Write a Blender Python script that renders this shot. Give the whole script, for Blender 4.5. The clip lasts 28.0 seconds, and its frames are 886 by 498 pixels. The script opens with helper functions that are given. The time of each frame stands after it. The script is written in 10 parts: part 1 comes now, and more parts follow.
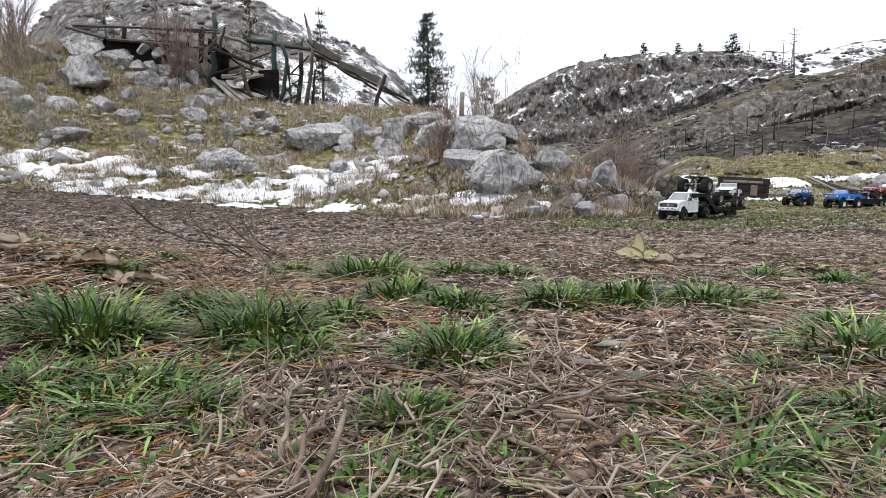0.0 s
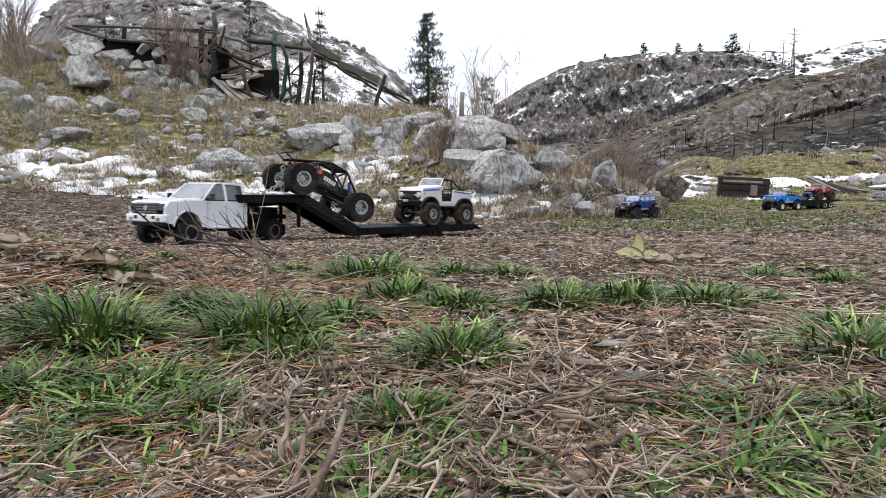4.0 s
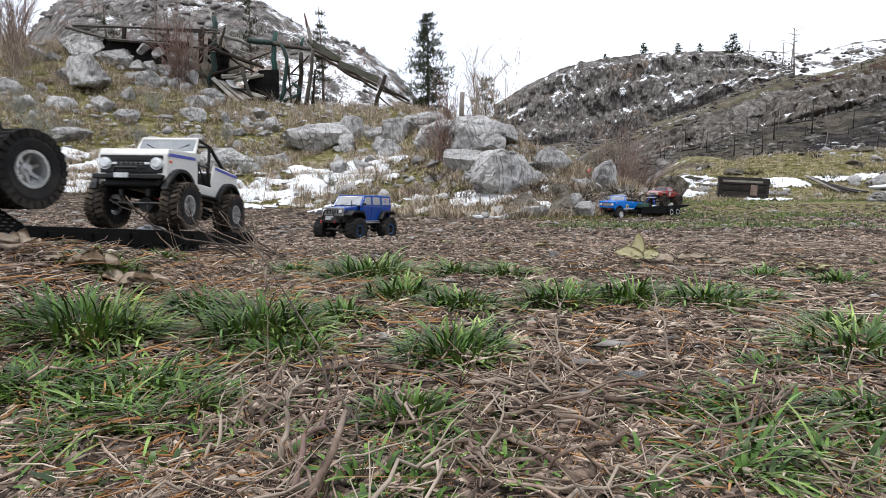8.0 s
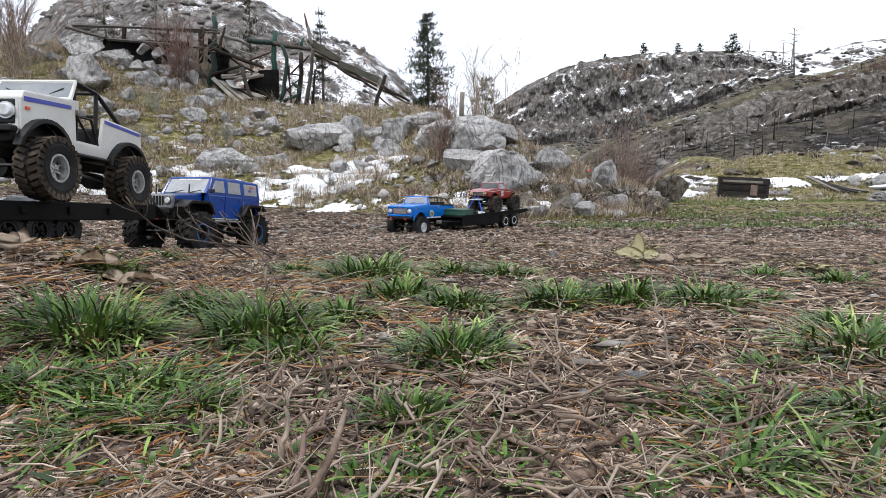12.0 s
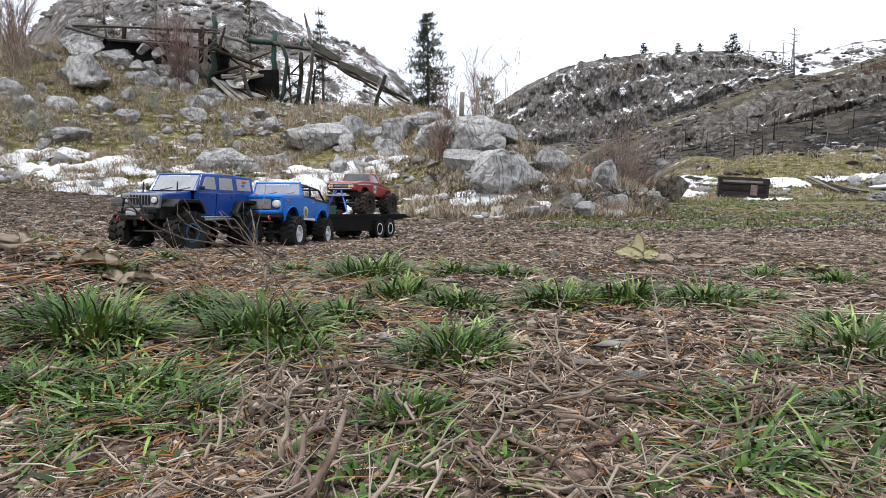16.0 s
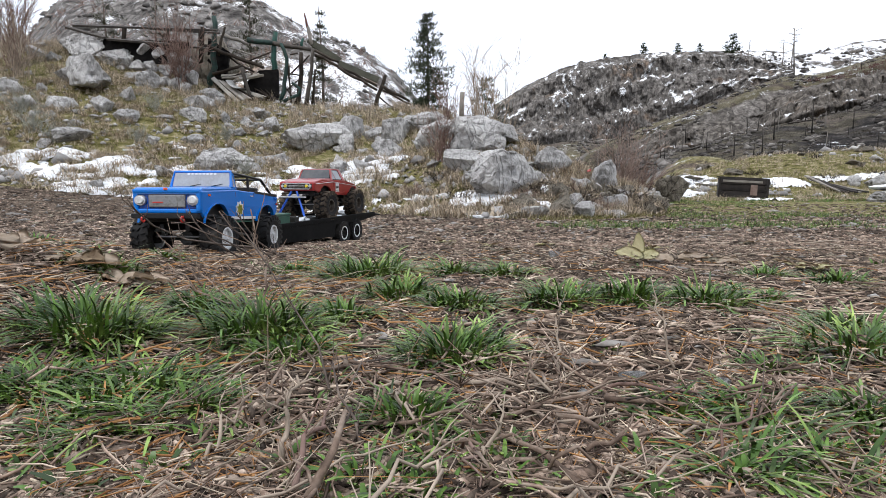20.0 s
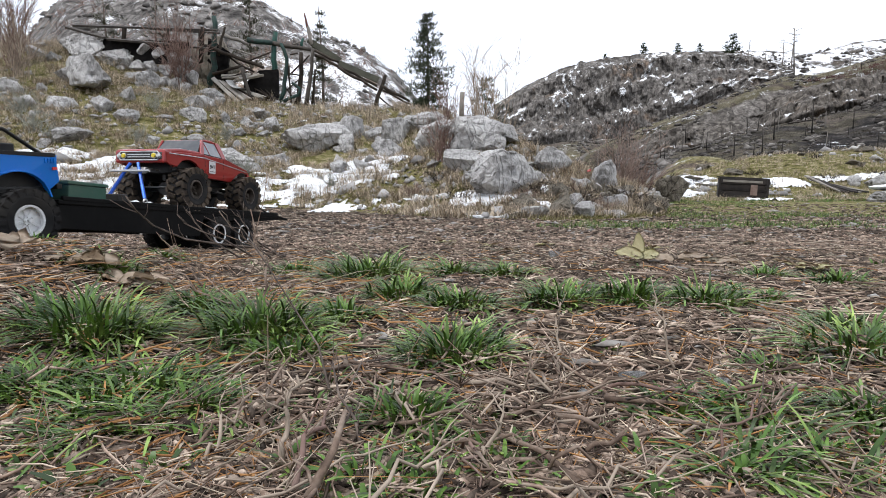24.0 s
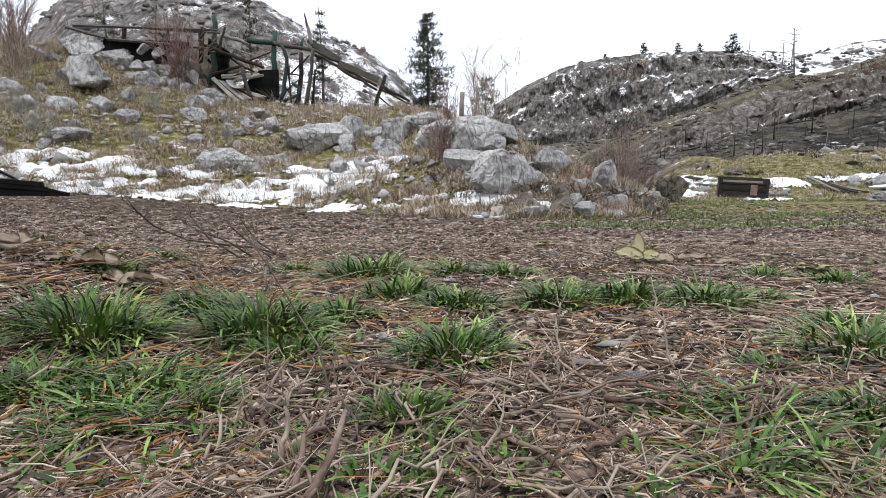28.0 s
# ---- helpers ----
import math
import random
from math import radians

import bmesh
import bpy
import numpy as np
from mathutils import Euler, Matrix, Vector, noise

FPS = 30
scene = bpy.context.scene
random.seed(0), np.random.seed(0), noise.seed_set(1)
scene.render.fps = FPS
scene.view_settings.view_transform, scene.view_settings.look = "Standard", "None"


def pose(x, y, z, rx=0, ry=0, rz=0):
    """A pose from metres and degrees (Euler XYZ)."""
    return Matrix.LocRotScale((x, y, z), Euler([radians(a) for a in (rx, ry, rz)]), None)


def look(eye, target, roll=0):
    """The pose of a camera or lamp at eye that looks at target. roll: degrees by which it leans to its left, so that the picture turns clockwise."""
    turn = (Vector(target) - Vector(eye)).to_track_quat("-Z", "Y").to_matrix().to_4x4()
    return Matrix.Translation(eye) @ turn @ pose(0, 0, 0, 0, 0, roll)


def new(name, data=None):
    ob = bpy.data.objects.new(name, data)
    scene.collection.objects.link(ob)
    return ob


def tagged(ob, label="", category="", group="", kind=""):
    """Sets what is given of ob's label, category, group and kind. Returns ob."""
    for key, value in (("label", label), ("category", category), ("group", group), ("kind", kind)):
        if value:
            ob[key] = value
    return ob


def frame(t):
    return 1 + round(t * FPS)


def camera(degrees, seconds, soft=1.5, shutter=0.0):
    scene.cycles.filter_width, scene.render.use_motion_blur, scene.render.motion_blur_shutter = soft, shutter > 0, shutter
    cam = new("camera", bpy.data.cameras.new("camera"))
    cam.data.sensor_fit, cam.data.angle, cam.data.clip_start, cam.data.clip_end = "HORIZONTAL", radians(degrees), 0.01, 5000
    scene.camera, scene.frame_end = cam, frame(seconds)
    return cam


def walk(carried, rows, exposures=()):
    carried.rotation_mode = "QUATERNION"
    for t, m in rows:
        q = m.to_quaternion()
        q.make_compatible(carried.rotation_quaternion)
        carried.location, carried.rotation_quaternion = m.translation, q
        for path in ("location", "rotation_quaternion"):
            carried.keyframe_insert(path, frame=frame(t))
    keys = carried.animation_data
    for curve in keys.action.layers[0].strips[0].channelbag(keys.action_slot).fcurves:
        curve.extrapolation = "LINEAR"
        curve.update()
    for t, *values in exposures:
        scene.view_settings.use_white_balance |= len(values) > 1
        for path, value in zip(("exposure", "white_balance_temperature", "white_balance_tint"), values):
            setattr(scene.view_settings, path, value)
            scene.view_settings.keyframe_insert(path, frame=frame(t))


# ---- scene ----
# ---- camera: it stands still on the ground beside the trail ----
cam = camera(74, 28.0, soft=0.5, shutter=0.4)
EYE = pose(0, 0, 0.37, 83.2, 0, 0)
walk(cam, [(0.0, EYE), (28.0, EYE)])

# ---- overcast winter sky ----
world = bpy.data.worlds.new("overcast_sky")
scene.world = world
world.use_nodes = True
wn, wl = world.node_tree.nodes, world.node_tree.links
wn.clear()
w_out, w_bg, w_sky = wn.new("ShaderNodeOutputWorld"), wn.new("ShaderNodeBackground"), wn.new("ShaderNodeTexSky")
w_mix, w_cloud, w_co = wn.new("ShaderNodeMixRGB"), wn.new("ShaderNodeTexNoise"), wn.new("ShaderNodeTexCoord")
w_ramp = wn.new("ShaderNodeValToRGB")
w_sky.sky_type, w_sky.sun_disc = "NISHITA", False
w_sky.sun_elevation, w_sky.sun_rotation = radians(48), radians(20)
w_sky.air_density, w_sky.dust_density, w_sky.ozone_density = 1.0, 3.0, 1.0
w_cloud.inputs["Scale"].default_value, w_cloud.inputs["Detail"].default_value = 2.2, 4.0
w_ramp.color_ramp.elements[0].color, w_ramp.color_ramp.elements[1].color = (6.9, 7.45, 8.6, 1), (8.05, 8.6, 9.65, 1)
w_mix.inputs["Fac"].default_value = 0.93
w_bg.inputs["Strength"].default_value = 0.135
wl.new(w_co.outputs["Generated"], w_cloud.inputs["Vector"])
wl.new(w_cloud.outputs["Fac"], w_ramp.inputs["Fac"])
wl.new(w_sky.outputs["Color"], w_mix.inputs["Color1"])
wl.new(w_ramp.outputs["Color"], w_mix.inputs["Color2"])
wl.new(w_mix.outputs["Color"], w_bg.inputs["Color"])
wl.new(w_bg.outputs["Background"], w_out.inputs["Surface"])
sun = new("sun", bpy.data.lights.new("sun", "SUN"))
sun.data.energy, sun.data.angle, sun.data.color = 1.7, radians(12), (1.0, 0.985, 0.96)
sun.matrix_world = look((-6, -9, 20), (0, 0, 0))
scene.view_settings.exposure = 0.3


# ---- materials ----
def shader(name, rough=0.6, metal=0.0, coat=0.0):
    m = bpy.data.materials.new(name)
    m.use_nodes = True
    n, l = m.node_tree.nodes, m.node_tree.links
    b = n["Principled BSDF"]
    b.inputs["Roughness"].default_value, b.inputs["Metallic"].default_value = rough, metal
    b.inputs["Coat Weight"].default_value = coat
    b.inputs["Coat Roughness"].default_value = 0.12
    return m, n, l, b


def noise_node(n, l, co, scale, detail=5.0, rough=0.6, dist=0.0):
    t = n.new("ShaderNodeTexNoise")
    t.inputs["Scale"].default_value, t.inputs["Detail"].default_value = scale, detail
    t.inputs["Roughness"].default_value, t.inputs["Distortion"].default_value = rough, dist
    l.new(co, t.inputs["Vector"])
    return t.outputs["Fac"]


def ramp_node(n, l, fac, stops):
    r = n.new("ShaderNodeValToRGB")
    while len(r.color_ramp.elements) < len(stops):
        r.color_ramp.elements.new(0.5)
    for e, (p, c) in zip(r.color_ramp.elements, stops):
        e.position = p
        e.color = (*c, 1) if len(c) == 3 else c
    l.new(fac, r.inputs["Fac"])
    return r.outputs["Color"]


def mix_node(n, l, fac, a, b, kind="MIX"):
    x = n.new("ShaderNodeMixRGB")
    x.blend_type = kind
    for sock, v in (("Fac", fac), ("Color1", a), ("Color2", b)):
        if isinstance(v, (int, float)):
            x.inputs[sock].default_value = v
        elif isinstance(v, tuple):
            x.inputs[sock].default_value = (*v, 1)
        else:
            l.new(v, x.inputs[sock])
    return x.outputs["Color"]


def math_node(n, l, op, a, b=0.0):
    x = n.new("ShaderNodeMath")
    x.operation = op
    for i, v in enumerate((a, b)):
        if isinstance(v, (int, float)):
            x.inputs[i].default_value = v
        else:
            l.new(v, x.inputs[i])
    return x.outputs[0]


def bump_node(n, l, b, height, strength, distance):
    x = n.new("ShaderNodeBump")
    x.inputs["Strength"].default_value, x.inputs["Distance"].default_value = strength, distance
    l.new(height, x.inputs["Height"])
    l.new(x.outputs["Normal"], b.inputs["Normal"])


def surface(name, stops, scale=8.0, rough=0.7, metal=0.0, bump=0.3, depth=0.01, fine=6.0, coat=0.0, vary=0.0, island=0.0, spec=0.5, space="Object"):
    """A two-scale procedural surface: colour from broad noise over the stops, mottled by fine noise."""
    m, n, l, b = shader(name, rough, metal, coat)
    co = n.new("ShaderNodeTexCoord").outputs[space]
    broad, small = noise_node(n, l, co, scale), noise_node(n, l, co, scale * fine, 4.0, 0.7)
    k = len(stops) - 1
    col = ramp_node(n, l, broad, [(0.3 + 0.4 * i / max(k, 1), c) for i, c in enumerate(stops)])
    fac = math_node(n, l, "MULTIPLY", small, 0.55)
    col = mix_node(n, l, fac, col, mix_node(n, l, 1.0, col, (0.45, 0.45, 0.45), "MULTIPLY"))
    for amount, source, key in ((vary, "ShaderNodeObjectInfo", "Random"), (island, "ShaderNodeNewGeometry", "Random Per Island")):
        if amount:
            h = n.new("ShaderNodeHueSaturation")
            l.new(math_node(n, l, "ADD", math_node(n, l, "MULTIPLY", n.new(source).outputs[key], amount), 1 - amount / 2), h.inputs["Value"])
            l.new(col, h.inputs["Color"])
            col = h.outputs["Color"]
    l.new(col, b.inputs["Base Color"])
    b.inputs["Specular IOR Level"].default_value = spec
    l.new(math_node(n, l, "ADD", math_node(n, l, "MULTIPLY", small, 0.25), rough - 0.12), b.inputs["Roughness"])
    if bump:
        bump_node(n, l, b, math_node(n, l, "ADD", math_node(n, l, "MULTIPLY", broad, 0.6), math_node(n, l, "MULTIPLY", small, 0.5)), bump, depth)
    return m


def paint(name, col, rough=0.3, coat=0.5, dust=0.25, metal=0.0):
    """Model-car body paint with a film of trail dust and small scuffs."""
    m, n, l, b = shader(name, rough, metal, coat)
    co = n.new("ShaderNodeTexCoord").outputs["Object"]
    a, s = noise_node(n, l, co, 9.0), noise_node(n, l, co, 120.0, 3.0, 0.8)
    dirt = ramp_node(n, l, math_node(n, l, "ADD", math_node(n, l, "MULTIPLY", a, 0.7), math_node(n, l, "MULTIPLY", s, 0.3)), [(0.42, (0, 0, 0)), (0.75, (dust, dust, dust))])
    l.new(mix_node(n, l, dirt, col, (0.21, 0.18, 0.14)), b.inputs["Base Color"])
    l.new(math_node(n, l, "ADD", math_node(n, l, "MULTIPLY", dirt, 0.8), rough), b.inputs["Roughness"])
    bump_node(n, l, b, s, 0.05, 0.0006)
    return m


def rock_material(name, light, dark, lichen=(0.36, 0.34, 0.27), scale=2.0, vary=0.25):
    """Grey jointed stone: broad stains, long cracks that run one way, a little lichen, and fine pitting."""
    m, n, l, b = shader(name, 0.9)
    b.inputs["Specular IOR Level"].default_value = 0.12
    co = n.new("ShaderNodeTexCoord").outputs["Object"]
    broad, mid, fine = noise_node(n, l, co, scale * 0.8, 4, 0.6), noise_node(n, l, co, scale * 6, 8, 0.75, 0.3), noise_node(n, l, co, scale * 34, 4, 0.7)
    tex = n.new("ShaderNodeTexNoise")
    tex.inputs["Scale"].default_value, tex.inputs["Detail"].default_value = scale * 1.6, 4
    l.new(co, tex.inputs["Vector"])
    warp = n.new("ShaderNodeVectorMath")
    warp.operation = "MULTIPLY_ADD"
    l.new(tex.outputs["Color"], warp.inputs[0])
    warp.inputs[1].default_value = (0.22, 0.22, 0.22)
    l.new(co, warp.inputs[2])
    lines = []
    for turn, size, wide, dist in (((0.5, 0.3, 0.2), (3.4, 0.8, 0.7), scale * 0.9, 0.035), ((0.2, 0.9, 1.1), (4.4, 1.0, 0.9), scale * 2.2, 0.05)):
        lay = n.new("ShaderNodeMapping")
        lay.inputs["Rotation"].default_value, lay.inputs["Scale"].default_value = turn, size
        l.new(warp.outputs[0], lay.inputs["Vector"])
        crack = n.new("ShaderNodeTexVoronoi")
        crack.feature = "DISTANCE_TO_EDGE"
        crack.inputs["Scale"].default_value = wide
        l.new(lay.outputs["Vector"], crack.inputs["Vector"])
        lines.append(ramp_node(n, l, crack.outputs["Distance"], [(0.0, (0, 0, 0)), (dist, (1, 1, 1))]))
    line = math_node(n, l, "MULTIPLY", math_node(n, l, "ADD", math_node(n, l, "MULTIPLY", lines[1], 0.45), 0.55), lines[0])
    tone = math_node(n, l, "ADD", math_node(n, l, "MULTIPLY", broad, 0.55), math_node(n, l, "MULTIPLY", mid, 0.45))
    col = ramp_node(n, l, tone, [(0.36, dark), (0.46, tuple(0.55 * p + 0.45 * q for p, q in zip(light, dark))), (0.56, light)])
    col = mix_node(n, l, ramp_node(n, l, fine, [(0.56, (0, 0, 0)), (0.70, (0.4, 0.4, 0.4))]), col, lichen)
    col = mix_node(n, l, math_node(n, l, "MULTIPLY", math_node(n, l, "SUBTRACT", 1.0, line), 0.40), col, (0.035, 0.032, 0.028))
    h = n.new("ShaderNodeHueSaturation")
    l.new(math_node(n, l, "ADD", math_node(n, l, "MULTIPLY", n.new("ShaderNodeObjectInfo").outputs["Random"], vary), 1 - vary / 2), h.inputs["Value"])
    l.new(col, h.inputs["Color"])
    l.new(h.outputs["Color"], b.inputs["Base Color"])
    hgt = math_node(n, l, "ADD", math_node(n, l, "MULTIPLY", mid, 0.5), math_node(n, l, "MULTIPLY", fine, 0.12))
    hgt = math_node(n, l, "ADD", hgt, math_node(n, l, "MULTIPLY", line, 0.5))
    bump_node(n, l, b, hgt, 0.9, 0.045)
    return m


ROCK = rock_material("weathered_grey_rock", (0.52, 0.505, 0.49), (0.15, 0.142, 0.135), (0.58, 0.56, 0.50))
ROCK_DARK = rock_material("dark_lichen_rock", (0.22, 0.195, 0.16), (0.05, 0.042, 0.034), (0.26, 0.22, 0.11))
RUBBER = surface("dusty_tyre_rubber", [(0.009, 0.009, 0.009), (0.020, 0.0185, 0.017), (0.065, 0.056, 0.046)], 14, 0.85, bump=0.2, depth=0.002, spec=0.15)
RUBBER_MUD = surface("muddy_tyre_rubber", [(0.018, 0.015, 0.013), (0.060, 0.047, 0.036), (0.20, 0.155, 0.115)], 16, 0.92, bump=0.35, depth=0.003, spec=0.15)
RUBBER_CLEAN = surface("black_tyre_rubber", [(0.010, 0.010, 0.011), (0.022, 0.021, 0.021), (0.045, 0.041, 0.036)], 14, 0.7, bump=0.15, depth=0.002, spec=0.15)
BLACK = surface("black_plastic", [(0.006, 0.006, 0.0065), (0.012, 0.0115, 0.011), (0.032, 0.029, 0.025)], 12, 0.5, spec=0.35, bump=0.1, depth=0.001)
DECK = surface("worn_black_steel_deck", [(0.003, 0.003, 0.0033), (0.005, 0.005, 0.005), (0.012, 0.011, 0.010)], 10, 0.6, spec=0.12, bump=0.15, depth=0.001)
CHROME = surface("brushed_metal", [(0.58, 0.58, 0.59), (0.72, 0.72, 0.72), (0.45, 0.43, 0.40)], 20, 0.32, metal=0.7, bump=0.08, depth=0.0006)
RAMP_STEEL = surface("worn_dark_steel_mesh", [(0.07, 0.068, 0.065), (0.14, 0.135, 0.13), (0.04, 0.038, 0.036)], 20, 0.55, metal=0.5, bump=0.1, depth=0.0005)
CHAIN_STEEL = surface("zinc_plated_chain", [(0.26, 0.24, 0.21), (0.40, 0.38, 0.34), (0.16, 0.14, 0.12)], 30, 0.45, metal=0.4, bump=0.1, depth=0.0005)
GREY_METAL = surface("dull_grey_metal", [(0.22, 0.22, 0.22), (0.32, 0.31, 0.30), (0.16, 0.15, 0.14)], 20, 0.45, metal=0.7, bump=0.1, depth=0.0006)
RIM_DARK = surface("dark_bronze_rim", [(0.05, 0.04, 0.035), (0.12, 0.10, 0.085), (0.2, 0.17, 0.14)], 25, 0.5, metal=0.6, bump=0.1, depth=0.0006)
RIM_WHITE = surface("white_painted_rim", [(0.72, 0.73, 0.74), (0.8, 0.8, 0.8), (0.55, 0.52, 0.48)], 18, 0.4, bump=0.05, depth=0.0006)
RIM_BLUE = surface("blue_anodised_rim", [(0.02, 0.10, 0.30), (0.04, 0.18, 0.45), (0.03, 0.06, 0.12)], 18, 0.35, metal=0.5, bump=0.05, depth=0.0006)
WHITE_PAINT = paint("white_body_paint", (0.74, 0.74, 0.76), 0.3, 0.5, 0.22)
CREAM_PAINT = paint("off_white_body_paint", (0.70, 0.69, 0.65), 0.35, 0.4, 0.35)
BLUE_PAINT = paint("bright_blue_body_paint", (0.0005, 0.165, 0.60), 0.25, 0.3, 0.04)
NAVY_PAINT = paint("deep_blue_body_paint", (0.001, 0.052, 0.29), 0.25, 0.35, 0.06)
RED_PAINT = paint("dark_red_body_paint", (0.30, 0.014, 0.012), 0.28, 0.5, 0.12)
STRIPE = paint("blue_violet_stripe_paint", (0.06, 0.08, 0.42), 0.35, 0.3, 0.2)
GLOSS_BLACK = paint("gloss_black_paint", (0.008, 0.008, 0.009), 0.25, 0.4, 0.3)
GREEN_PAINT = paint("dark_green_paint", (0.010, 0.075, 0.048), 0.5, 0.1, 0.3)
ORANGE_PAINT = paint("orange_plastic", (0.75, 0.10, 0.02), 0.35, 0.3, 0.15)
RED_PLASTIC = paint("red_plastic", (0.6, 0.03, 0.02), 0.35, 0.3, 0.15)
BLUE_METAL = surface("blue_anodised_metal", [(0.02, 0.08, 0.42), (0.04, 0.14, 0.6), (0.03, 0.05, 0.2)], 20, 0.35, metal=0.6, bump=0.05, depth=0.0005)
WHITE_STICKER = surface("white_vinyl", [(0.74, 0.74, 0.73), (0.8, 0.8, 0.79), (0.6, 0.58, 0.55)], 30, 0.5, bump=0.02, depth=0.0004)
YELLOW_LENS = surface("amber_lens", [(0.75, 0.55, 0.03), (0.85, 0.65, 0.05), (0.6, 0.45, 0.05)], 30, 0.2, bump=0.02, depth=0.0004)
GREEN_STICKER = surface("yellow_green_vinyl", [(0.20, 0.25, 0.02), (0.42, 0.36, 0.03), (0.08, 0.10, 0.02)], 40, 0.5, bump=0.02, depth=0.0004)
GLASS = surface("grey_tinted_window", [(0.19, 0.21, 0.225), (0.25, 0.265, 0.28), (0.33, 0.33, 0.32)], 12, 0.16, bump=0.02, depth=0.0004, coat=0.6)
GLASS_PALE = surface("dusty_pale_window", [(0.36, 0.38, 0.39), (0.43, 0.44, 0.45), (0.32, 0.31, 0.29)], 12, 0.25, bump=0.02, depth=0.0004, coat=0.4)
GLASS_DARK = surface("dark_side_window", [(0.035, 0.038, 0.042), (0.06, 0.063, 0.067), (0.11, 0.105, 0.10)], 12, 0.14, bump=0.02, depth=0.0004, coat=0.6)
LENS = surface("headlamp_lens", [(0.66, 0.67, 0.68), (0.78, 0.79, 0.80), (0.55, 0.55, 0.55)], 40, 0.12, bump=0.02, depth=0.0004, coat=0.8)
GRILLE_GREY = surface("grey_mesh_grille", [(0.26, 0.26, 0.27), (0.34, 0.34, 0.34), (0.18, 0.17, 0.16)], 60, 0.4, metal=0.4, bump=0.3, depth=0.001, fine=8)
WOOD_GREY = surface("weathered_grey_wood", [(0.20, 0.18, 0.155), (0.31, 0.285, 0.25), (0.13, 0.11, 0.09)], 2.5, 0.9, bump=0.5, depth=0.01, fine=14, vary=0.4, spec=0.15)
WOOD_DARK = surface("rotten_dark_wood", [(0.018, 0.014, 0.011), (0.042, 0.033, 0.026), (0.085, 0.070, 0.056)], 3, 0.9, bump=0.5, depth=0.01, fine=12, vary=0.3, spec=0.15)
WOOD_GREEN = surface("faded_green_paint_on_wood", [(0.008, 0.018, 0.015), (0.010, 0.042, 0.032), (0.03, 0.026, 0.021)], 6, 0.75, bump=0.6, depth=0.012, fine=10, vary=0.25)
TWIG = surface("dry_brown_twig", [(0.065, 0.044, 0.035), (0.25, 0.178, 0.135), (0.48, 0.385, 0.31)], 40, 0.9, bump=0.3, depth=0.001, island=1.4, spec=0.15)
TWIG_RED = surface("red_brown_bare_stem", [(0.15, 0.088, 0.070), (0.25, 0.165, 0.138), (0.33, 0.245, 0.205)], 6, 0.9, bump=0.2, depth=0.002, island=0.7, spec=0.15)
TWIG_PALE = surface("pale_dry_stem", [(0.32, 0.245, 0.19), (0.43, 0.35, 0.275), (0.23, 0.17, 0.13)], 6, 0.9, bump=0.2, depth=0.002, island=0.8, spec=0.15)
BARK = surface("conifer_bark", [(0.07, 0.052, 0.042), (0.13, 0.10, 0.085), (0.19, 0.155, 0.13)], 3, 0.95, bump=0.6, depth=0.02, spec=0.15)
CHAR = surface("charred_trunk", [(0.014, 0.013, 0.012), (0.035, 0.031, 0.028), (0.07, 0.06, 0.052)], 2, 0.95, bump=0.5, depth=0.02, spec=0.15)
SNAG = surface("bleached_dead_trunk", [(0.16, 0.14, 0.125), (0.24, 0.215, 0.19), (0.1, 0.085, 0.075)], 2, 0.95, bump=0.4, depth=0.02, spec=0.15)
NEEDLES = surface("dark_green_needles", [(0.045, 0.060, 0.036), (0.080, 0.100, 0.060), (0.14, 0.145, 0.085)], 1.5, 0.8, bump=0, island=0.8, spec=0.15)
NEEDLES_GREY = surface("grey_green_sparse_needles", [(0.075, 0.080, 0.058), (0.12, 0.125, 0.09), (0.16, 0.15, 0.11)], 1.5, 0.8, bump=0, island=0.8, spec=0.15)
PALE_WOOD = surface("pale_split_wood", [(0.36, 0.33, 0.29), (0.48, 0.45, 0.40), (0.24, 0.21, 0.18)], 3, 0.9, bump=0.5, depth=0.01, fine=12, vary=0.3)
SAGE = surface("grey_green_sage_leaves", [(0.27, 0.275, 0.235), (0.38, 0.385, 0.335), (0.21, 0.20, 0.165)], 3, 0.9, bump=0, island=0.6, spec=0.15)
GRASS = surface("green_grass_blades", [(0.016, 0.045, 0.006), (0.075, 0.145, 0.021), (0.24, 0.32, 0.080)], 14, 0.42, bump=0, island=1.4, spec=0.3)
GRASS_DRY = surface("straw_grass_blades", [(0.34, 0.275, 0.20), (0.52, 0.43, 0.325), (0.20, 0.155, 0.11)], 7, 0.85, bump=0, island=1.1, spec=0.15)
GRASS_MOSS = surface("olive_slope_grass", [(0.10, 0.100, 0.028), (0.23, 0.205, 0.088), (0.35, 0.295, 0.19)], 4, 0.9, bump=0, island=1.0, spec=0.15)
STRAW_ORANGE = surface("rust_orange_dead_blades", [(0.30, 0.14, 0.055), (0.42, 0.22, 0.09), (0.22, 0.11, 0.055)], 9, 0.8, bump=0, island=0.6, spec=0.15)
LEAF_DRY = surface("dry_tan_leaf", [(0.24, 0.165, 0.105), (0.37, 0.275, 0.18), (0.46, 0.37, 0.26)], 14, 0.85, bump=0.5, depth=0.003, island=0.6, vary=0.3, spec=0.15)
LEAF_GREY = surface("withered_grey_leaf", [(0.24, 0.205, 0.15), (0.34, 0.30, 0.225), (0.17, 0.14, 0.105)], 14, 0.9, bump=0.5, depth=0.003, island=0.6, vary=0.3, spec=0.15)
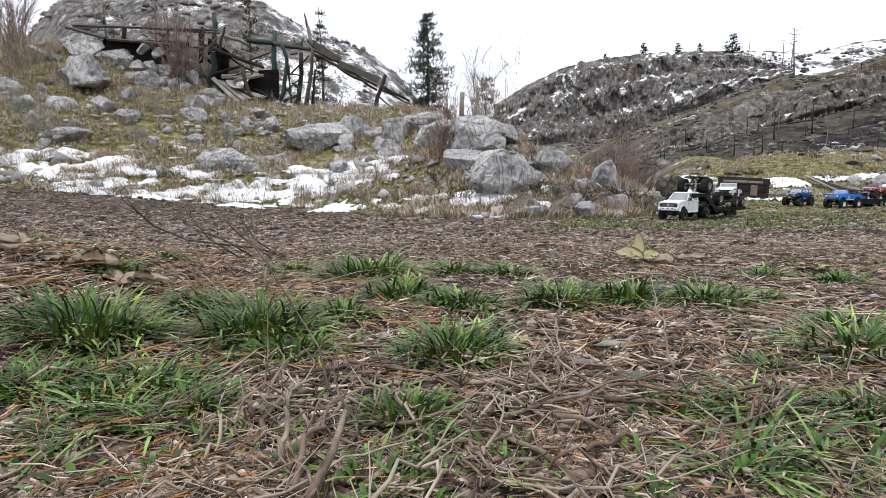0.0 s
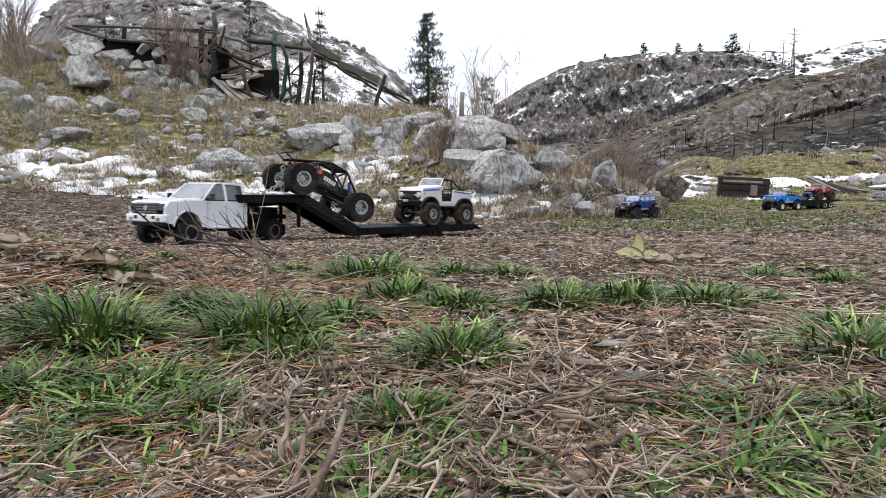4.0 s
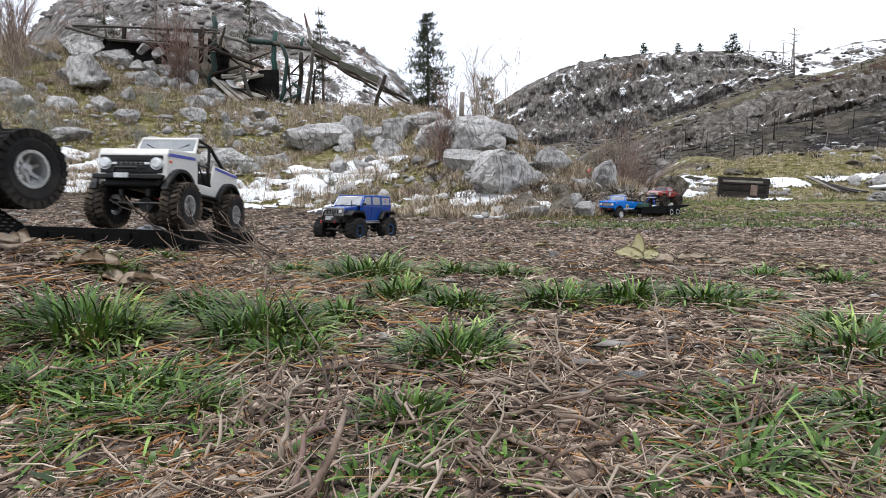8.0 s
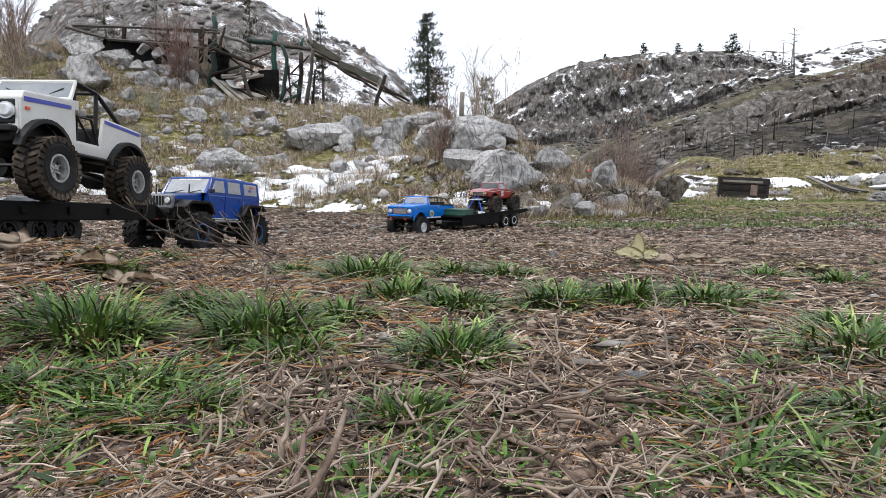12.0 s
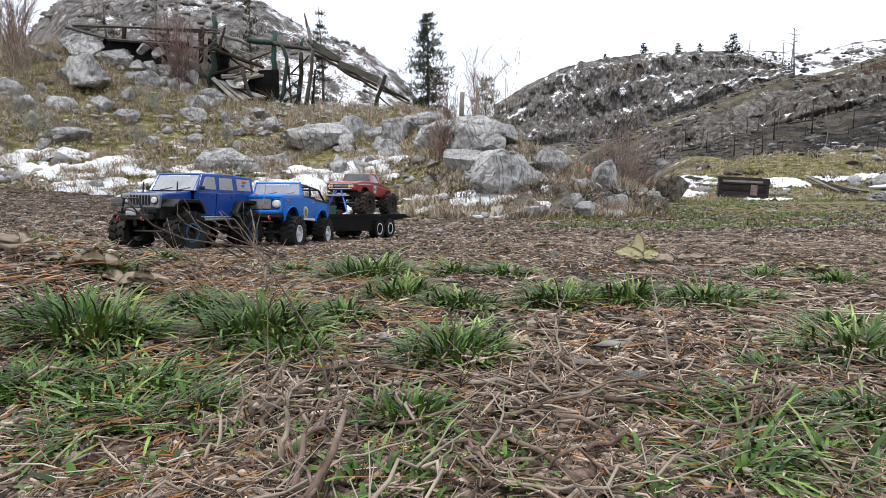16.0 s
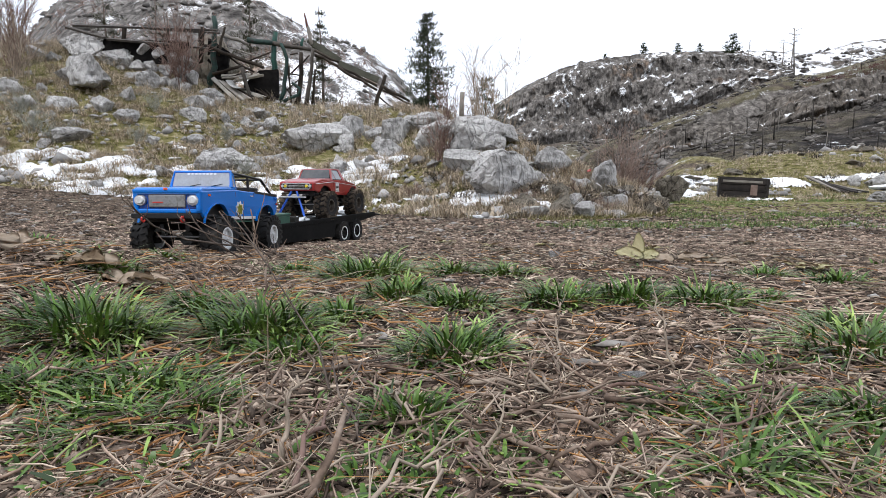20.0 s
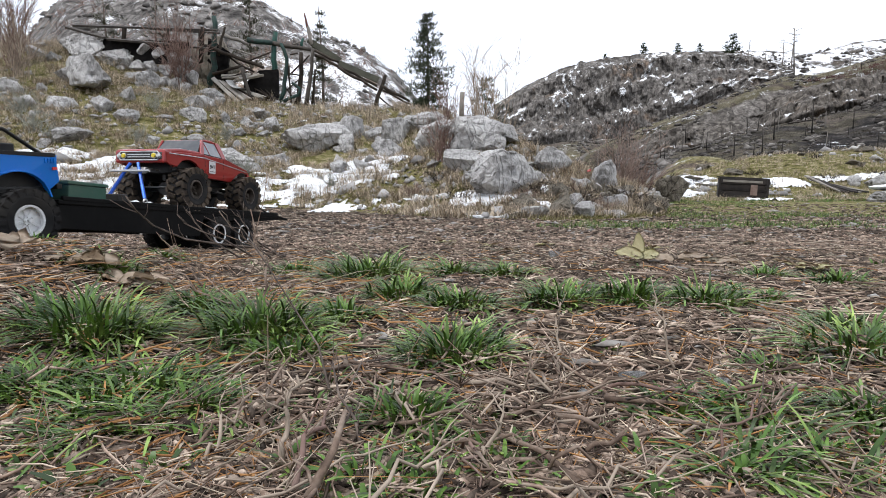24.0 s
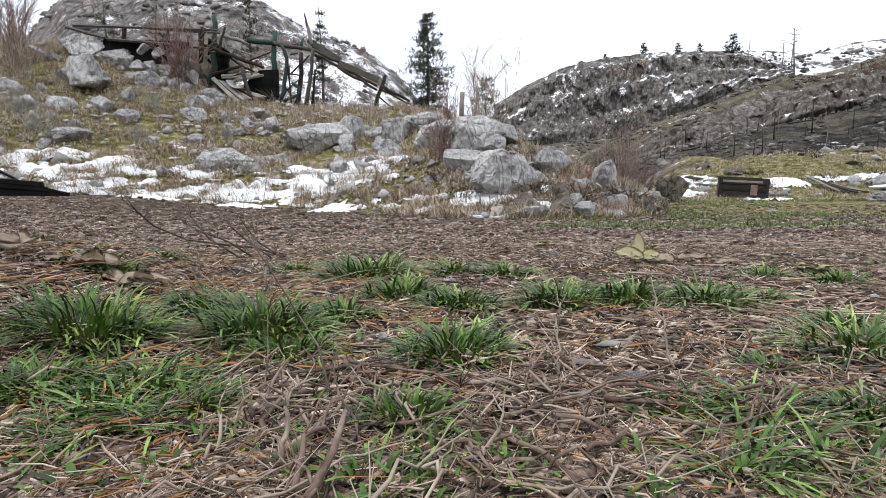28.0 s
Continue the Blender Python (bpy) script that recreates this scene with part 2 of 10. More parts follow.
LEAF_TAN = surface("pale_tan_dead_leaf", [(0.55, 0.43, 0.32), (0.68, 0.56, 0.44), (0.44, 0.33, 0.24)], 14, 0.85, bump=0.5, depth=0.003, vary=0.2, island=0.5, spec=0.15)
MULLEIN = surface("velvety_pale_green_leaf", [(0.50, 0.47, 0.25), (0.64, 0.59, 0.37), (0.58, 0.48, 0.31)], 22, 0.9, bump=0.5, depth=0.003, vary=0.3, spec=0.15)
PEBBLE = surface("grey_pebbles", [(0.15, 0.13, 0.115), (0.27, 0.25, 0.23), (0.38, 0.36, 0.34)], 30, 0.85, bump=0.3, depth=0.002, island=0.8, spec=0.15)
CHIP_DARK = surface("dark_earth_clods", [(0.030, 0.021, 0.016), (0.105, 0.077, 0.059), (0.30, 0.238, 0.188)], 30, 0.95, bump=0.3, depth=0.004, island=1.3, spec=0.2)
CHIP = surface("brown_bark_chips", [(0.040, 0.026, 0.020), (0.20, 0.142, 0.108), (0.52, 0.42, 0.335)], 60, 0.85, bump=0.3, depth=0.002, island=1.7, spec=0.15)



def snow_material():
    m, n, l, b = shader("old_granular_snow", 0.55)
    co = n.new("ShaderNodeTexCoord").outputs["Object"]
    a, s = noise_node(n, l, co, 3.5, 6, 0.65), noise_node(n, l, co, 60, 4, 0.7)
    col = ramp_node(n, l, a, [(0.34, (0.56, 0.555, 0.55)), (0.48, (0.72, 0.73, 0.75)), (0.68, (0.80, 0.81, 0.83))])
    specks = ramp_node(n, l, s, [(0.66, (0, 0, 0)), (0.74, (0.7, 0.7, 0.7))])
    l.new(mix_node(n, l, specks, col, (0.30, 0.26, 0.20)), b.inputs["Base Color"])
    b.inputs["Subsurface Weight"].default_value = 0.15
    b.inputs["Subsurface Radius"].default_value = (0.02, 0.025, 0.03)
    bump_node(n, l, b, math_node(n, l, "ADD", a, math_node(n, l, "MULTIPLY", s, 0.3)), 0.5, 0.03)
    return m


SNOW = snow_material()


def ground_material():
    """Earth, moss, rock and old snow, mixed by the sheet's own zone attribute and broken up by noise."""
    m, n, l, b = shader("hillside_ground", 0.95)
    b.inputs["Specular IOR Level"].default_value = 0.08
    co = n.new("ShaderNodeTexCoord").outputs["Object"]
    zone = n.new("ShaderNodeAttribute")
    zone.attribute_name = "zone"
    sep = n.new("ShaderNodeSeparateColor")
    l.new(zone.outputs["Color"], sep.inputs["Color"])
    stretch = n.new("ShaderNodeMapping")
    stretch.inputs["Scale"].default_value = (1.6, 1.6, 0.8)
    l.new(co, stretch.inputs["Vector"])
    ncol = noise_node(n, l, stretch.outputs["Vector"], 1.0, 6, 0.7)
    n03, n1, n8, n40, n160 = (noise_node(n, l, co, s, d, 0.65) for s, d in ((0.12, 8), (0.9, 8), (7, 8), (42, 6), (170, 4)))
    dirt = ramp_node(n, l, math_node(n, l, "ADD", math_node(n, l, "MULTIPLY", n8, 0.45), math_node(n, l, "MULTIPLY", n40, 0.55)), [(0.42, (0.010, 0.007, 0.0055)), (0.51, (0.055, 0.040, 0.030)), (0.61, (0.24, 0.185, 0.142))])
    straw = ramp_node(n, l, n160, [(0.53, (0, 0, 0)), (0.66, (0.7, 0.7, 0.7))])
    dirt = mix_node(n, l, straw, dirt, (0.27, 0.21, 0.152))
    green = ramp_node(n, l, math_node(n, l, "ADD", math_node(n, l, "MULTIPLY", n1, 0.5), math_node(n, l, "MULTIPLY", n8, 0.5)), [(0.52, (0, 0, 0)), (0.62, (0.5, 0.5, 0.5))])
    dirt = mix_node(n, l, math_node(n, l, "MULTIPLY", green, math_node(n, l, "MULTIPLY", zone.outputs["Alpha"], 0.8)), dirt, (0.085, 0.098, 0.028))
    moss = ramp_node(n, l, math_node(n, l, "ADD", math_node(n, l, "MULTIPLY", n8, 0.6), math_node(n, l, "MULTIPLY", n40, 0.4)), [(0.38, (0.020, 0.017, 0.010)), (0.45, (0.085, 0.080, 0.022)), (0.53, (0.165, 0.145, 0.062)), (0.59, (0.33, 0.275, 0.195)), (0.66, (0.46, 0.41, 0.33))])
    rock = ramp_node(n, l, math_node(n, l, "ADD", math_node(n, l, "MULTIPLY", ncol, 0.6), math_node(n, l, "MULTIPLY", n1, 0.4)), [(0.38, (0.055, 0.050, 0.047)), (0.46, (0.130, 0.119, 0.110)), (0.53, (0.20, 0.185, 0.172)), (0.62, (0.33, 0.31, 0.29))])
    blocks = []
    for size, turn in (((0.55, 0.55, 0.17), (0, 0, 0)), ((1.5, 1.5, 0.7), (0.15, 0.1, 0.4))):
        lay = n.new("ShaderNodeMapping")
        lay.inputs["Scale"].default_value, lay.inputs["Rotation"].default_value = size, turn
        push = n.new("ShaderNodeVectorMath")
        push.operation = "MULTIPLY_ADD"
        wob = n.new("ShaderNodeTexNoise")
        wob.inputs["Scale"].default_value, wob.inputs["Detail"].default_value = 0.5, 4
        l.new(co, wob.inputs["Vector"])
        l.new(wob.outputs["Color"], push.inputs[0])
        push.inputs[1].default_value = (2.2, 2.2, 2.2)
        l.new(co, push.inputs[2])
        l.new(push.outputs[0], lay.inputs["Vector"])
        cell, gap = n.new("ShaderNodeTexVoronoi"), n.new("ShaderNodeTexVoronoi")
        gap.feature = "DISTANCE_TO_EDGE"
        grey = n.new("ShaderNodeSeparateColor")
        for v in (cell, gap):
            v.inputs["Scale"].default_value = 1.0
            l.new(lay.outputs["Vector"], v.inputs["Vector"])
        l.new(cell.outputs["Color"], grey.inputs["Color"])
        tone = math_node(n, l, "ADD", math_node(n, l, "MULTIPLY", grey.outputs["Red"], 0.8), 0.6)
        blocks.append(math_node(n, l, "MULTIPLY", tone, ramp_node(n, l, gap.outputs["Distance"], [(0.0, (0.3, 0.3, 0.3)), (0.10, (1, 1, 1))])))
    rock = mix_node(n, l, 1.0, rock, mix_node(n, l, 0.5, blocks[0], blocks[1]), "MULTIPLY")
    warm = ramp_node(n, l, noise_node(n, l, co, 0.16, 5, 0.6), [(0.58, (0, 0, 0)), (0.68, (0.55, 0.55, 0.55))])
    rock = mix_node(n, l, warm, rock, mix_node(n, l, 1.0, rock, (1.7, 1.25, 0.9), "MULTIPLY"))
    edge = lambda s, w: math_node(n, l, "MULTIPLY", math_node(n, l, "ADD", math_node(n, l, "SUBTRACT", s, 0.5), math_node(n, l, "MULTIPLY", math_node(n, l, "SUBTRACT", math_node(n, l, "ADD", math_node(n, l, "MULTIPLY", n8, 0.55), math_node(n, l, "MULTIPLY", n1, 0.45)), 0.5), w)), 7.0)
    clampit = lambda v: ramp_node(n, l, math_node(n, l, "ADD", v, 0.5), [(0.0, (0, 0, 0)), (1.0, (1, 1, 1))])
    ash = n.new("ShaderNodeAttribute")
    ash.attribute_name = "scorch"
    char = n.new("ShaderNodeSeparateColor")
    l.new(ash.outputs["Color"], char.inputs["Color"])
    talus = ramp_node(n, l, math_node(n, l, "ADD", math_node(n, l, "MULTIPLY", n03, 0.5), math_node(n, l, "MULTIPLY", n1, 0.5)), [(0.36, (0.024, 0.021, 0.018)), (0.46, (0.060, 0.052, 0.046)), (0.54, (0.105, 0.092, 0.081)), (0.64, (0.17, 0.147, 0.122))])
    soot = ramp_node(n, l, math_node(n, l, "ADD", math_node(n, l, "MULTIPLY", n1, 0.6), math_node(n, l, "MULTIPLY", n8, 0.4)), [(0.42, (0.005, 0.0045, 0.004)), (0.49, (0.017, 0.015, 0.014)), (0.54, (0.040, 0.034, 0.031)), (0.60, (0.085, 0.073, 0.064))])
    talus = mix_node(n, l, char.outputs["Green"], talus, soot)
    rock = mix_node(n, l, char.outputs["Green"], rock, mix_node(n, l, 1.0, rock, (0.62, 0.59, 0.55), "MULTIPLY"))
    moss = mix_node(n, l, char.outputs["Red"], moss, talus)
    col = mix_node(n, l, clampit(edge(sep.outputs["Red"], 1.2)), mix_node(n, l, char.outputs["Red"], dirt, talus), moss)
    col = mix_node(n, l, clampit(edge(sep.outputs["Green"], 1.2)), col, rock)
    l.new(mix_node(n, l, clampit(edge(sep.outputs["Blue"], 3.0)), col, (0.80, 0.81, 0.83)), b.inputs["Base Color"])
    hgt = math_node(n, l, "ADD", math_node(n, l, "MULTIPLY", n8, 0.5), math_node(n, l, "ADD", math_node(n, l, "MULTIPLY", n40, 0.3), math_node(n, l, "MULTIPLY", n160, 0.14)))
    bump_node(n, l, b, hgt, 0.8, 0.035)
    return m


GROUND = ground_material()


# ---- mesh helpers ----
def part(name, bm, material, parent=None, label="", m=None, smooth=False):
    """Links a bmesh as one mesh object, under a thing or a part if one is given."""
    me = bpy.data.meshes.new(name)
    if smooth:
        for f in bm.faces:
            f.smooth = True
    bm.to_mesh(me)
    bm.free()
    me.materials.append(material)
    ob = new(name, me)
    ob.parent = parent
    if m is not None:
        ob.matrix_basis = m
    return tagged(ob, label)


def shared(name, me, parent=None, m=None, label=""):
    ob = new(name, me)
    ob.parent = parent
    if m is not None:
        ob.matrix_basis = m
    return tagged(ob, label)


def thing(name, label, category, m=None, group=""):
    ob = new(name)
    ob.empty_display_size = 0.05
    if m is not None:
        ob.matrix_basis = m
    return tagged(ob, label, category, group)


def quick_mesh(name, verts, faces, material, smooth=False):
    me = bpy.data.meshes.new(name)
    me.from_pydata(verts, [], faces)
    if smooth:
        me.shade_smooth()
    me.materials.append(material)
    return me


def bm_box(sx, sy, sz, at=(0, 0, 0), bevel=0.0, bm=None, m=None, seg=2):
    own = bmesh.new()
    bmesh.ops.create_cube(own, size=1)
    for v in own.verts:
        v.co = Vector((v.co.x * sx, v.co.y * sy, v.co.z * sz))
    if bevel:
        bmesh.ops.bevel(own, geom=own.edges[:], offset=bevel, segments=seg, affect="EDGES", profile=0.6)
    bmesh.ops.transform(own, matrix=(m if m is not None else Matrix()) @ Matrix.Translation(at) if m is None else m @ Matrix.Translation(at), verts=own.verts)
    return join(bm, own)


def join(bm, own):
    if bm is None:
        return own
    me = bpy.data.meshes.new("tmp")
    own.to_mesh(me)
    own.free()
    bm.from_mesh(me)
    bpy.data.meshes.remove(me)
    return bm


def bm_rod(points, radius, sides=8, bm=None, taper=1.0):
    """A round bar swept through the points."""
    bm = bm or bmesh.new()
    pts = [Vector(p) for p in points]
    rings, k = [], len(pts)
    for i, p in enumerate(pts):
        d = (pts[min(i + 1, k - 1)] - pts[max(i - 1, 0)]).normalized()
        a = d.orthogonal().normalized()
        b = d.cross(a)
        r = radius * (1 + (taper - 1) * i / max(k - 1, 1))
        rings.append([bm.verts.new(p + r * (math.cos(2 * math.pi * j / sides) * a + math.sin(2 * math.pi * j / sides) * b)) for j in range(sides)])
    for ra, rb in zip(rings, rings[1:]):
        best = min(range(sides), key=lambda s: sum((ra[j].co - rb[(j + s) % sides].co).length for j in range(sides)))
        for j in range(sides):
            bm.faces.new((ra[j], ra[(j + 1) % sides], rb[(j + 1 + best) % sides], rb[(j + best) % sides]))
    bm.faces.new(rings[0][::-1])
    bm.faces.new(rings[-1])
    bmesh.ops.recalc_face_normals(bm, faces=bm.faces)
    return bm


def plate(corners, thick, bevel=0.0, bm=None):
    """A flat panel through the corners with some thickness."""
    own = bmesh.new()
    c = [Vector(p) for p in corners]
    n = (c[1] - c[0]).cross(c[2] - c[0]).normalized() * thick / 2
    a, b = [own.verts.new(p + n) for p in c], [own.verts.new(p - n) for p in c]
    own.faces.new(a)
    own.faces.new(b[::-1])
    for i in range(len(c)):
        j = (i + 1) % len(c)
        own.faces.new((a[i], b[i], b[j], a[j]))
    bmesh.ops.recalc_face_normals(own, faces=own.faces)
    if bevel:
        bmesh.ops.bevel(own, geom=own.edges[:], offset=bevel, segments=2, affect="EDGES", profile=0.6)
    return join(bm, own)


def rng(seed):
    return np.random.default_rng(seed)


# ---- the lie of the land ----
LATTICE = rng(7).random((256, 256))


def value_noise(x, y):
    xi, yi = np.floor(x).astype(int), np.floor(y).astype(int)
    fx, fy = x - xi, y - yi
    fx, fy = fx * fx * (3 - 2 * fx), fy * fy * (3 - 2 * fy)
    g = lambda i, j: LATTICE[(xi + i) % 256, (yi + j) % 256]
    return (g(0, 0) * (1 - fx) + g(1, 0) * fx) * (1 - fy) + (g(0, 1) * (1 - fx) + g(1, 1) * fx) * fy


def fbm(x, y, octaves=5, gain=0.5):
    total, amp, norm = 0.0, 1.0, 0.0
    for k in range(octaves):
        total = total + amp * value_noise(x * 2**k + 17.3 * k, y * 2**k + 9.1 * k)
        norm, amp = norm + amp, amp * gain
    return total / norm - 0.5


def smooth(a, b, v):
    t = np.clip((v - a) / (b - a), 0, 1)
    return t * t * (3 - 2 * t)


# Knoll beside the camera, the trail, and the flat behind it.
TRAIL_Y = (0.9, 1.17, 1.3, 1.5, 1.75, 2.0, 2.4, 2.8, 3.2, 3.6, 4.2, 5, 6, 7, 8, 9.5)
TRAIL_Z = (0.262, 0.244, 0.213, 0.183, 0.155, 0.130, 0.105, 0.078, 0.046, 0.028, 0.010, -0.012, -0.042, -0.05, -0.03, 0.0)
# The rocky rise: bearing (x over y), foot, crest and crest height.
RISE_A = (-0.9, -0.754, -0.56, -0.41, -0.36, -0.22, -0.08, -0.004, 0.063, 0.14, 0.25, 0.33, 0.37)
RISE_FOOT = (8.0, 8.0, 8.0, 8.0, 8.0, 7.6, 6.8, 6.3, 6.1, 5.95, 6.1, 6.5, 6.8)
RISE_TOP = (17, 17, 17, 17, 17, 17, 16, 12.5, 10.5, 9.0, 8.3, 7.8, 7.6)
RISE_Z = (3.3, 3.1, 3.35, 2.75, 2.50, 2.38, 2.20, 1.66, 1.38, 0.78, 0.46, 0.25, -0.02)
# Skylines: the snowy knob behind the rise, and the long burnt ridge across the valley.
KNOB_A = (-1.6, -0.95, -0.73, -0.68, -0.62, -0.46, -0.36, -0.29, -0.22, -0.14, -0.08, -0.035, 0.02, 0.1)
KNOB_Z = (6, 7.5, 9.6, 12.6, 15.8, 17.2, 16.4, 15.1, 13.0, 11.4, 9.5, 7.0, 3.5, 0.0)
RIDGE_A = (-0.2, 0.05, 0.09, 0.12, 0.2, 0.28, 0.36, 0.45, 0.5, 0.6, 0.69, 0.76, 1.0, 1.6)
RIDGE_Z = (6.0, 14.0, 20.5, 24.0, 31.3, 34.6, 37.0, 38.2, 38.6, 38.0, 41.5, 43.5, 48.0, 40.0)
SPUR_A = (0.20, 0.246, 0.333, 0.43, 0.496, 0.563, 0.62, 0.69, 0.754, 0.95, 1.6)
SPUR_Z = (2.0, 5.6, 9.8, 13.6, 16.6, 18.9, 19.3, 21.4, 23.4, 26.0, 24.0)


def near_ground(x, y):
    trail = np.interp(y, TRAIL_Y, TRAIL_Z)
    mid = np.interp(y, (0.3, 1.0, 1.7, 2.4, 3.2), (0.165, 0.175, 0.155, 0.105, 0.046))
    k = smooth(-0.35, -0.75, x) * (1 - smooth(2.4, 3.2, y))
    g = np.where(y < 3.2, mid + (trail - mid) * k, trail)
    g = g + 0.30 * np.clip((-x - 2.0) / 4.0, 0, 2.5) ** 1.3 * smooth(3.5, 8.0, y)
    g = g + 0.012 * fbm(x * 1.7, y * 1.7, 4) + 0.02 * fbm(x * 0.35, y * 0.35, 3) + 0.016 * fbm(x * 20, y * 20, 3, 0.6) * (1 - smooth(1.5, 3.0, y))
    return g


def rise_height(a, y):
    foot, top, zc = np.interp(a, RISE_A, RISE_FOOT), np.interp(a, RISE_A, RISE_TOP), np.interp(a, RISE_A, RISE_Z)
    t = (y - foot) / (top - foot)
    up = np.clip(t, 0, 1)
    return zc * (0.62 * up + 0.38 * smooth(0, 1, up)), t, zc


def land(x, y):
    """Height of the ground at x, y (arrays)."""
    x, y = np.asarray(x, float), np.asarray(y, float)
    ys = np.maximum(y, 0.05)
    a = np.clip(x / ys, -3, 3)
    g = near_ground(x, np.clip(y, -4, 9.5))
    # the bank at the far side of the flat
    bank = smooth(10.5, 15.5, y + 0.8 * fbm(x * 0.3, y * 0.3, 2)) * (0.92 + 1.3 * fbm(x * 0.22 + 5, y * 0.22, 4)) * smooth(0.30, 0.42, a)
    g = g + np.maximum(bank, 0)
    # the rocky rise
    h, t, zc = rise_height(a, ys)
    rough = 0.42 * fbm(x * 0.55, y * 0.55, 6, 0.55) + 0.10 * np.abs(fbm(x * 1.9, y * 1.9, 4))
    inside = np.where(y > 1, smooth(-0.02, 0.12, t), 0)
    over = np.maximum(t - 1, 0)
    lift = (h + rough * np.minimum(zc, 1.2)) * inside - np.clip(over * 1.0, 0, 2.5)
    g = np.where(inside > 0, np.maximum(g * 1.0 + np.maximum(lift, 0) , g), g)
    d = np.hypot(x, y)
    # the knob
    kz = np.interp(a, KNOB_A, KNOB_Z)
    crag = 2.6 * fbm(x * 0.11, y * 0.11, 6, 0.55) + 1.2 * np.abs(fbm(x * 0.31, y * 0.31, 4))
    knob = np.where(y > 20.5, smooth(20, 56, y) * kz * (1 - 0.6 * smooth(58, 110, y)) + crag * smooth(22, 34, y) * np.clip(kz / 10, 0, 1), -9)
    g = np.maximum(g, knob)
    # spur and ridge across the valley
    sz = np.interp(a, SPUR_A, SPUR_Z)
    folds = 5.0 * fbm(x * 0.030, y * 0.030, 6, 0.58) - 3.0 * np.abs(fbm(x * 0.12, y * 0.07, 5))
    low = np.interp(a, (0.30, 0.43, 0.57, 0.70), (0.34, 0.37, 0.42, 0.46))
    climb = low * smooth(26, 84, y) + (0.78 - low) * smooth(84, 93, y) + 0.22 * smooth(88, 112, y)
    spur = np.where(y > 27, climb * sz * (1 - 0.75 * smooth(114, 150, y)) + folds * smooth(30, 60, y) * np.clip(sz / 14, 0, 1) * (1 - smooth(98, 112, y)) * 0.5, -9)
    g = np.maximum(g, spur)
    rz = np.interp(a, RIDGE_A, RIDGE_Z)
    fan = 0.14 * smooth(0.42, 0.6, a)
    step = 0.30 * smooth(85, 150, y) + (0.53 - fan) * smooth(148, 163, y + 3 * fbm(x * 0.05, y * 0.05, 4)) + (0.17 + fan) * smooth(158, 184, y)
    ridge = np.where(y > 62, rz * step * (1 + 0.05 * fbm(x * 0.06, y * 0.06, 4)) * (1 - 0.2 * smooth(186, 400, y)) + 0.7 * fbm(x * 0.09, y * 0.09, 4) * smooth(60, 120, y), -9)
    g = np.maximum(g, ridge)
    # hills beside and behind the camera close the valley
    round_about = smooth(30, 220, d) * 26 * (1 + 0.8 * fbm(x * 0.008, y * 0.008, 4)) * smooth(0.55, -0.2, y / np.maximum(d, 1e-3))
    return np.maximum(g, np.where(d > 30, round_about, -9))


def height(x, y):
    return float(land(np.array([x]), np.array([y]))[0])


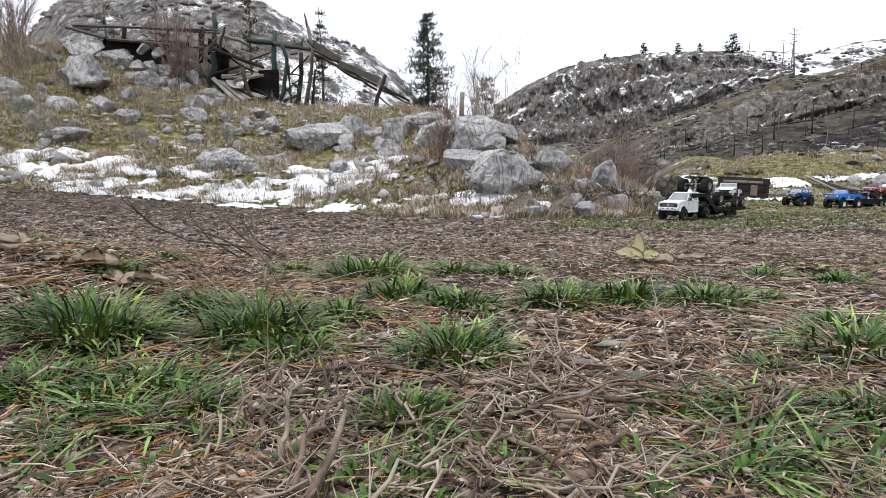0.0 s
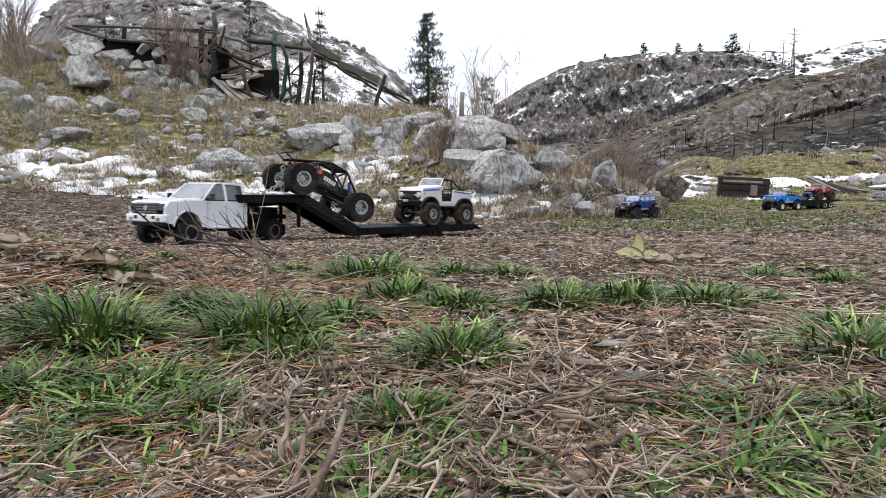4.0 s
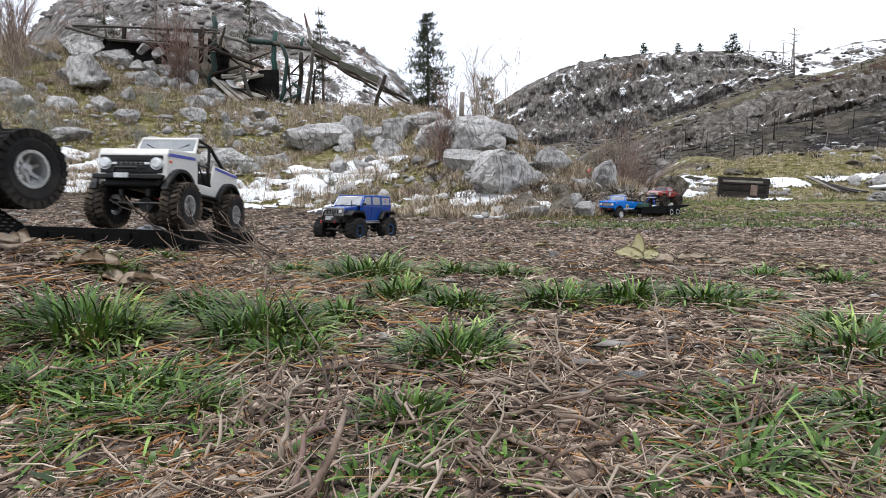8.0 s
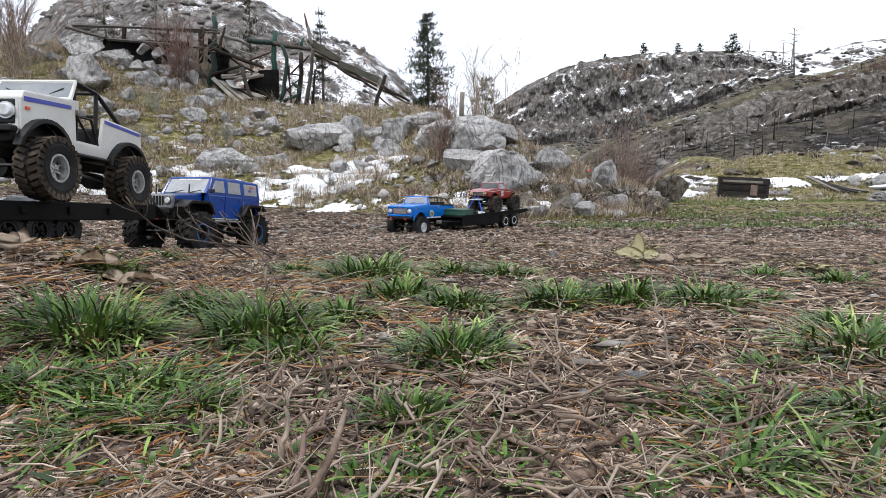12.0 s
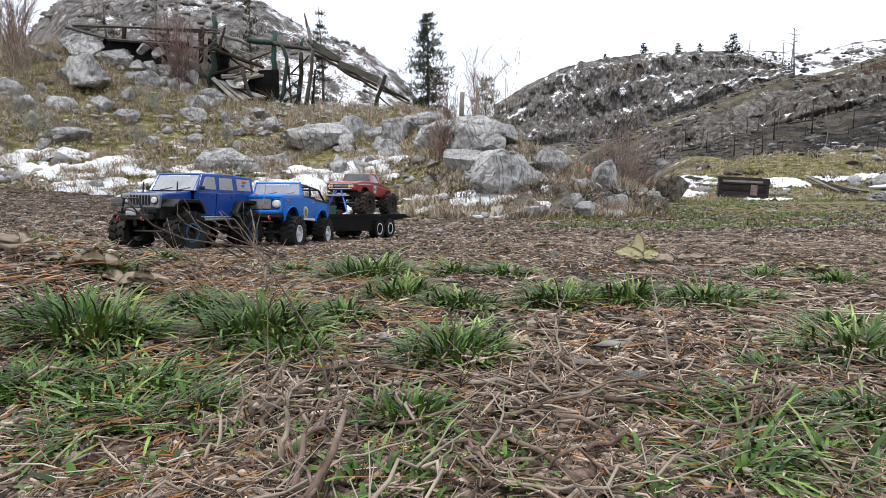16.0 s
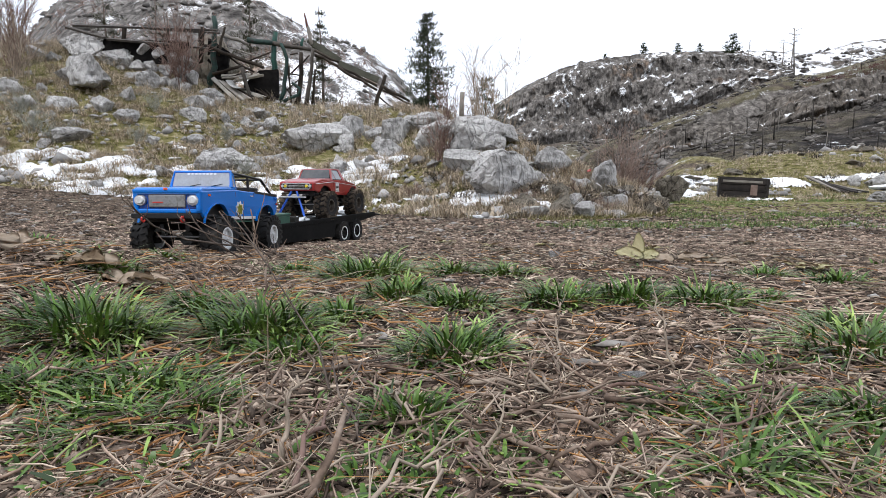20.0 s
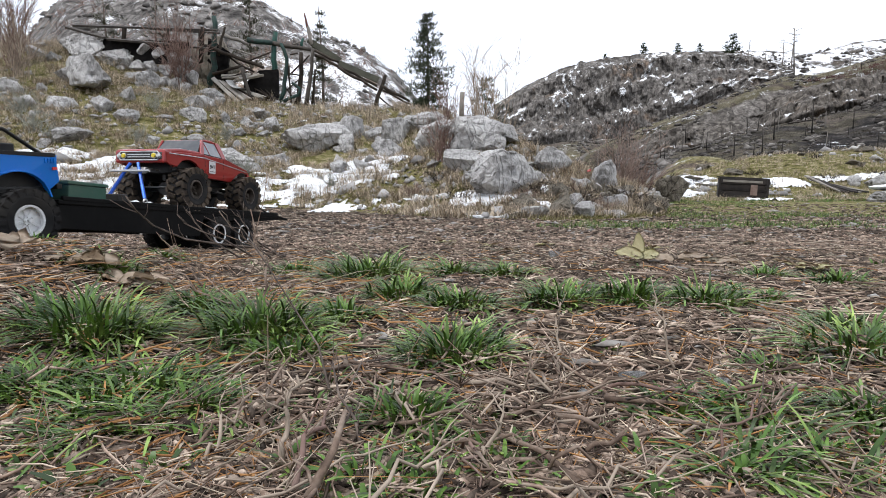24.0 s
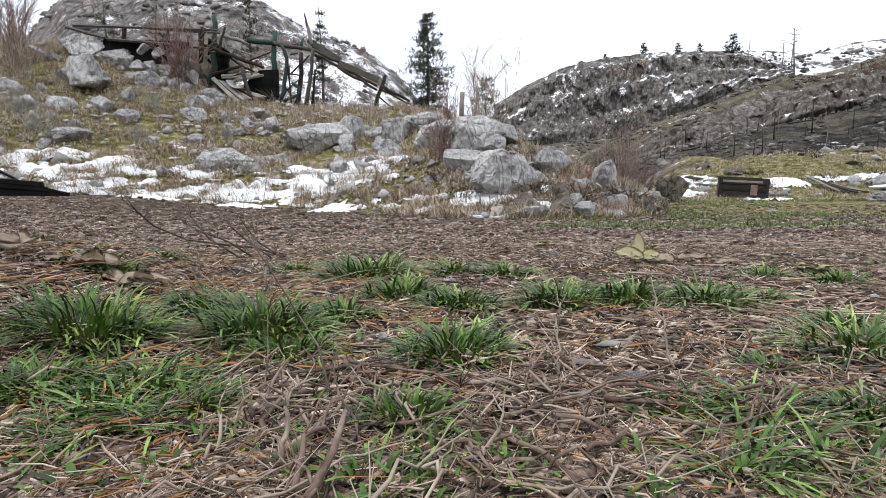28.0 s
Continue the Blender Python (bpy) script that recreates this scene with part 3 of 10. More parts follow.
def build_ground():
    view = np.linspace(-39.5, 39.5, 500)
    rest = np.concatenate([np.linspace(40.2, 60, 16), np.linspace(63, 297, 60), np.linspace(300, 319.8, 16)])
    ang = np.radians(np.concatenate([view, rest]))
    rad = np.concatenate([np.geomspace(0.12, 30, 230, endpoint=False), np.geomspace(30, 100, 70, endpoint=False), np.linspace(100, 245, 190, endpoint=False), np.geomspace(245, 2600, 16)])
    A, R = np.meshgrid(ang, rad, indexing="ij")
    X, Y = R * np.sin(A), R * np.cos(A)
    Z = land(X, Y)
    na, nr = A.shape
    co = np.stack([X, Y, Z], -1).reshape(-1, 3)
    i, j = np.meshgrid(np.arange(na), np.arange(nr - 1), indexing="ij")
    i2 = (i + 1) % na
    quads = np.stack([i * nr + j, i * nr + j + 1, i2 * nr + j + 1, i2 * nr + j], -1).reshape(-1, 4)[:, ::-1]
    co = np.vstack([co, [[0, 0, height(0, 0.01)]]])
    tris = np.stack([np.full(na, len(co) - 1), ((np.arange(na) + 1) % na) * nr, np.arange(na) * nr], -1)
    me = bpy.data.meshes.new("ground")
    loops = np.concatenate([quads.ravel(), tris.ravel()])
    me.vertices.add(len(co))
    me.vertices.foreach_set("co", co.ravel())
    me.loops.add(len(loops))
    me.loops.foreach_set("vertex_index", loops.astype(np.int32))
    starts = np.concatenate([np.arange(len(quads)) * 4, len(quads) * 4 + np.arange(len(tris)) * 3])
    me.polygons.add(len(starts))
    me.polygons.foreach_set("loop_start", starts.astype(np.int32))
    me.update(calc_edges=True)
    me.shade_smooth()
    # zones: red moss and dry grass, green bare rock, blue old snow, alpha thin green turf on the earth
    x, y, z = co.T
    a, d = x / np.maximum(y, 0.05), np.hypot(x, y)
    _, t, zc = rise_height(np.clip(a, -3, 3), np.maximum(y, 0.05))
    far = smooth(17, 24, d)
    n_a, n_b, n_c = fbm(x * 0.05, y * 0.05, 4), fbm(x * 0.35, y * 0.35, 4, 0.6), fbm(a * 160, z * 0.12, 4, 0.6)
    moss = np.clip(smooth(-0.06, 0.08, t) * (y > 2), 0, 1)
    moss = np.maximum(moss, smooth(9.5, 13, y) * smooth(0.3, 0.4, a))
    moss = np.where(far > 0.5, 0.42 + 0.9 * n_a + 1.0 * n_b - 0.15 * smooth(60, 140, d), moss)
    du = 0.02 * np.maximum(d, 1)
    steep = np.hypot(land(x + du, y) - z, land(x, y + du) - z) / du
    rock = np.where(far > 0.5, smooth(0.25, 0.75, steep) * 0.75 + 0.8 * n_b + 0.4 * n_a + 0.12, smooth(0.7, 1.2, steep) * 0.4)
    over_valley = smooth(0.14, 0.20, a) * smooth(24, 34, y)
    knoll = smooth(0.02, -0.06, a) * smooth(22, 30, y) * smooth(120, 90, y)
    rock = rock + knoll * (0.22 + 0.8 * fbm(x * 0.9, y * 0.9, 3))
    burnt = over_valley * smooth(95, 80, y)
    moss = moss + 0.25 * over_valley
    knob_side = smooth(0.02, -0.06, a) * smooth(22, 30, y) * smooth(120, 90, y)
    top_side = smooth(159, 166, y) * smooth(0.36, 0.5, a)
    cliff = smooth(140, 146, y) * smooth(170, 163, y) * smooth(0.75, 0.35, steep)
    snow = np.where(far > 0.5, 0.10 + 0.6 * n_a + 1.5 * n_b * (1 - 0.5 * knob_side) + (0.34 + 0.6 * fbm(x * 1.1 + 7, y * 1.1, 3)) * knob_side + 0.12 * knob_side * smooth(-0.34, -0.26, a) + 0.56 * top_side + cliff * (0.9 * n_c + 0.34) - 0.35 * smooth(0.4, 1.0, steep) - 0.20 * burnt - 0.06 * over_valley, 0)
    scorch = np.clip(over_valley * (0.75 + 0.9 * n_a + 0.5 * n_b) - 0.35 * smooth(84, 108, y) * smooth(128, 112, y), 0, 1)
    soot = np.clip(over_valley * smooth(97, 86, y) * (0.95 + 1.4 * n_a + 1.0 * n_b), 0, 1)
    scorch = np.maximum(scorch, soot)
    turf = smooth(1.2, 3.0, x - 0.10 * y + 1.2 * fbm(x * 0.5, y * 0.5, 3)) * smooth(4.0, 5.5, y) * smooth(13, 11, y)
    zone = me.color_attributes.new("zone", "FLOAT_COLOR", "POINT")
    zone.data.foreach_set("color", np.stack([moss, rock, snow, turf], -1).astype(np.float32).ravel())
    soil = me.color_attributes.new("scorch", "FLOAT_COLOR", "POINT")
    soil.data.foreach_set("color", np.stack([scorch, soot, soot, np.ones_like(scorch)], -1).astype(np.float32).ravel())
    me.materials.append(GROUND)
    return tagged(new("ground", me), "bare brown earth trail rising into mossy rocky hills", "ground", kind="structure")


build_ground()


def sheet(name, x0, x1, y0, y1, step, lift_of, material, label, category):
    """A layer lying on the ground where lift_of(x, y) is above zero; it thins out to nothing at its edge."""
    gx, gy = np.arange(x0, x1, step), np.arange(y0, y1, step)
    X, Y = np.meshgrid(gx, gy, indexing="ij")
    L = lift_of(X, Y)
    Z = land(X, Y) + np.maximum(L, -0.03)
    keep = L > -0.012
    idx = -np.ones(X.shape, int)
    quad = keep[:-1, :-1] & keep[1:, :-1] & keep[1:, 1:] & keep[:-1, 1:]
    used = np.zeros(X.shape, bool)
    for s in ((slice(0, -1), slice(0, -1)), (slice(1, None), slice(0, -1)), (slice(1, None), slice(1, None)), (slice(0, -1), slice(1, None))):
        used[s] |= quad
    idx[used] = np.arange(used.sum())
    faces = np.stack([idx[:-1, :-1][quad], idx[1:, :-1][quad], idx[1:, 1:][quad], idx[:-1, 1:][quad]], -1)
    me = quick_mesh(name, np.stack([X[used], Y[used], Z[used]], -1).tolist(), faces.tolist(), material, True)
    return tagged(new(name, me), label, category, kind="stuff")


# ---- fast mesh builders for rocks, blades and sticks ----
def array_mesh(name, co, quads, material, smooth_it=False):
    me = bpy.data.meshes.new(name)
    co, quads = np.asarray(co, np.float32), np.asarray(quads, np.int32)
    me.vertices.add(len(co))
    me.vertices.foreach_set("co", co.ravel())
    me.loops.add(quads.size)
    me.loops.foreach_set("vertex_index", quads.ravel())
    me.polygons.add(len(quads))
    me.polygons.foreach_set("loop_start", (np.arange(len(quads)) * quads.shape[1]).astype(np.int32))
    me.update(calc_edges=True)
    if smooth_it:
        me.shade_smooth()
    me.materials.append(material)
    return me


def blade_mesh(name, root, heading, length, lean, width, material, seg=3, bend=0.8, tip=0.1):
    """Ribbons that rise from their roots and arch over; every argument is an array, one value a blade."""
    n = len(root)
    ang = lean[:, None] - bend * 0.6 + bend * (np.arange(seg) + 0.5)[None] / seg
    ang = np.clip(ang, 0.02, 1.75)
    h = np.stack([np.cos(heading), np.sin(heading)], -1)
    hop = (length / seg)[:, None]
    out = np.concatenate([np.zeros((n, 1)), np.cumsum(hop * np.sin(ang), 1)], 1)
    up = np.concatenate([np.zeros((n, 1)), np.cumsum(hop * np.cos(ang), 1)], 1)
    s = np.linspace(0, 1, seg + 1)
    mid = np.zeros((n, seg + 1, 3))
    mid[..., :2] = root[:, None, :2] + out[..., None] * h[:, None, :]
    mid[..., 2] = root[:, None, 2] + up
    side = np.stack([-h[:, 1], h[:, 0], np.zeros(n)], -1)[:, None, :] * (width[:, None] * (1 - (1 - tip) * s ** 3))[..., None] * 0.5
    co = np.stack([mid - side, mid + side], 2).reshape(-1, 3)
    base = (np.arange(n) * (seg + 1) * 2)[:, None] + np.arange(seg) * 2
    quads = np.stack([base, base + 1, base + 3, base + 2], -1).reshape(-1, 4)
    return array_mesh(name, co, quads, material)


def stick_mesh(name, a, b, r, material, bend=0.0, seed=0):
    """Thin three-sided sticks from a to b, a little bent in the middle."""
    n = len(a)
    g = rng(seed)
    d = b - a
    ln = np.linalg.norm(d, axis=1, keepdims=True)
    d = d / np.maximum(ln, 1e-6)
    ref = np.where(np.abs(d[:, 2:3]) > 0.9, [[1.0, 0, 0]], [[0, 0, 1.0]])
    u = np.cross(d, ref)
    u /= np.linalg.norm(u, axis=1, keepdims=True)
    v = np.cross(d, u)
    mid = (a + b) / 2 + (u * g.normal(0, 1, (n, 1)) + np.abs(v) * 0.2) * ln * bend
    rings = []
    for p, k in ((a, 1.0), (mid, 0.85), (b, 0.45)):
        rings.append(np.stack([p + (u * math.cos(t) + v * math.sin(t)) * r[:, None] * k for t in (0.3, 2.4, 4.5)], 1))
    co = np.stack(rings, 1).reshape(-1, 3)
    base = (np.arange(n) * 9)[:, None, None] + (np.arange(2) * 3)[None, :, None]
    j = np.arange(3)[None, None, :]
    quads = np.stack([base + j, base + (j + 1) % 3, base + 3 + (j + 1) % 3, base + 3 + j], -1).reshape(-1, 4)
    return array_mesh(name, co, quads, material)


def rock_shape(seed, points=13, cuts=3, rough=0.03, flat=0.75):
    """A broken angular stone: the hull of a few random points, its faces roughened. About 1 m across, resting near z = 0."""
    g = rng(seed)
    bm = bmesh.new()
    pts = g.normal(0, 1, (points, 3))
    pts = pts / np.linalg.norm(pts, axis=1, keepdims=True) ** 0.8 * np.array([0.52, 0.52, 0.42])
    for p in np.clip(pts, -0.5, 0.5):
        bm.verts.new(p)
    res = bmesh.ops.convex_hull(bm, input=bm.verts[:])
    bmesh.ops.delete(bm, geom=list({e for e in res["geom_interior"] + res["geom_unused"] if isinstance(e, bmesh.types.BMVert)}), context="VERTS")
    bmesh.ops.bevel(bm, geom=bm.edges[:], offset=0.022, segments=1, affect="EDGES", profile=0.5)
    bmesh.ops.triangulate(bm, faces=bm.faces[:])
    for _ in range(cuts):
        long_ones = [e for e in bm.edges if e.calc_length() > 0.10]
        if not long_ones:
            break
        bmesh.ops.subdivide_edges(bm, edges=long_ones, cuts=1)
        bmesh.ops.triangulate(bm, faces=bm.faces[:])
    off = Vector(g.uniform(-50, 50, 3))
    bm.normal_update()
    bed = Vector(g.normal(0, 1, 3)).normalized()
    move = []
    for v in bm.verts:
        w = noise.fractal(v.co * 2.4 + off, 0.9, 2.1, 4) * rough * 0.9 + noise.fractal(v.co * 9 + off, 0.8, 2.0, 3) * rough * 0.45
        t = (v.co.dot(bed) * 5.5 + 0.6 * noise.noise(v.co * 2 + off)) % 1.0
        w -= 0.045 * max(0.0, 1 - t / 0.11)
        move.append(v.normal * w)
    for v, d in zip(bm.verts, move):
        v.co += d
        v.co.z = v.co.z * flat + 0.30 * flat
    me = bpy.data.meshes.new("stone")
    bm.to_mesh(me)
    bm.free()
    me.materials.append(ROCK)
    return me


ROCKS = [rock_shape(100 + k, 10 + k % 5, 2, 0.045, 0.6 + 0.06 * (k % 5)) for k in range(14)]
BIG_ROCKS = [rock_shape(300 + k, 12 + k % 5, 4, 0.055, 0.78) for k in range(8)]


RECOLOURED = {}


def recoloured(me, material):
    key = (me.name, material.name)
    if key not in RECOLOURED:
        RECOLOURED[key] = me.copy()
        RECOLOURED[key].materials[0] = material
    return RECOLOURED[key]


def stone(me, name, x, y, w, h, turn, label, group="", deep=None, sink=0.12, tilt=(0, 0), material=None):
    z = height(x, y)
    ob = new(name, me)
    if material is not None:
        ob.data = recoloured(me, material)
    ob.matrix_basis = pose(x, y, z - sink * h, tilt[0], tilt[1], turn) @ Matrix.Diagonal((w, deep or w * 0.85, h / 0.62, 1))
    return tagged(ob, label, "rock", group)


# ---- boulders on the rise ----
BOULDERS = [(-2.50, 11.7, 1.45, 0.74, 20, 0, 0.9), (-1.88, 12.3, 0.58, 0.75, 60, 1, 0.5), (-1.78, 11.3, 0.46, 0.40, 130, 2, 0.4), (-3.42, 9.6, 0.76, 0.36, 10, 3, 0.5),
            (0.66, 7.30, 1.12, 0.66, 35, 4, 0.75), (2.05, 7.7, 0.62, 0.44, 80, 5, 0.5), (-7.7, 13.2, 1.35, 0.95, 140, 6, 0.8), (-9.1, 15.4, 1.35, 0.75, 25, 7, 0.9),
            (-8.1, 15.6, 1.5, 0.8, 75, 1, 1.0), (0.50, 8.6, 0.95, 0.55, 170, 2, 0.7), (-0.2, 11.6, 0.85, 0.36, 15, 3, 0.6), (-0.95, 11.6, 0.72, 0.60, 45, 5, 0.5),
            (-7.5, 11.8, 0.62, 0.38, 30, 6, 0.5), (-4.3, 14.0, 0.62, 0.36, 100, 0, 0.5), (0.0, 9.6, 0.9, 0.5, 120, 7, 0.7), (1.45, 8.0, 0.6, 0.36, 20, 4, 0.5),
            (-0.55, 12.0, 0.7, 0.35, 70, 1, 0.5), (-1.35, 11.9, 0.55, 0.38, 10, 0, 0.4), (0.95, 8.9, 0.7, 0.4, 60, 6, 0.6), (-6.9, 14.2, 0.7, 0.5, 60, 2, 0.6)]
for k, (x, y, w, h, turn, kind, deep) in enumerate(BOULDERS):
    stone(BIG_ROCKS[kind], "boulder", x, y, w, h, turn, "large weathered grey boulder bedded in the mossy slope" if w > 0.8 else "grey angular boulder half sunk in dry grass", "boulders on the slope", deep, 0.12, (-6, 0) if k == 0 else (14, 0) if k == 4 else (0, 0))
g = rng(21)
wall_spots = [(-7.45 + 0.33 * (i % 5) + 0.12 * (i // 5), 14.5 + 0.10 * (i // 5), i) for i in range(14)]
for x, y, i in wall_spots:
    stone(ROCKS[i % 14], "wall_stone", x + g.uniform(-0.06, 0.06), y, g.uniform(0.34, 0.5), g.uniform(0.26, 0.36), g.uniform(0, 360), "grey fitted stone of a tumbled dry-stone wall", "dry-stone wall", 0.36, -0.9 * (i // 5) + 0.1)
# loose stones scattered over the slope, thicker along its lower edge
placed = 0
while placed < 230:
    a, t = g.uniform(-0.78, 0.36), g.uniform(0, 1) ** 1.1
    foot, top = np.interp(a, RISE_A, RISE_FOOT), np.interp(a, RISE_A, RISE_TOP)
    y = foot + (top - foot) * t
    x = a * y
    if (a < -0.1 and t < 0.16 and g.random() < 0.6) or (-0.12 < a < 0.12 and t < 0.22):
        continue
    w = float(np.clip(g.lognormal(-1.55, 0.55), 0.09, 0.7)) * (0.75 if a > 0.08 else 1)
    stone(ROCKS[placed % 14], "slope_stone", x, y, w, w * g.uniform(0.45, 0.8), g.uniform(0, 360), "small grey stone half buried in dry slope grass", "stones on the slope", None, 0.2, (g.uniform(-15, 15), g.uniform(-15, 15)))
    placed += 1
for x, y, w, h, turn, kind in ((-3.62, 9.35, 0.62, 0.34, 60, 3), (-3.05, 9.3, 0.4, 0.26, 10, 6), (-6.0, 11.4, 0.55, 0.3, 80, 1), (-5.1, 12.2, 0.6, 0.3, 20, 2), (-6.6, 12.6, 0.5, 0.34, 140, 5), (-4.6, 11.0, 0.42, 0.26, 50, 0), (-3.7, 12.9, 0.6, 0.34, 100, 4),
                            (-1.0, 10.4, 0.6, 0.42, 30, 7), (-0.3, 10.2, 0.55, 0.36, 75, 1), (0.35, 9.3, 0.6, 0.4, 120, 2), (-2.2, 12.9, 0.5, 0.36, 160, 6), (-5.6, 14.6, 0.6, 0.36, 35, 3), (-8.4, 13.6, 0.7, 0.5, 65, 0), (-8.9, 12.4, 0.5, 0.32, 15, 4)):
    stone(BIG_ROCKS[kind], "boulder", x, y, w, h, turn, "pale grey blocky rock standing out of the grass", "boulders on the slope", w * 0.7)
# small rubble between them
def rubble(name, n, pick, size, material, label, seed):
    q = rng(seed)
    x, y = pick(q, n)
    n = len(x)
    s = size * q.lognormal(0, 0.5, n)
    base = np.array([(1, 0, 0), (0.3, 0.9, 0.1), (-0.8, 0.6, 0), (-0.9, -0.5, 0), (0.2, -0.9, 0.1), (0.35, 0.2, 0.8), (-0.4, 0.1, 0.75), (0, 0, -0.4)])
    jit = q.normal(0, 0.16, (n, 8, 3)) + base
    th = q.uniform(0, 6.28, n)
    c, sn = np.cos(th)[:, None], np.sin(th)[:, None]
    co = np.stack([jit[..., 0] * c - jit[..., 1] * sn * 0.75, jit[..., 0] * sn + jit[..., 1] * c * 0.75, jit[..., 2] * 0.8], -1) * s[:, None, None]
    co += np.stack([x, y, land(x, y) + s * 0.05], -1)[:, None, :]
    tri = np.array([(0, 1, 5), (1, 6, 5), (1, 2, 6), (2, 3, 6), (3, 4, 6), (4, 5, 6), (4, 0, 5), (1, 0, 7), (2, 1, 7), (3, 2, 7), (4, 3, 7), (0, 4, 7)])
    f = (np.arange(n) * 8)[:, None, None] + tri[None]
    return tagged(new(name, array_mesh(name, co.reshape(-1, 3), f.reshape(-1, 3), material)), label, "rubble", kind="stuff")


def rubble_spots(q, n):
    a, t = q.uniform(-0.8, 0.36, n), q.uniform(0.02, 1, n)
    y = np.interp(a, RISE_A, RISE_FOOT) * (1 - t) + np.interp(a, RISE_A, RISE_TOP) * t
    keep = fbm(a * 14 + 2, t * 6, 3) > -0.06
    return (a * y)[keep], y[keep]


RUBBLE = surface("pale_rubble", [(0.24, 0.23, 0.217), (0.38, 0.366, 0.352), (0.52, 0.505, 0.49)], 6, 0.9, bump=0.5, depth=0.01, island=0.7, spec=0.15)
rubble("slope_rubble", 3200, rubble_spots, 0.043, RUBBLE, "small pale angular rubble strewn over the slope", 77)
for k in range(16):
    x, y = g.uniform(4.6, 12), g.uniform(11.8, 15.5)
    w = g.uniform(0.15, 0.45)
    stone(ROCKS[k % 14], "bank_stone", x, y, w, w * 0.5, g.uniform(0, 360), "mossy grey stone in the low far bank", "bank stones", None, 0.2, (0, 0), ROCK_DARK)
# dark tumbled rocks at the nose of the rise
for k in range(46):
    a = g.uniform(0.12, 0.37)
    y = np.interp(a, RISE_A, RISE_FOOT) + g.uniform(0.05, 1.5) * (1 - max(0, a - 0.3) * 6)
    w = g.uniform(0.14, 0.42)
    stone(ROCKS[(k * 5) % 14], "nose_stone", a * y, y, w, w * g.uniform(0.5, 0.9), g.uniform(0, 360), "dark lichen-stained rock in a tumbled heap", "tumbled rocks", None, 0.1, (g.uniform(-20, 20), g.uniform(-20, 20)), ROCK_DARK if k % 6 else None)

# ---- old snow lying in patches ----
SNOW_SPOTS = [(-6.58, 9.04, 0.54, 0.59), (-6.3, 9.62, 0.69, 0.2), (-5.61, 8.86, 0.64, 0.28), (-5.24, 9.36, 0.4, 0.25), (-4.87, 8.29, 0.54, 0.32), (-4.04, 8.35, 0.44, 0.42), (-4.59, 8.94, 0.43, 0.13), (-3.79, 9.21, 0.49, 0.38), (-2.79, 8.22, 0.67, 0.44),
              (-3.39, 8.6, 0.4, 0.17), (-2.76, 8.78, 0.35, 0.15), (-2.12, 8.37, 0.29, 0.08), (-1.69, 9.01, 0.68, 0.88), (-1.41, 9.61, 0.69, 0.89), (-1.88, 8.56, 0.37, 0.19), (-1.3, 7.54, 0.29, 0.25), (-0.87, 7.63, 0.09, 0.1), (-0.64, 7.28, 0.11, 0.11),
              (-0.21, 6.9, 0.2, 0.16), (-0.3, 7.45, 0.09, 0.14), (-0.76, 8.5, 0.11, 0.11), (0.3, 7.13, 0.21, 0.11), (0.68, 7.08, 0.2, 0.23), (0.95, 6.75, 0.23, 0.21), (1.28, 7.28, 0.06, 0.11), (-0.29, 7.83, 0.07, 0.08)]
FAR_SNOW = [(4.5, 11.6, 0.55, 0.5), (5.3, 12.9, 0.7, 0.5), (5.6, 13.5, 0.5, 0.3), (5.6, 10.25, 0.40, 0.16), (7.1, 12.5, 0.55, 0.35), (8.3, 12.6, 0.5, 0.22), (9.2, 12.75, 0.7, 0.22), (10.6, 13.0, 0.6, 0.25), (3.9, 11.2, 0.4, 0.4)]


def snow_lift(spots, grain):
    def lift(x, y):
        m = np.full(np.shape(x), -1.0)
        for cx, cy, rx, ry in spots:
            m = np.maximum(m, 1 - np.sqrt(((x - cx) / rx) ** 2 + ((y - cy) / ry) ** 2))
        v = np.minimum(m * 1.0, 0.20) + 1.05 * fbm(x * 1.6 * grain, y * 3.0 * grain, 6, 0.66) + 1.25 * fbm(x * 4.2 + 3, y * 8, 4, 0.6) + 0.02
        return np.clip(v * 0.16, -0.05, 0.05) + 0.02 * fbm(x * 9, y * 14, 2)
    return lift


sheet("snow_patches", -8.6, 1.9, 6.6, 10.6, 0.025, snow_lift(SNOW_SPOTS, 1.0), SNOW, "patchy granular old snow melting on the lower slope", "snow")
NOSE_SNOW = [(0.28, 6.95, 0.28, 0.16), (0.45, 7.02, 0.2, 0.12), (0.68, 6.92, 0.26, 0.2), (0.98, 6.66, 0.28, 0.16), (1.27, 7.2, 0.08, 0.1)]
sheet("nose_snow_patches", -0.1, 1.5, 6.4, 7.5, 0.02, lambda x, y: snow_lift(NOSE_SNOW, 1.0)(x, y) + 0.035 * (snow_lift(NOSE_SNOW, 1.0)(x, y) > 0), SNOW, "crust of old snow under the big boulder", "snow")
sheet("far_snow_patches", 3.0, 13.0, 9.6, 15.6, 0.04, snow_lift(FAR_SNOW, 1.0), SNOW, "patchy old snow round the wooden box", "snow")
g = rng(33)
for k in range(110):
    if k < 40:
        a, t = g.uniform(-0.75, 0.0), g.uniform(0.15, 0.8)
    else:
        a, t = g.uniform(-0.7, 0.26), g.uniform(0.01, 0.22)
    foot, top = np.interp(a, RISE_A, RISE_FOOT), np.interp(a, RISE_A, RISE_TOP)
    y = foot + (top - foot) * t
    stone(ROCKS[k % 14], "snow_scrap", a * y, y, g.uniform(0.08, 0.34), 0.05, g.uniform(0, 360), "small scrap of old snow among grass", "snow scraps", g.uniform(0.08, 0.25), 0.3, (0, 0), SNOW)

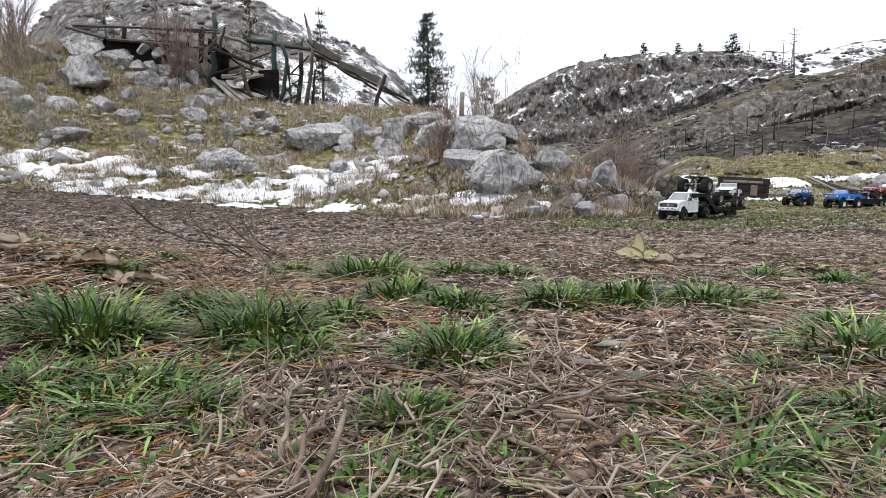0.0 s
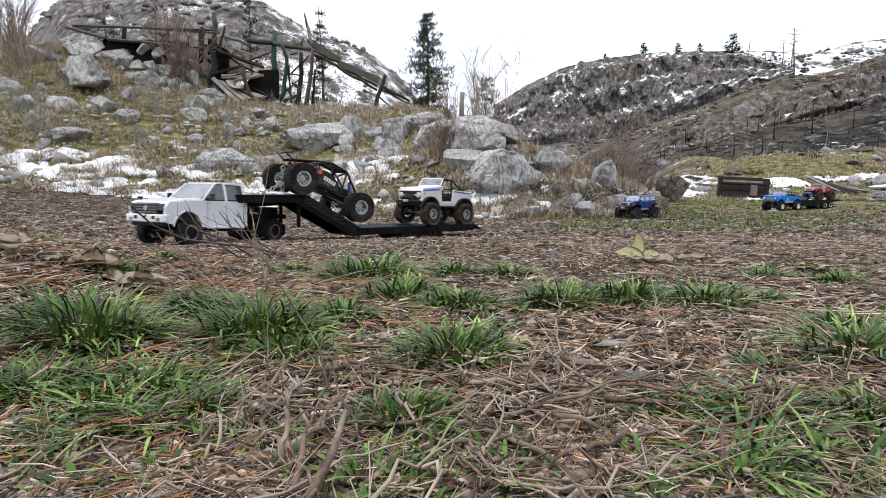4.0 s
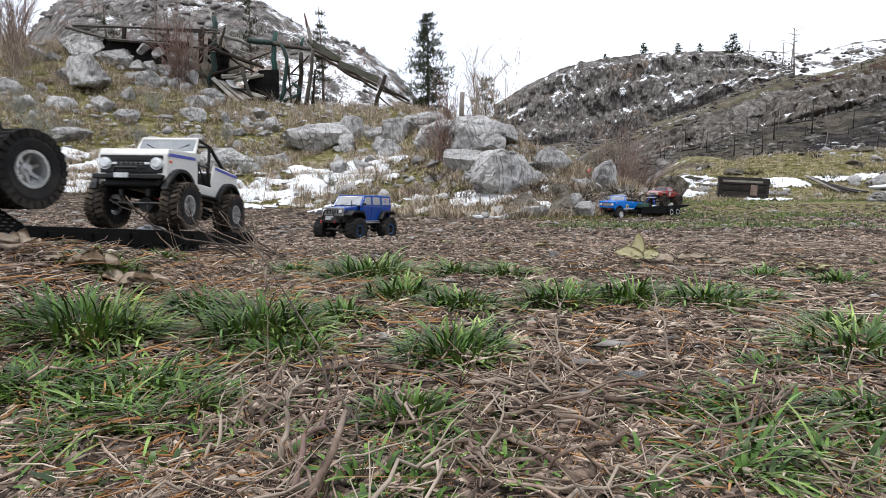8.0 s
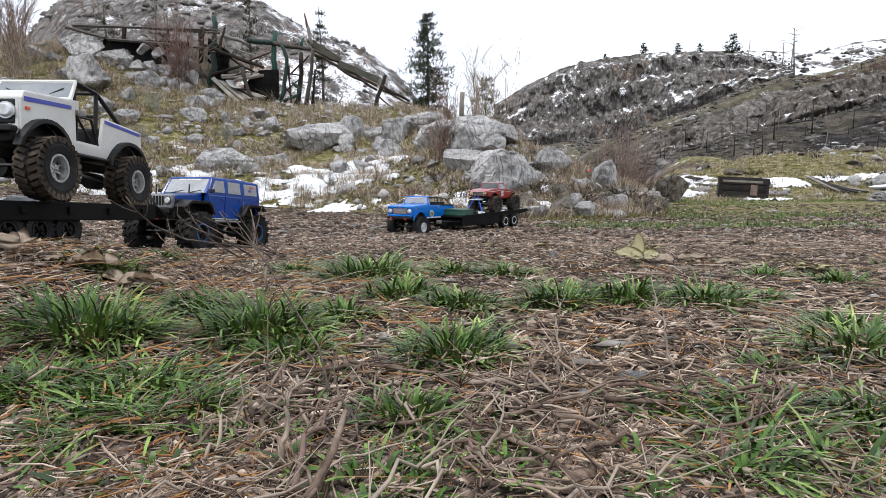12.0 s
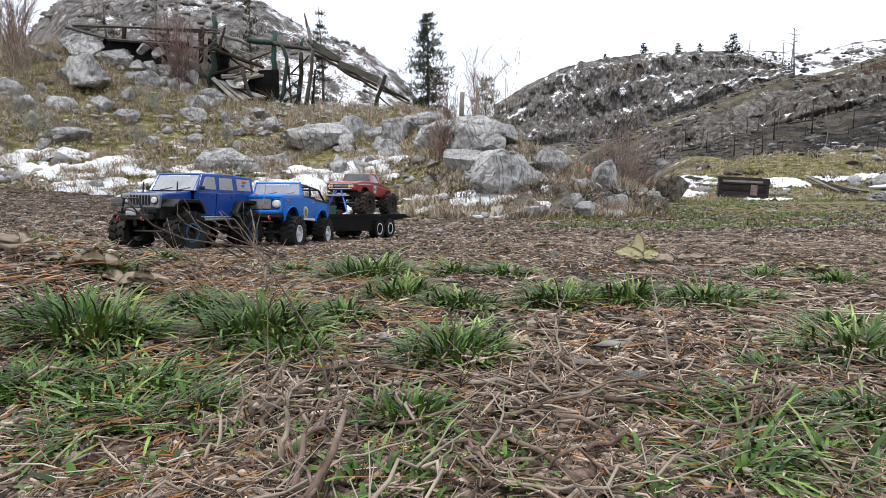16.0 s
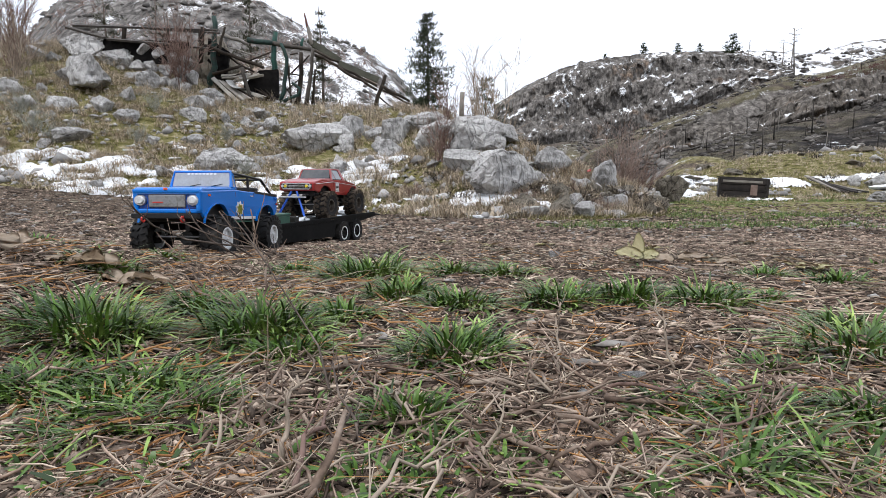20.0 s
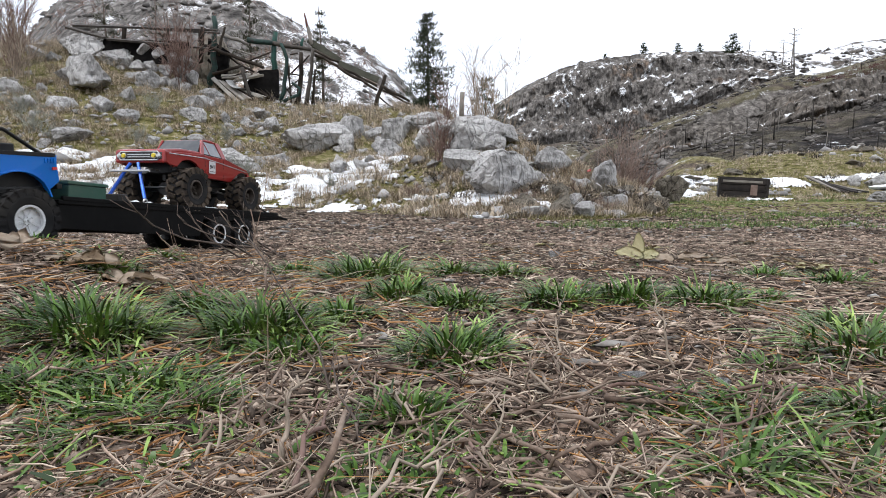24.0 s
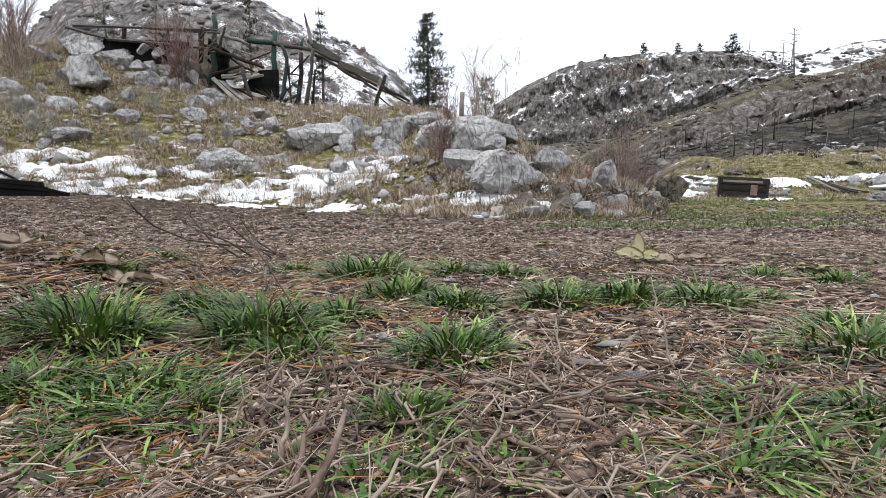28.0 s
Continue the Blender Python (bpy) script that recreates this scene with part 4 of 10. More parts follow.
# ---- ruined timber frame on top of the rise ----
def pole(path, r, name, parent, material, taper=0.8, wobble=0.02, seed=1, label=""):
    gg = rng(seed)
    pts = [Vector(p) for p in path]
    fine = []
    for p, q in zip(pts, pts[1:]):
        k = max(2, int((q - p).length / 0.22))
        fine += [p.lerp(q, i / k) + Vector(gg.normal(0, wobble, 3)) for i in range(k)]
    fine.append(pts[-1])
    return part(name, bm_rod(fine, r, 9, None, taper), material, parent, label, None, True)


def board(parent, a, b, wide, thick, name="board", material=WOOD_GREY, roll=0.0, label=""):
    a, b = Vector(a), Vector(b)
    d = b - a
    m = Matrix.Translation((a + b) / 2) @ d.to_track_quat("X", "Z").to_matrix().to_4x4() @ Matrix.Rotation(radians(roll), 4, "X")
    return part(name, bm_box(d.length, wide, thick, (0, 0, 0), 0.006, None, m, 1), material, parent, label)


YR = 16.6
DIP = radians(6.8)


def sight(h, v, y):
    """The point y metres out on the line of sight h to the right and v above the level line (as slopes)."""
    w = v + 0.1192
    k = math.cos(DIP) + w * math.sin(DIP)
    return float(h / k * y), float(y), float(0.37 + (w * math.cos(DIP) - math.sin(DIP)) / k * y)


ruin = thing("ruined_timber_frame", "collapsed rustic timber frame with green-painted posts and sagging roof", "ruin")


def rp(h, v, y=YR):
    return sight(h / 1000, v / 1000, y)


# near-black colour that paints in the shade of the ruin's hollows
VOID_BLACK = surface("blackened_boards", [(0.004, 0.004, 0.004), (0.009, 0.008, 0.008), (0.02, 0.018, 0.016)], 4, 0.95, spec=0.1, bump=0.4, depth=0.01)
# posts, rails and braces: bearing and elevation in thousandths
GREEN_BRIGHT = surface("bottle_green_paint_on_wood", [(0.006, 0.050, 0.038), (0.010, 0.080, 0.058), (0.02, 0.03, 0.025)], 5, 0.65, bump=0.6, depth=0.012, fine=10)
WOOD_BROWN = surface("grey_brown_barkless_wood", [(0.045, 0.038, 0.031), (0.085, 0.072, 0.060), (0.028, 0.023, 0.019)], 3, 0.9, bump=0.5, depth=0.01, fine=12, vary=0.3)
POSTS = [
    ([rp(-400, 143, 16.2), rp(-390, 189, 16.2), rp(-387, 231, 16.2), rp(-390, 276, 16.2)], 0.085, WOOD_GREEN, "green_post", 0.04),
    ([rp(-383, 211, 16.2), rp(-377, 236, 16.2), rp(-371, 259, 16.2)], 0.04, WOOD_DARK, "fork", 0.01),
    ([rp(-286, 130), rp(-288, 189), rp(-285, 250)], 0.088, GREEN_BRIGHT, "green_post", 0.015),
    ([rp(-241, 224), rp(-238, 239)], 0.045, GREEN_BRIGHT, "fork", 0.01),
    ([rp(-280, 127, 16.4), rp(-270, 148, 16.4), rp(-265, 206, 16.4), rp(-276, 230, 16.4)], 0.062, WOOD_GREEN, "bent_branch", 0.015),
    ([rp(-276, 130, 16.3), rp(-247, 141, 16.3), rp(-244, 153, 16.3), rp(-257, 164, 16.3)], 0.05, WOOD_GREEN, "bent_branch", 0.01),
    ([rp(-252, 119, 16.5), rp(-244, 151, 16.5), rp(-241, 215, 16.5)], 0.072, WOOD_DARK, "post", 0.02),
    ([rp(-263, 192, 16.4), rp(-260, 156, 16.4), rp(-257, 122, 16.4)], 0.028, WOOD_DARK, "branch", 0.01),
    ([rp(-233, 119, 16.3), rp(-227, 158, 16.3), rp(-220, 221, 16.3)], 0.058, WOOD_BROWN, "post", 0.02),
    ([rp(-222, 127, 16.8), rp(-217, 187, 16.8)], 0.036, WOOD_DARK, "post", 0.01),
    ([rp(-116, 108, 15.6), rp(-110, 141, 15.6), rp(-98, 177, 15.6)], 0.062, WOOD_DARK, "leaning_post", 0.02),
    ([rp(-108, 139, 15.6), rp(-90, 124, 15.6)], 0.025, WOOD_DARK, "branch", 0.01),
    ([rp(-126, 119, 15.5), rp(-117, 108, 15.5)], 0.035, WOOD_DARK, "branch", 0.01),
    ([rp(-342, 189, 16.0), rp(-336, 163, 16.0), rp(-324, 132, 16.0)], 0.058, WOOD_BROWN, "stump_post", 0.015),
    ([rp(-413, 249, 15.9), rp(-414, 233, 15.9)], 0.05, WOOD_DARK, "short_post", 0.01),
]
for k, (path, r, mt, nm, wob) in enumerate(POSTS):
    pole(path, r, nm, ruin, mt, 0.72, wob, 20 + k)
RAILS = [
    ([rp(-333, 236, 16.5), rp(-290, 231, 16.5)], 0.075, WOOD_GREEN),
    ([rp(-290, 231, 16.55), rp(-225, 220, 16.55)], 0.062, WOOD_BROWN),
    ([rp(-257, 180, 16.4), rp(-227, 211, 16.4)], 0.022, WOOD_DARK),
    ([rp(-331, 199, 16.4), rp(-292, 216, 16.4)], 0.022, WOOD_DARK),
    ([rp(-263, 178, 16.4), rp(-241, 175, 16.4)], 0.02, WOOD_DARK),
    ([rp(-261, 211, 16.4), rp(-247, 214, 16.4)], 0.022, WOOD_DARK),
    ([rp(-405, 225, 16.1), rp(-360, 211, 16.1), rp(-305, 189, 16.1)], 0.05, WOOD_DARK),
    ([rp(-392, 177, 16.1), rp(-343, 192, 16.1)], 0.045, WOOD_DARK),
    ([rp(-364, 211, 16.2), rp(-350, 197, 16.2), rp(-321, 182, 16.2)], 0.03, WOOD_DARK),
    ([rp(-374, 245, 16.7), rp(-331, 228, 16.7)], 0.05, WOOD_GREY),
    ([rp(-364, 223, 16.6), rp(-290, 201, 16.6)], 0.02, WOOD_GREY),
    ([rp(-254, 228, 16.7), rp(-227, 236, 16.7)], 0.02, WOOD_GREY),
    ([rp(-265, 151, 16.4), rp(-244, 170, 16.4)], 0.02, WOOD_DARK),
    ([rp(-273, 161, 16.4), rp(-254, 137, 16.4)], 0.022, WOOD_DARK),
    ([rp(-218, 212, 16.2), rp(-177, 192, 16.2), rp(-112, 158, 16.2)], 0.04, WOOD_DARK),
    ([rp(-177, 189, 16.0), rp(-112, 151, 16.0)], 0.04, WOOD_DARK),
    ([rp(-105, 159, 15.4), rp(-57, 132, 15.4)], 0.04, WOOD_DARK),
    ([rp(-102, 151, 15.4), rp(-54, 126, 15.4)], 0.028, WOOD_DARK),
    ([rp(-220, 218, 16.25), rp(-177, 199, 16.25)], 0.04, WOOD_DARK),
]
for k, (path, r, mt) in enumerate(RAILS):
    pole(path, r, "rail" if r > 0.045 else "brace", ruin, mt, 0.85, 0.014, 50 + k)
REDDISH = surface("reddish_old_wood", [(0.10, 0.035, 0.03), (0.16, 0.07, 0.055), (0.12, 0.08, 0.065)], 4, 0.9)
pole([rp(-223, 228), rp(-227, 245), rp(-230, 259)], 0.055, "pointed_plank", ruin, WOOD_GREY, 0.8, 0.004, 2)
pole([rp(-230, 257), rp(-233, 270), rp(-236, 282)], 0.04, "pointed_plank", ruin, REDDISH, 0.4, 0.004, 2)
# the sagging roof edge that runs down to the ground
ROOF_GREEN = surface("weathered_olive_boards", [(0.042, 0.041, 0.028), (0.066, 0.064, 0.045), (0.028, 0.027, 0.02)], 3, 0.9, bump=0.4, depth=0.01, vary=0.3)
for a, b, w in ((rp(-222, 231), rp(-175, 201), 0.17), (rp(-178, 197, 16.4), rp(-110, 168, 16.2), 0.17), (rp(-230, 236), rp(-218, 230), 0.14)):
    board(ruin, a, b, w, 0.035, "roof_board", ROOF_GREEN, 74)
# heap of fallen boards and sheets
gg = rng(55)
for k in range(9):
    board(ruin, rp(-392 + 5 * k, 172 - 2 * k, 15.9 + 0.05 * k), rp(-350 + 6 * k, 132 + k, 15.7 + 0.05 * k), gg.uniform(0.07, 0.13), 0.025, "fallen_board", (PALE_WOOD, WOOD_DARK, PALE_WOOD, WOOD_GREY)[k % 4], gg.uniform(-50, 50))
for k in range(6):
    h0, v0 = gg.uniform(-388, -350), gg.uniform(160, 180)
    board(ruin, rp(h0, v0, 16.0 + 0.06 * k), rp(h0 + gg.uniform(35, 60), v0 + gg.uniform(2, 16), 16.1 + 0.06 * k), gg.uniform(0.08, 0.16), 0.025, "fallen_board", (PALE_WOOD, WOOD_GREY, WOOD_DARK)[k % 3], gg.uniform(-40, 40))
for k in range(8):
    h0, v0 = gg.uniform(-345, -300), gg.uniform(140, 172)
    board(ruin, rp(h0, v0, 16.5), rp(h0 + gg.uniform(15, 45), v0 - gg.uniform(12, 36), 16.3), gg.uniform(0.06, 0.12), 0.03, "fallen_board", WOOD_DARK, gg.uniform(-40, 40))
SHEET = surface("pale_corrugated_sheet", [(0.42, 0.42, 0.41), (0.52, 0.52, 0.50), (0.32, 0.30, 0.27)], 4, 0.5, metal=0.2, bump=0.2, depth=0.01)
for k, (h, v, w, tl) in enumerate(((-354, 157, 0.42, 30),)):
    bm = bmesh.new()
    bmesh.ops.create_grid(bm, x_segments=14, y_segments=2, size=0.5)
    for vv in bm.verts:
        vv.co = Vector((vv.co.x * w, vv.co.y * 0.4, 0.3 * vv.co.x ** 2))
    bmesh.ops.solidify(bm, geom=bm.faces[:], thickness=0.006)
    part("roof_sheet", bm, SHEET, ruin, "", Matrix.Translation(rp(h, v, 16.0)) @ pose(0, 0, 0, 40 - tl, tl, 10 * k))
# added black plates: painted shade for the doorway and behind the green post
for nm, pts in (("doorway_back", ((-338, 124), (-278, 124), (-280, 186), (-312, 184), (-338, 160))), ("hollow_back", ((-402, 148), (-372, 148), (-362, 215), (-398, 240)))):
    part(nm, plate([rp(h, v, 16.45) for h, v in pts], 0.1, 0.0), VOID_BLACK, ruin)
# long boards over the stone dugout
dug = thing("stone_dugout_roof", "low dugout roof of long grey boards over dark hollow", "ruin")
for a, b, w in ((rp(-628, 261, 15.6), rp(-384, 253, 15.6), 0.13), (rp(-570, 238, 15.2), rp(-465, 229, 15.2), 0.14), (rp(-480, 230, 15.3), rp(-400, 222, 15.5), 0.10), (rp(-640, 258, 15.3), rp(-575, 240, 15.2), 0.12), (rp(-500, 256, 15.8), rp(-380, 248, 15.9), 0.10)):
    board(dug, a, b, w, 0.05, "roof_plank", WOOD_BROWN, 20)
for h in (-545, -470, -412):
    pole([rp(h, 195, 15.6), rp(h + 3, 258, 15.6)], 0.06, "prop", dug, WOOD_DARK, 0.9, 0.01, 4)
# added black plate in place of the shade under the dugout roof
part("back_wall", plate([rp(-582, 196, 15.35), rp(-445, 196, 15.35), rp(-430, 232, 15.35), rp(-575, 238, 15.35)], 0.12), VOID_BLACK, dug)
stone(BIG_ROCKS[3], "boulder", -6.35, 16.9, 1.3, 1.6, 40, "dark rounded boulder behind the green post", "boulders on the slope", 1.0, 0.05, (0, 0), ROCK_DARK)

# ---- box, planks and stakes on the far side of the flat ----
def crate():
    """A bottomless dark box of boards, tipped a little back, with gaps that show its hollow inside."""
    c = thing("wooden_crate", "dark weathered low wooden crate with pale top rail", "crate", pose(5.58, 11.05, height(5.58, 11.05) - 0.02, 0, 3, -22) @ Matrix.Diagonal((0.86, 0.86, 0.95, 1)))
    for k in range(3):
        part("front_plank", bm_box(0.96, 0.022, 0.118, (0, -0.26 + 0.012 * (k % 2), 0.065 + 0.128 * k), 0.004, None, pose(0, 0, 0, -6, 0, 0), 1), CRATE_WOOD, c)
    for s in (1, -1):
        part("end_panel", bm_box(0.025, 0.52, 0.36, (s * 0.47, 0, 0.18), 0.005), CRATE_WOOD, c)
        part("corner_post", bm_box(0.045, 0.045, 0.41, (s * 0.46, -0.30, 0.205), 0.005), CRATE_WOOD, c)
    part("back_panel", bm_box(0.96, 0.03, 0.40, (0, 0.26, 0.20), 0.005), CRATE_WOOD, c)
    part("lid_board", bm_box(1.04, 0.20, 0.022, (0, 0.10, 0.415), 0.006), CRATE_WOOD, c)
    part("top_rail", bm_box(0.76, 0.03, 0.042, (-0.03, -0.335, 0.345), 0.005), WOOD_GREY, c)
    part("patch", bm_box(0.13, 0.012, 0.20, (0.20, -0.335, 0.19), 0.003), surface("rusty_patch", [(0.16, 0.10, 0.08), (0.24, 0.17, 0.14), (0.10, 0.06, 0.05)], 9, 0.8), c)


CRATE_WOOD = surface("soaked_dark_boards", [(0.008, 0.006, 0.005), (0.016, 0.011, 0.009), (0.035, 0.026, 0.021)], 5, 0.85, bump=0.5, depth=0.006, fine=10, vary=0.3)
crate()
planks = thing("plank_heap", "dark planks leaning on a low bank", "planks")
for k in range(7):
    z = height(7.9, 12.3)
    board(planks, (7.62 + 0.03 * k, 12.45 - 0.06 * k, height(7.62, 12.4) + 0.16 - 0.03 * k), (7.80 + 0.04 * k, 11.55 - 0.06 * k, height(7.8, 11.5) + 0.04), 0.09, 0.03, "plank", CRATE_WOOD if k % 5 else WOOD_GREY, 15 * (k % 3))
stone(BIG_ROCKS[5], "boulder", 3.72, 9.7, 0.62, 0.52, 15, "dark mossy boulder behind the bare shrub", "boulders on the slope", 0.5, 0.1, (0, 0), ROCK_DARK)
stone(BIG_ROCKS[2], "snowy_block", 7.3, 9.7, 0.75, 0.24, 30, "pale flat stone block capped with snow", "", 0.5, 0.1)
stone(ROCKS[4], "snow_scrap", 7.3, 9.7, 0.66, 0.10, 30, "thin cap of snow on a flat stone block", "snow scraps", 0.44, -1.9, (0, 0), SNOW)
for k, (x, y, w, h) in enumerate(((8.75, 11.9, 0.55, 0.40), (9.2, 12.1, 0.5, 0.34), (8.5, 12.2, 0.36, 0.25))):
    stone(BIG_ROCKS[k], "boulder", x, y, w, h, 50 * k, "pale grey boulder on the low far bank", "boulders on the slope", w * 0.8)
for k, (x, y, hgt) in enumerate(((1.34, 8.45, 0.19), (1.74, 8.52, 0.24), (0.36, 11.5, 0.55))):
    st = pole([(x, y, height(x, y) - 0.05), (x + 0.01, y, height(x, y) + hgt)], 0.022 if k < 2 else 0.05, "stake", None, WOOD_GREY, 0.9, 0.003, k)
    tagged(st, "pale weathered wooden stake standing on the rocky rise", "stake")
flag = board(None, (1.92, 7.9, height(1.92, 7.9) + 0.12), (1.97, 7.9, height(1.92, 7.9) + 0.14), 0.03, 0.006, "trail_marker", RED_PAINT, 60)
tagged(flag, "small faded red trail marker lying on rocks", "marker")

# ---- shrubs and trees ----
def shrub(name, x, y, hgt, wide, stems, material, label, seed, forks=3, r=0.011, zoff=0.0, stuff=False):
    """A bare many-stemmed bush: stems fan out from the root and fork into finer twigs."""
    gg = rng(seed)
    a, b, rad = [], [], []
    z = height(x, y) - 0.03 + zoff
    for s in range(stems):
        th, ln = gg.uniform(0, 2 * math.pi), hgt * gg.uniform(0.65, 1.05)
        out = wide * 0.5 * gg.uniform(0.1, 1.0)
        p = np.array([x + gg.normal(0, wide * 0.05), y + gg.normal(0, wide * 0.05), z])
        tip = np.array([x + out * math.cos(th), y + out * math.sin(th), z + ln])
        q = p
        for i in range(1, 5):
            f = i / 4
            n = p + (tip - p) * np.array([f ** 1.4, f ** 1.4, f]) + gg.normal(0, hgt * 0.015, 3)
            a.append(q), b.append(n), rad.append(r * (1.1 - 0.8 * f))
            for _ in range(forks):
                d = (n - q) / max(np.linalg.norm(n - q), 1e-6) + gg.normal(0, 0.45, 3)
                m = n + d * ln * gg.uniform(0.10, 0.26)
                a.append(n), b.append(m), rad.append(r * 0.42 * (1.2 - 0.7 * f))
                if forks > 2:
                    a.append((n + m) / 2), b.append((n + m) / 2 + (d + gg.normal(0, 0.5, 3)) * ln * 0.09), rad.append(r * 0.28)
            q = n
    me = stick_mesh(name, np.array(a), np.array(b), np.array(rad), material, 0.04, seed)
    return tagged(new(name, me), label, "shrub")


TWIG_PINK = surface("pinkish_bare_stem", [(0.24, 0.155, 0.125), (0.34, 0.24, 0.20), (0.20, 0.13, 0.105)], 6, 0.9, bump=0.2, depth=0.002, island=0.6)
shrub("bare_shrub", -6.35, 14.6, 1.55, 1.7, 46, TWIG_RED, "dense bare red-brown shrub beside the ruined frame", 1, 3, 0.016)
shrub("bare_shrub", -10.1, 14.3, 2.3, 2.0, 34, TWIG_RED, "tall bare reddish shrub against the sky", 2, 3, 0.016)
shrub("bare_shrub", -9.4, 13.4, 1.2, 1.4, 26, TWIG_PALE, "pale dry shrub on the stony slope", 3, 3, 0.013)
shrub("bare_shrub", -0.03, 8.6, 0.75, 0.8, 20, TWIG_RED, "bare dark-stemmed shrub among rocks", 4, 3, 0.009)
shrub("bare_shrub", 2.70, 8.9, 0.98, 1.15, 50, TWIG_PINK, "bushy pinkish-tan bare shrub behind rocks", 5, 3, 0.007)
shrub("bare_shrub", 3.15, 9.3, 0.60, 0.8, 30, TWIG_RED, "low bare brown shrub behind rocks", 6, 3, 0.007)
shrub("bare_shrub", 0.15, 11.4, 0.9, 0.9, 14, TWIG_RED, "thin bare shrub on the ridge", 7, 3, 0.008)
shrub("bare_shrub", 0.62, 10.6, 1.0, 0.8, 12, TWIG_PALE, "thin pale bare shrub on the ridge", 8, 3, 0.008)
for k, (x, y, s) in enumerate(((-7.1, 10.3, 0.55), (-6.6, 10.1, 0.42), (-5.9, 12.3, 0.42), (-5.3, 10.4, 0.30), (-3.0, 9.0, 0.26), (-4.2, 11.6, 0.3), (-7.9, 11.2, 0.5), (-1.6, 8.5, 0.2), (3.6, 11.2, 0.35), (-2.9, 12.6, 0.3))):
    shrub("sagebrush", x, y, s, s * 1.9, 20, SAGE, "low grey-green sagebrush on the dry slope", 40 + k, 4, 0.006)
for k, (x, y, s) in enumerate(((3.55, 9.6, 0.42), (2.0, 9.2, 0.42), (1.1, 7.1, 0.22), (1.6, 6.75, 0.24), (2.2, 7.1, 0.24))):
    shrub("dead_brush", x, y, s, s * 3.4, 24, WOOD_DARK, "matted dark dead brush over stones", 60 + k, 4, 0.008)


for k, (x, y, w) in enumerate(((0.2, 7.0, 0.5), (0.9, 6.75, 0.5), (1.35, 6.5, 0.6), (1.75, 6.55, 0.5), (2.3, 6.75, 0.5), (1.6, 7.2, 0.5), (2.6, 7.1, 0.4), (-0.4, 7.6, 0.5), (-0.1, 8.0, 0.5))):
    shrub("dead_brush", x, y, 0.20, w, 20, TWIG_RED if k % 2 else WOOD_DARK, "matted dead brush at the foot of the rocks", 260 + k, 3, 0.006)


def conifer(name, x, y, z, hgt, wide, seed, label, full=1.0, needles=NEEDLES, rows=26, tufts=1.0, thick=1.0, fat=1.0):
    """Tapered trunk, whorls of drooping limbs, and needle clumps as many small blades; the outline stays ragged."""
    gg = rng(seed)
    tree = thing(name, label, "tree", pose(x, y, z))
    trunk = bm_rod([(0, 0, -0.4), (0.01 * hgt * gg.normal(), 0, hgt * 0.5), (0, 0.01 * hgt * gg.normal(), hgt * 0.98)], 0.016 * hgt * thick, 8, None, 0.12)
    part("trunk", trunk, BARK, tree, "", None, True)
    a, b, r, root, head, lens = [], [], [], [], [], []
    for i in range(rows):
        f = 0.10 + 0.88 * i / rows
        reach = wide * 0.85 * ((1 - f) ** 0.75 * 0.92 + 0.08) * (0.55 + 0.45 * min(1, f * 5)) * gg.uniform(0.75, 1.1)
        for k in range(int(5 + 3 * (1 - f))):
            if gg.random() > full:
                continue
            th = gg.uniform(0, 2 * math.pi)
            rr = reach * gg.uniform(0.45, 1.12)
            p = np.array([0, 0, hgt * f])
            e = p + np.array([rr * math.cos(th), rr * math.sin(th), -rr * gg.uniform(-0.05, 0.35)])
            a.append(p), b.append(e), r.append(0.0035 * hgt * (1 - 0.7 * f))
            n = int(1.7 * tufts * (34 * max(rr / (wide * 0.5), 0.3) + 8))
            s = gg.uniform(0.22, 1.05, n)[:, None]
            root.append(p + (e - p) * s + gg.normal(0, 1, (n, 3)) * (rr * 0.06 + 0.007 * hgt) * np.array([1, 1, 0.7]))
            head.append(th + gg.normal(0, 1.0, n))
            lens.append(gg.uniform(0.014, 0.030, n) * hgt * fat)
    part_me = stick_mesh("limbs", np.array(a), np.array(b), np.array(r), BARK, 0.03, seed)
    tagged(shared("limbs", part_me, tree), kind="stuff")
    root, head, lens = np.concatenate(root), np.concatenate(head), np.concatenate(lens)
    crown = shared("crown", blade_mesh("crown", root, head, lens, gg.uniform(0.5, 1.7, len(root)), lens * 0.30, needles, 1), tree)
    tagged(crown, kind="stuff")
    return tree


def tree_at(bearing, base_el, top_el, y, wide, seed, label, **kw):
    x, y, zt = sight(bearing, top_el, y)
    zb = min(sight(bearing, base_el, y)[2], height(x, y) + 0.1)
    return conifer("conifer", x, y, zb, zt - zb, wide, seed, label, **kw)


tree_at(-0.026, 0.105, 0.288, 34, 2.9, 11, "tall dark evergreen with ragged narrow crown", rows=30, full=0.85, fat=1.25)
tree_at(-0.331, 0.19, 0.315, 27, 2.1, 12, "sparse dark pine on the snowy hillside", full=0.6, rows=22, needles=NEEDLES_GREY, tufts=0.8)
tree_at(-0.211, 0.18, 0.298, 27, 1.2, 13, "thin sparse young pine behind the ruin", full=0.55, rows=20, needles=NEEDLES_GREY, tufts=0.8)
tree_at(-0.58, 0.25, 0.33, 27, 2.4, 14, "bushy dark pine on the rocky knob", full=0.7, rows=18, needles=NEEDLES_GREY, tufts=0.8)
tree_at(-0.49, 0.265, 0.335, 28, 1.8, 15, "scrubby dark pine on the rocky knob", full=0.5, rows=16, needles=NEEDLES_GREY, tufts=0.8)
tree_at(0.074, 0.09, 0.180, 19, 1.9, 16, "small dark evergreen behind bare saplings", full=1.0, rows=22, tufts=1.2)
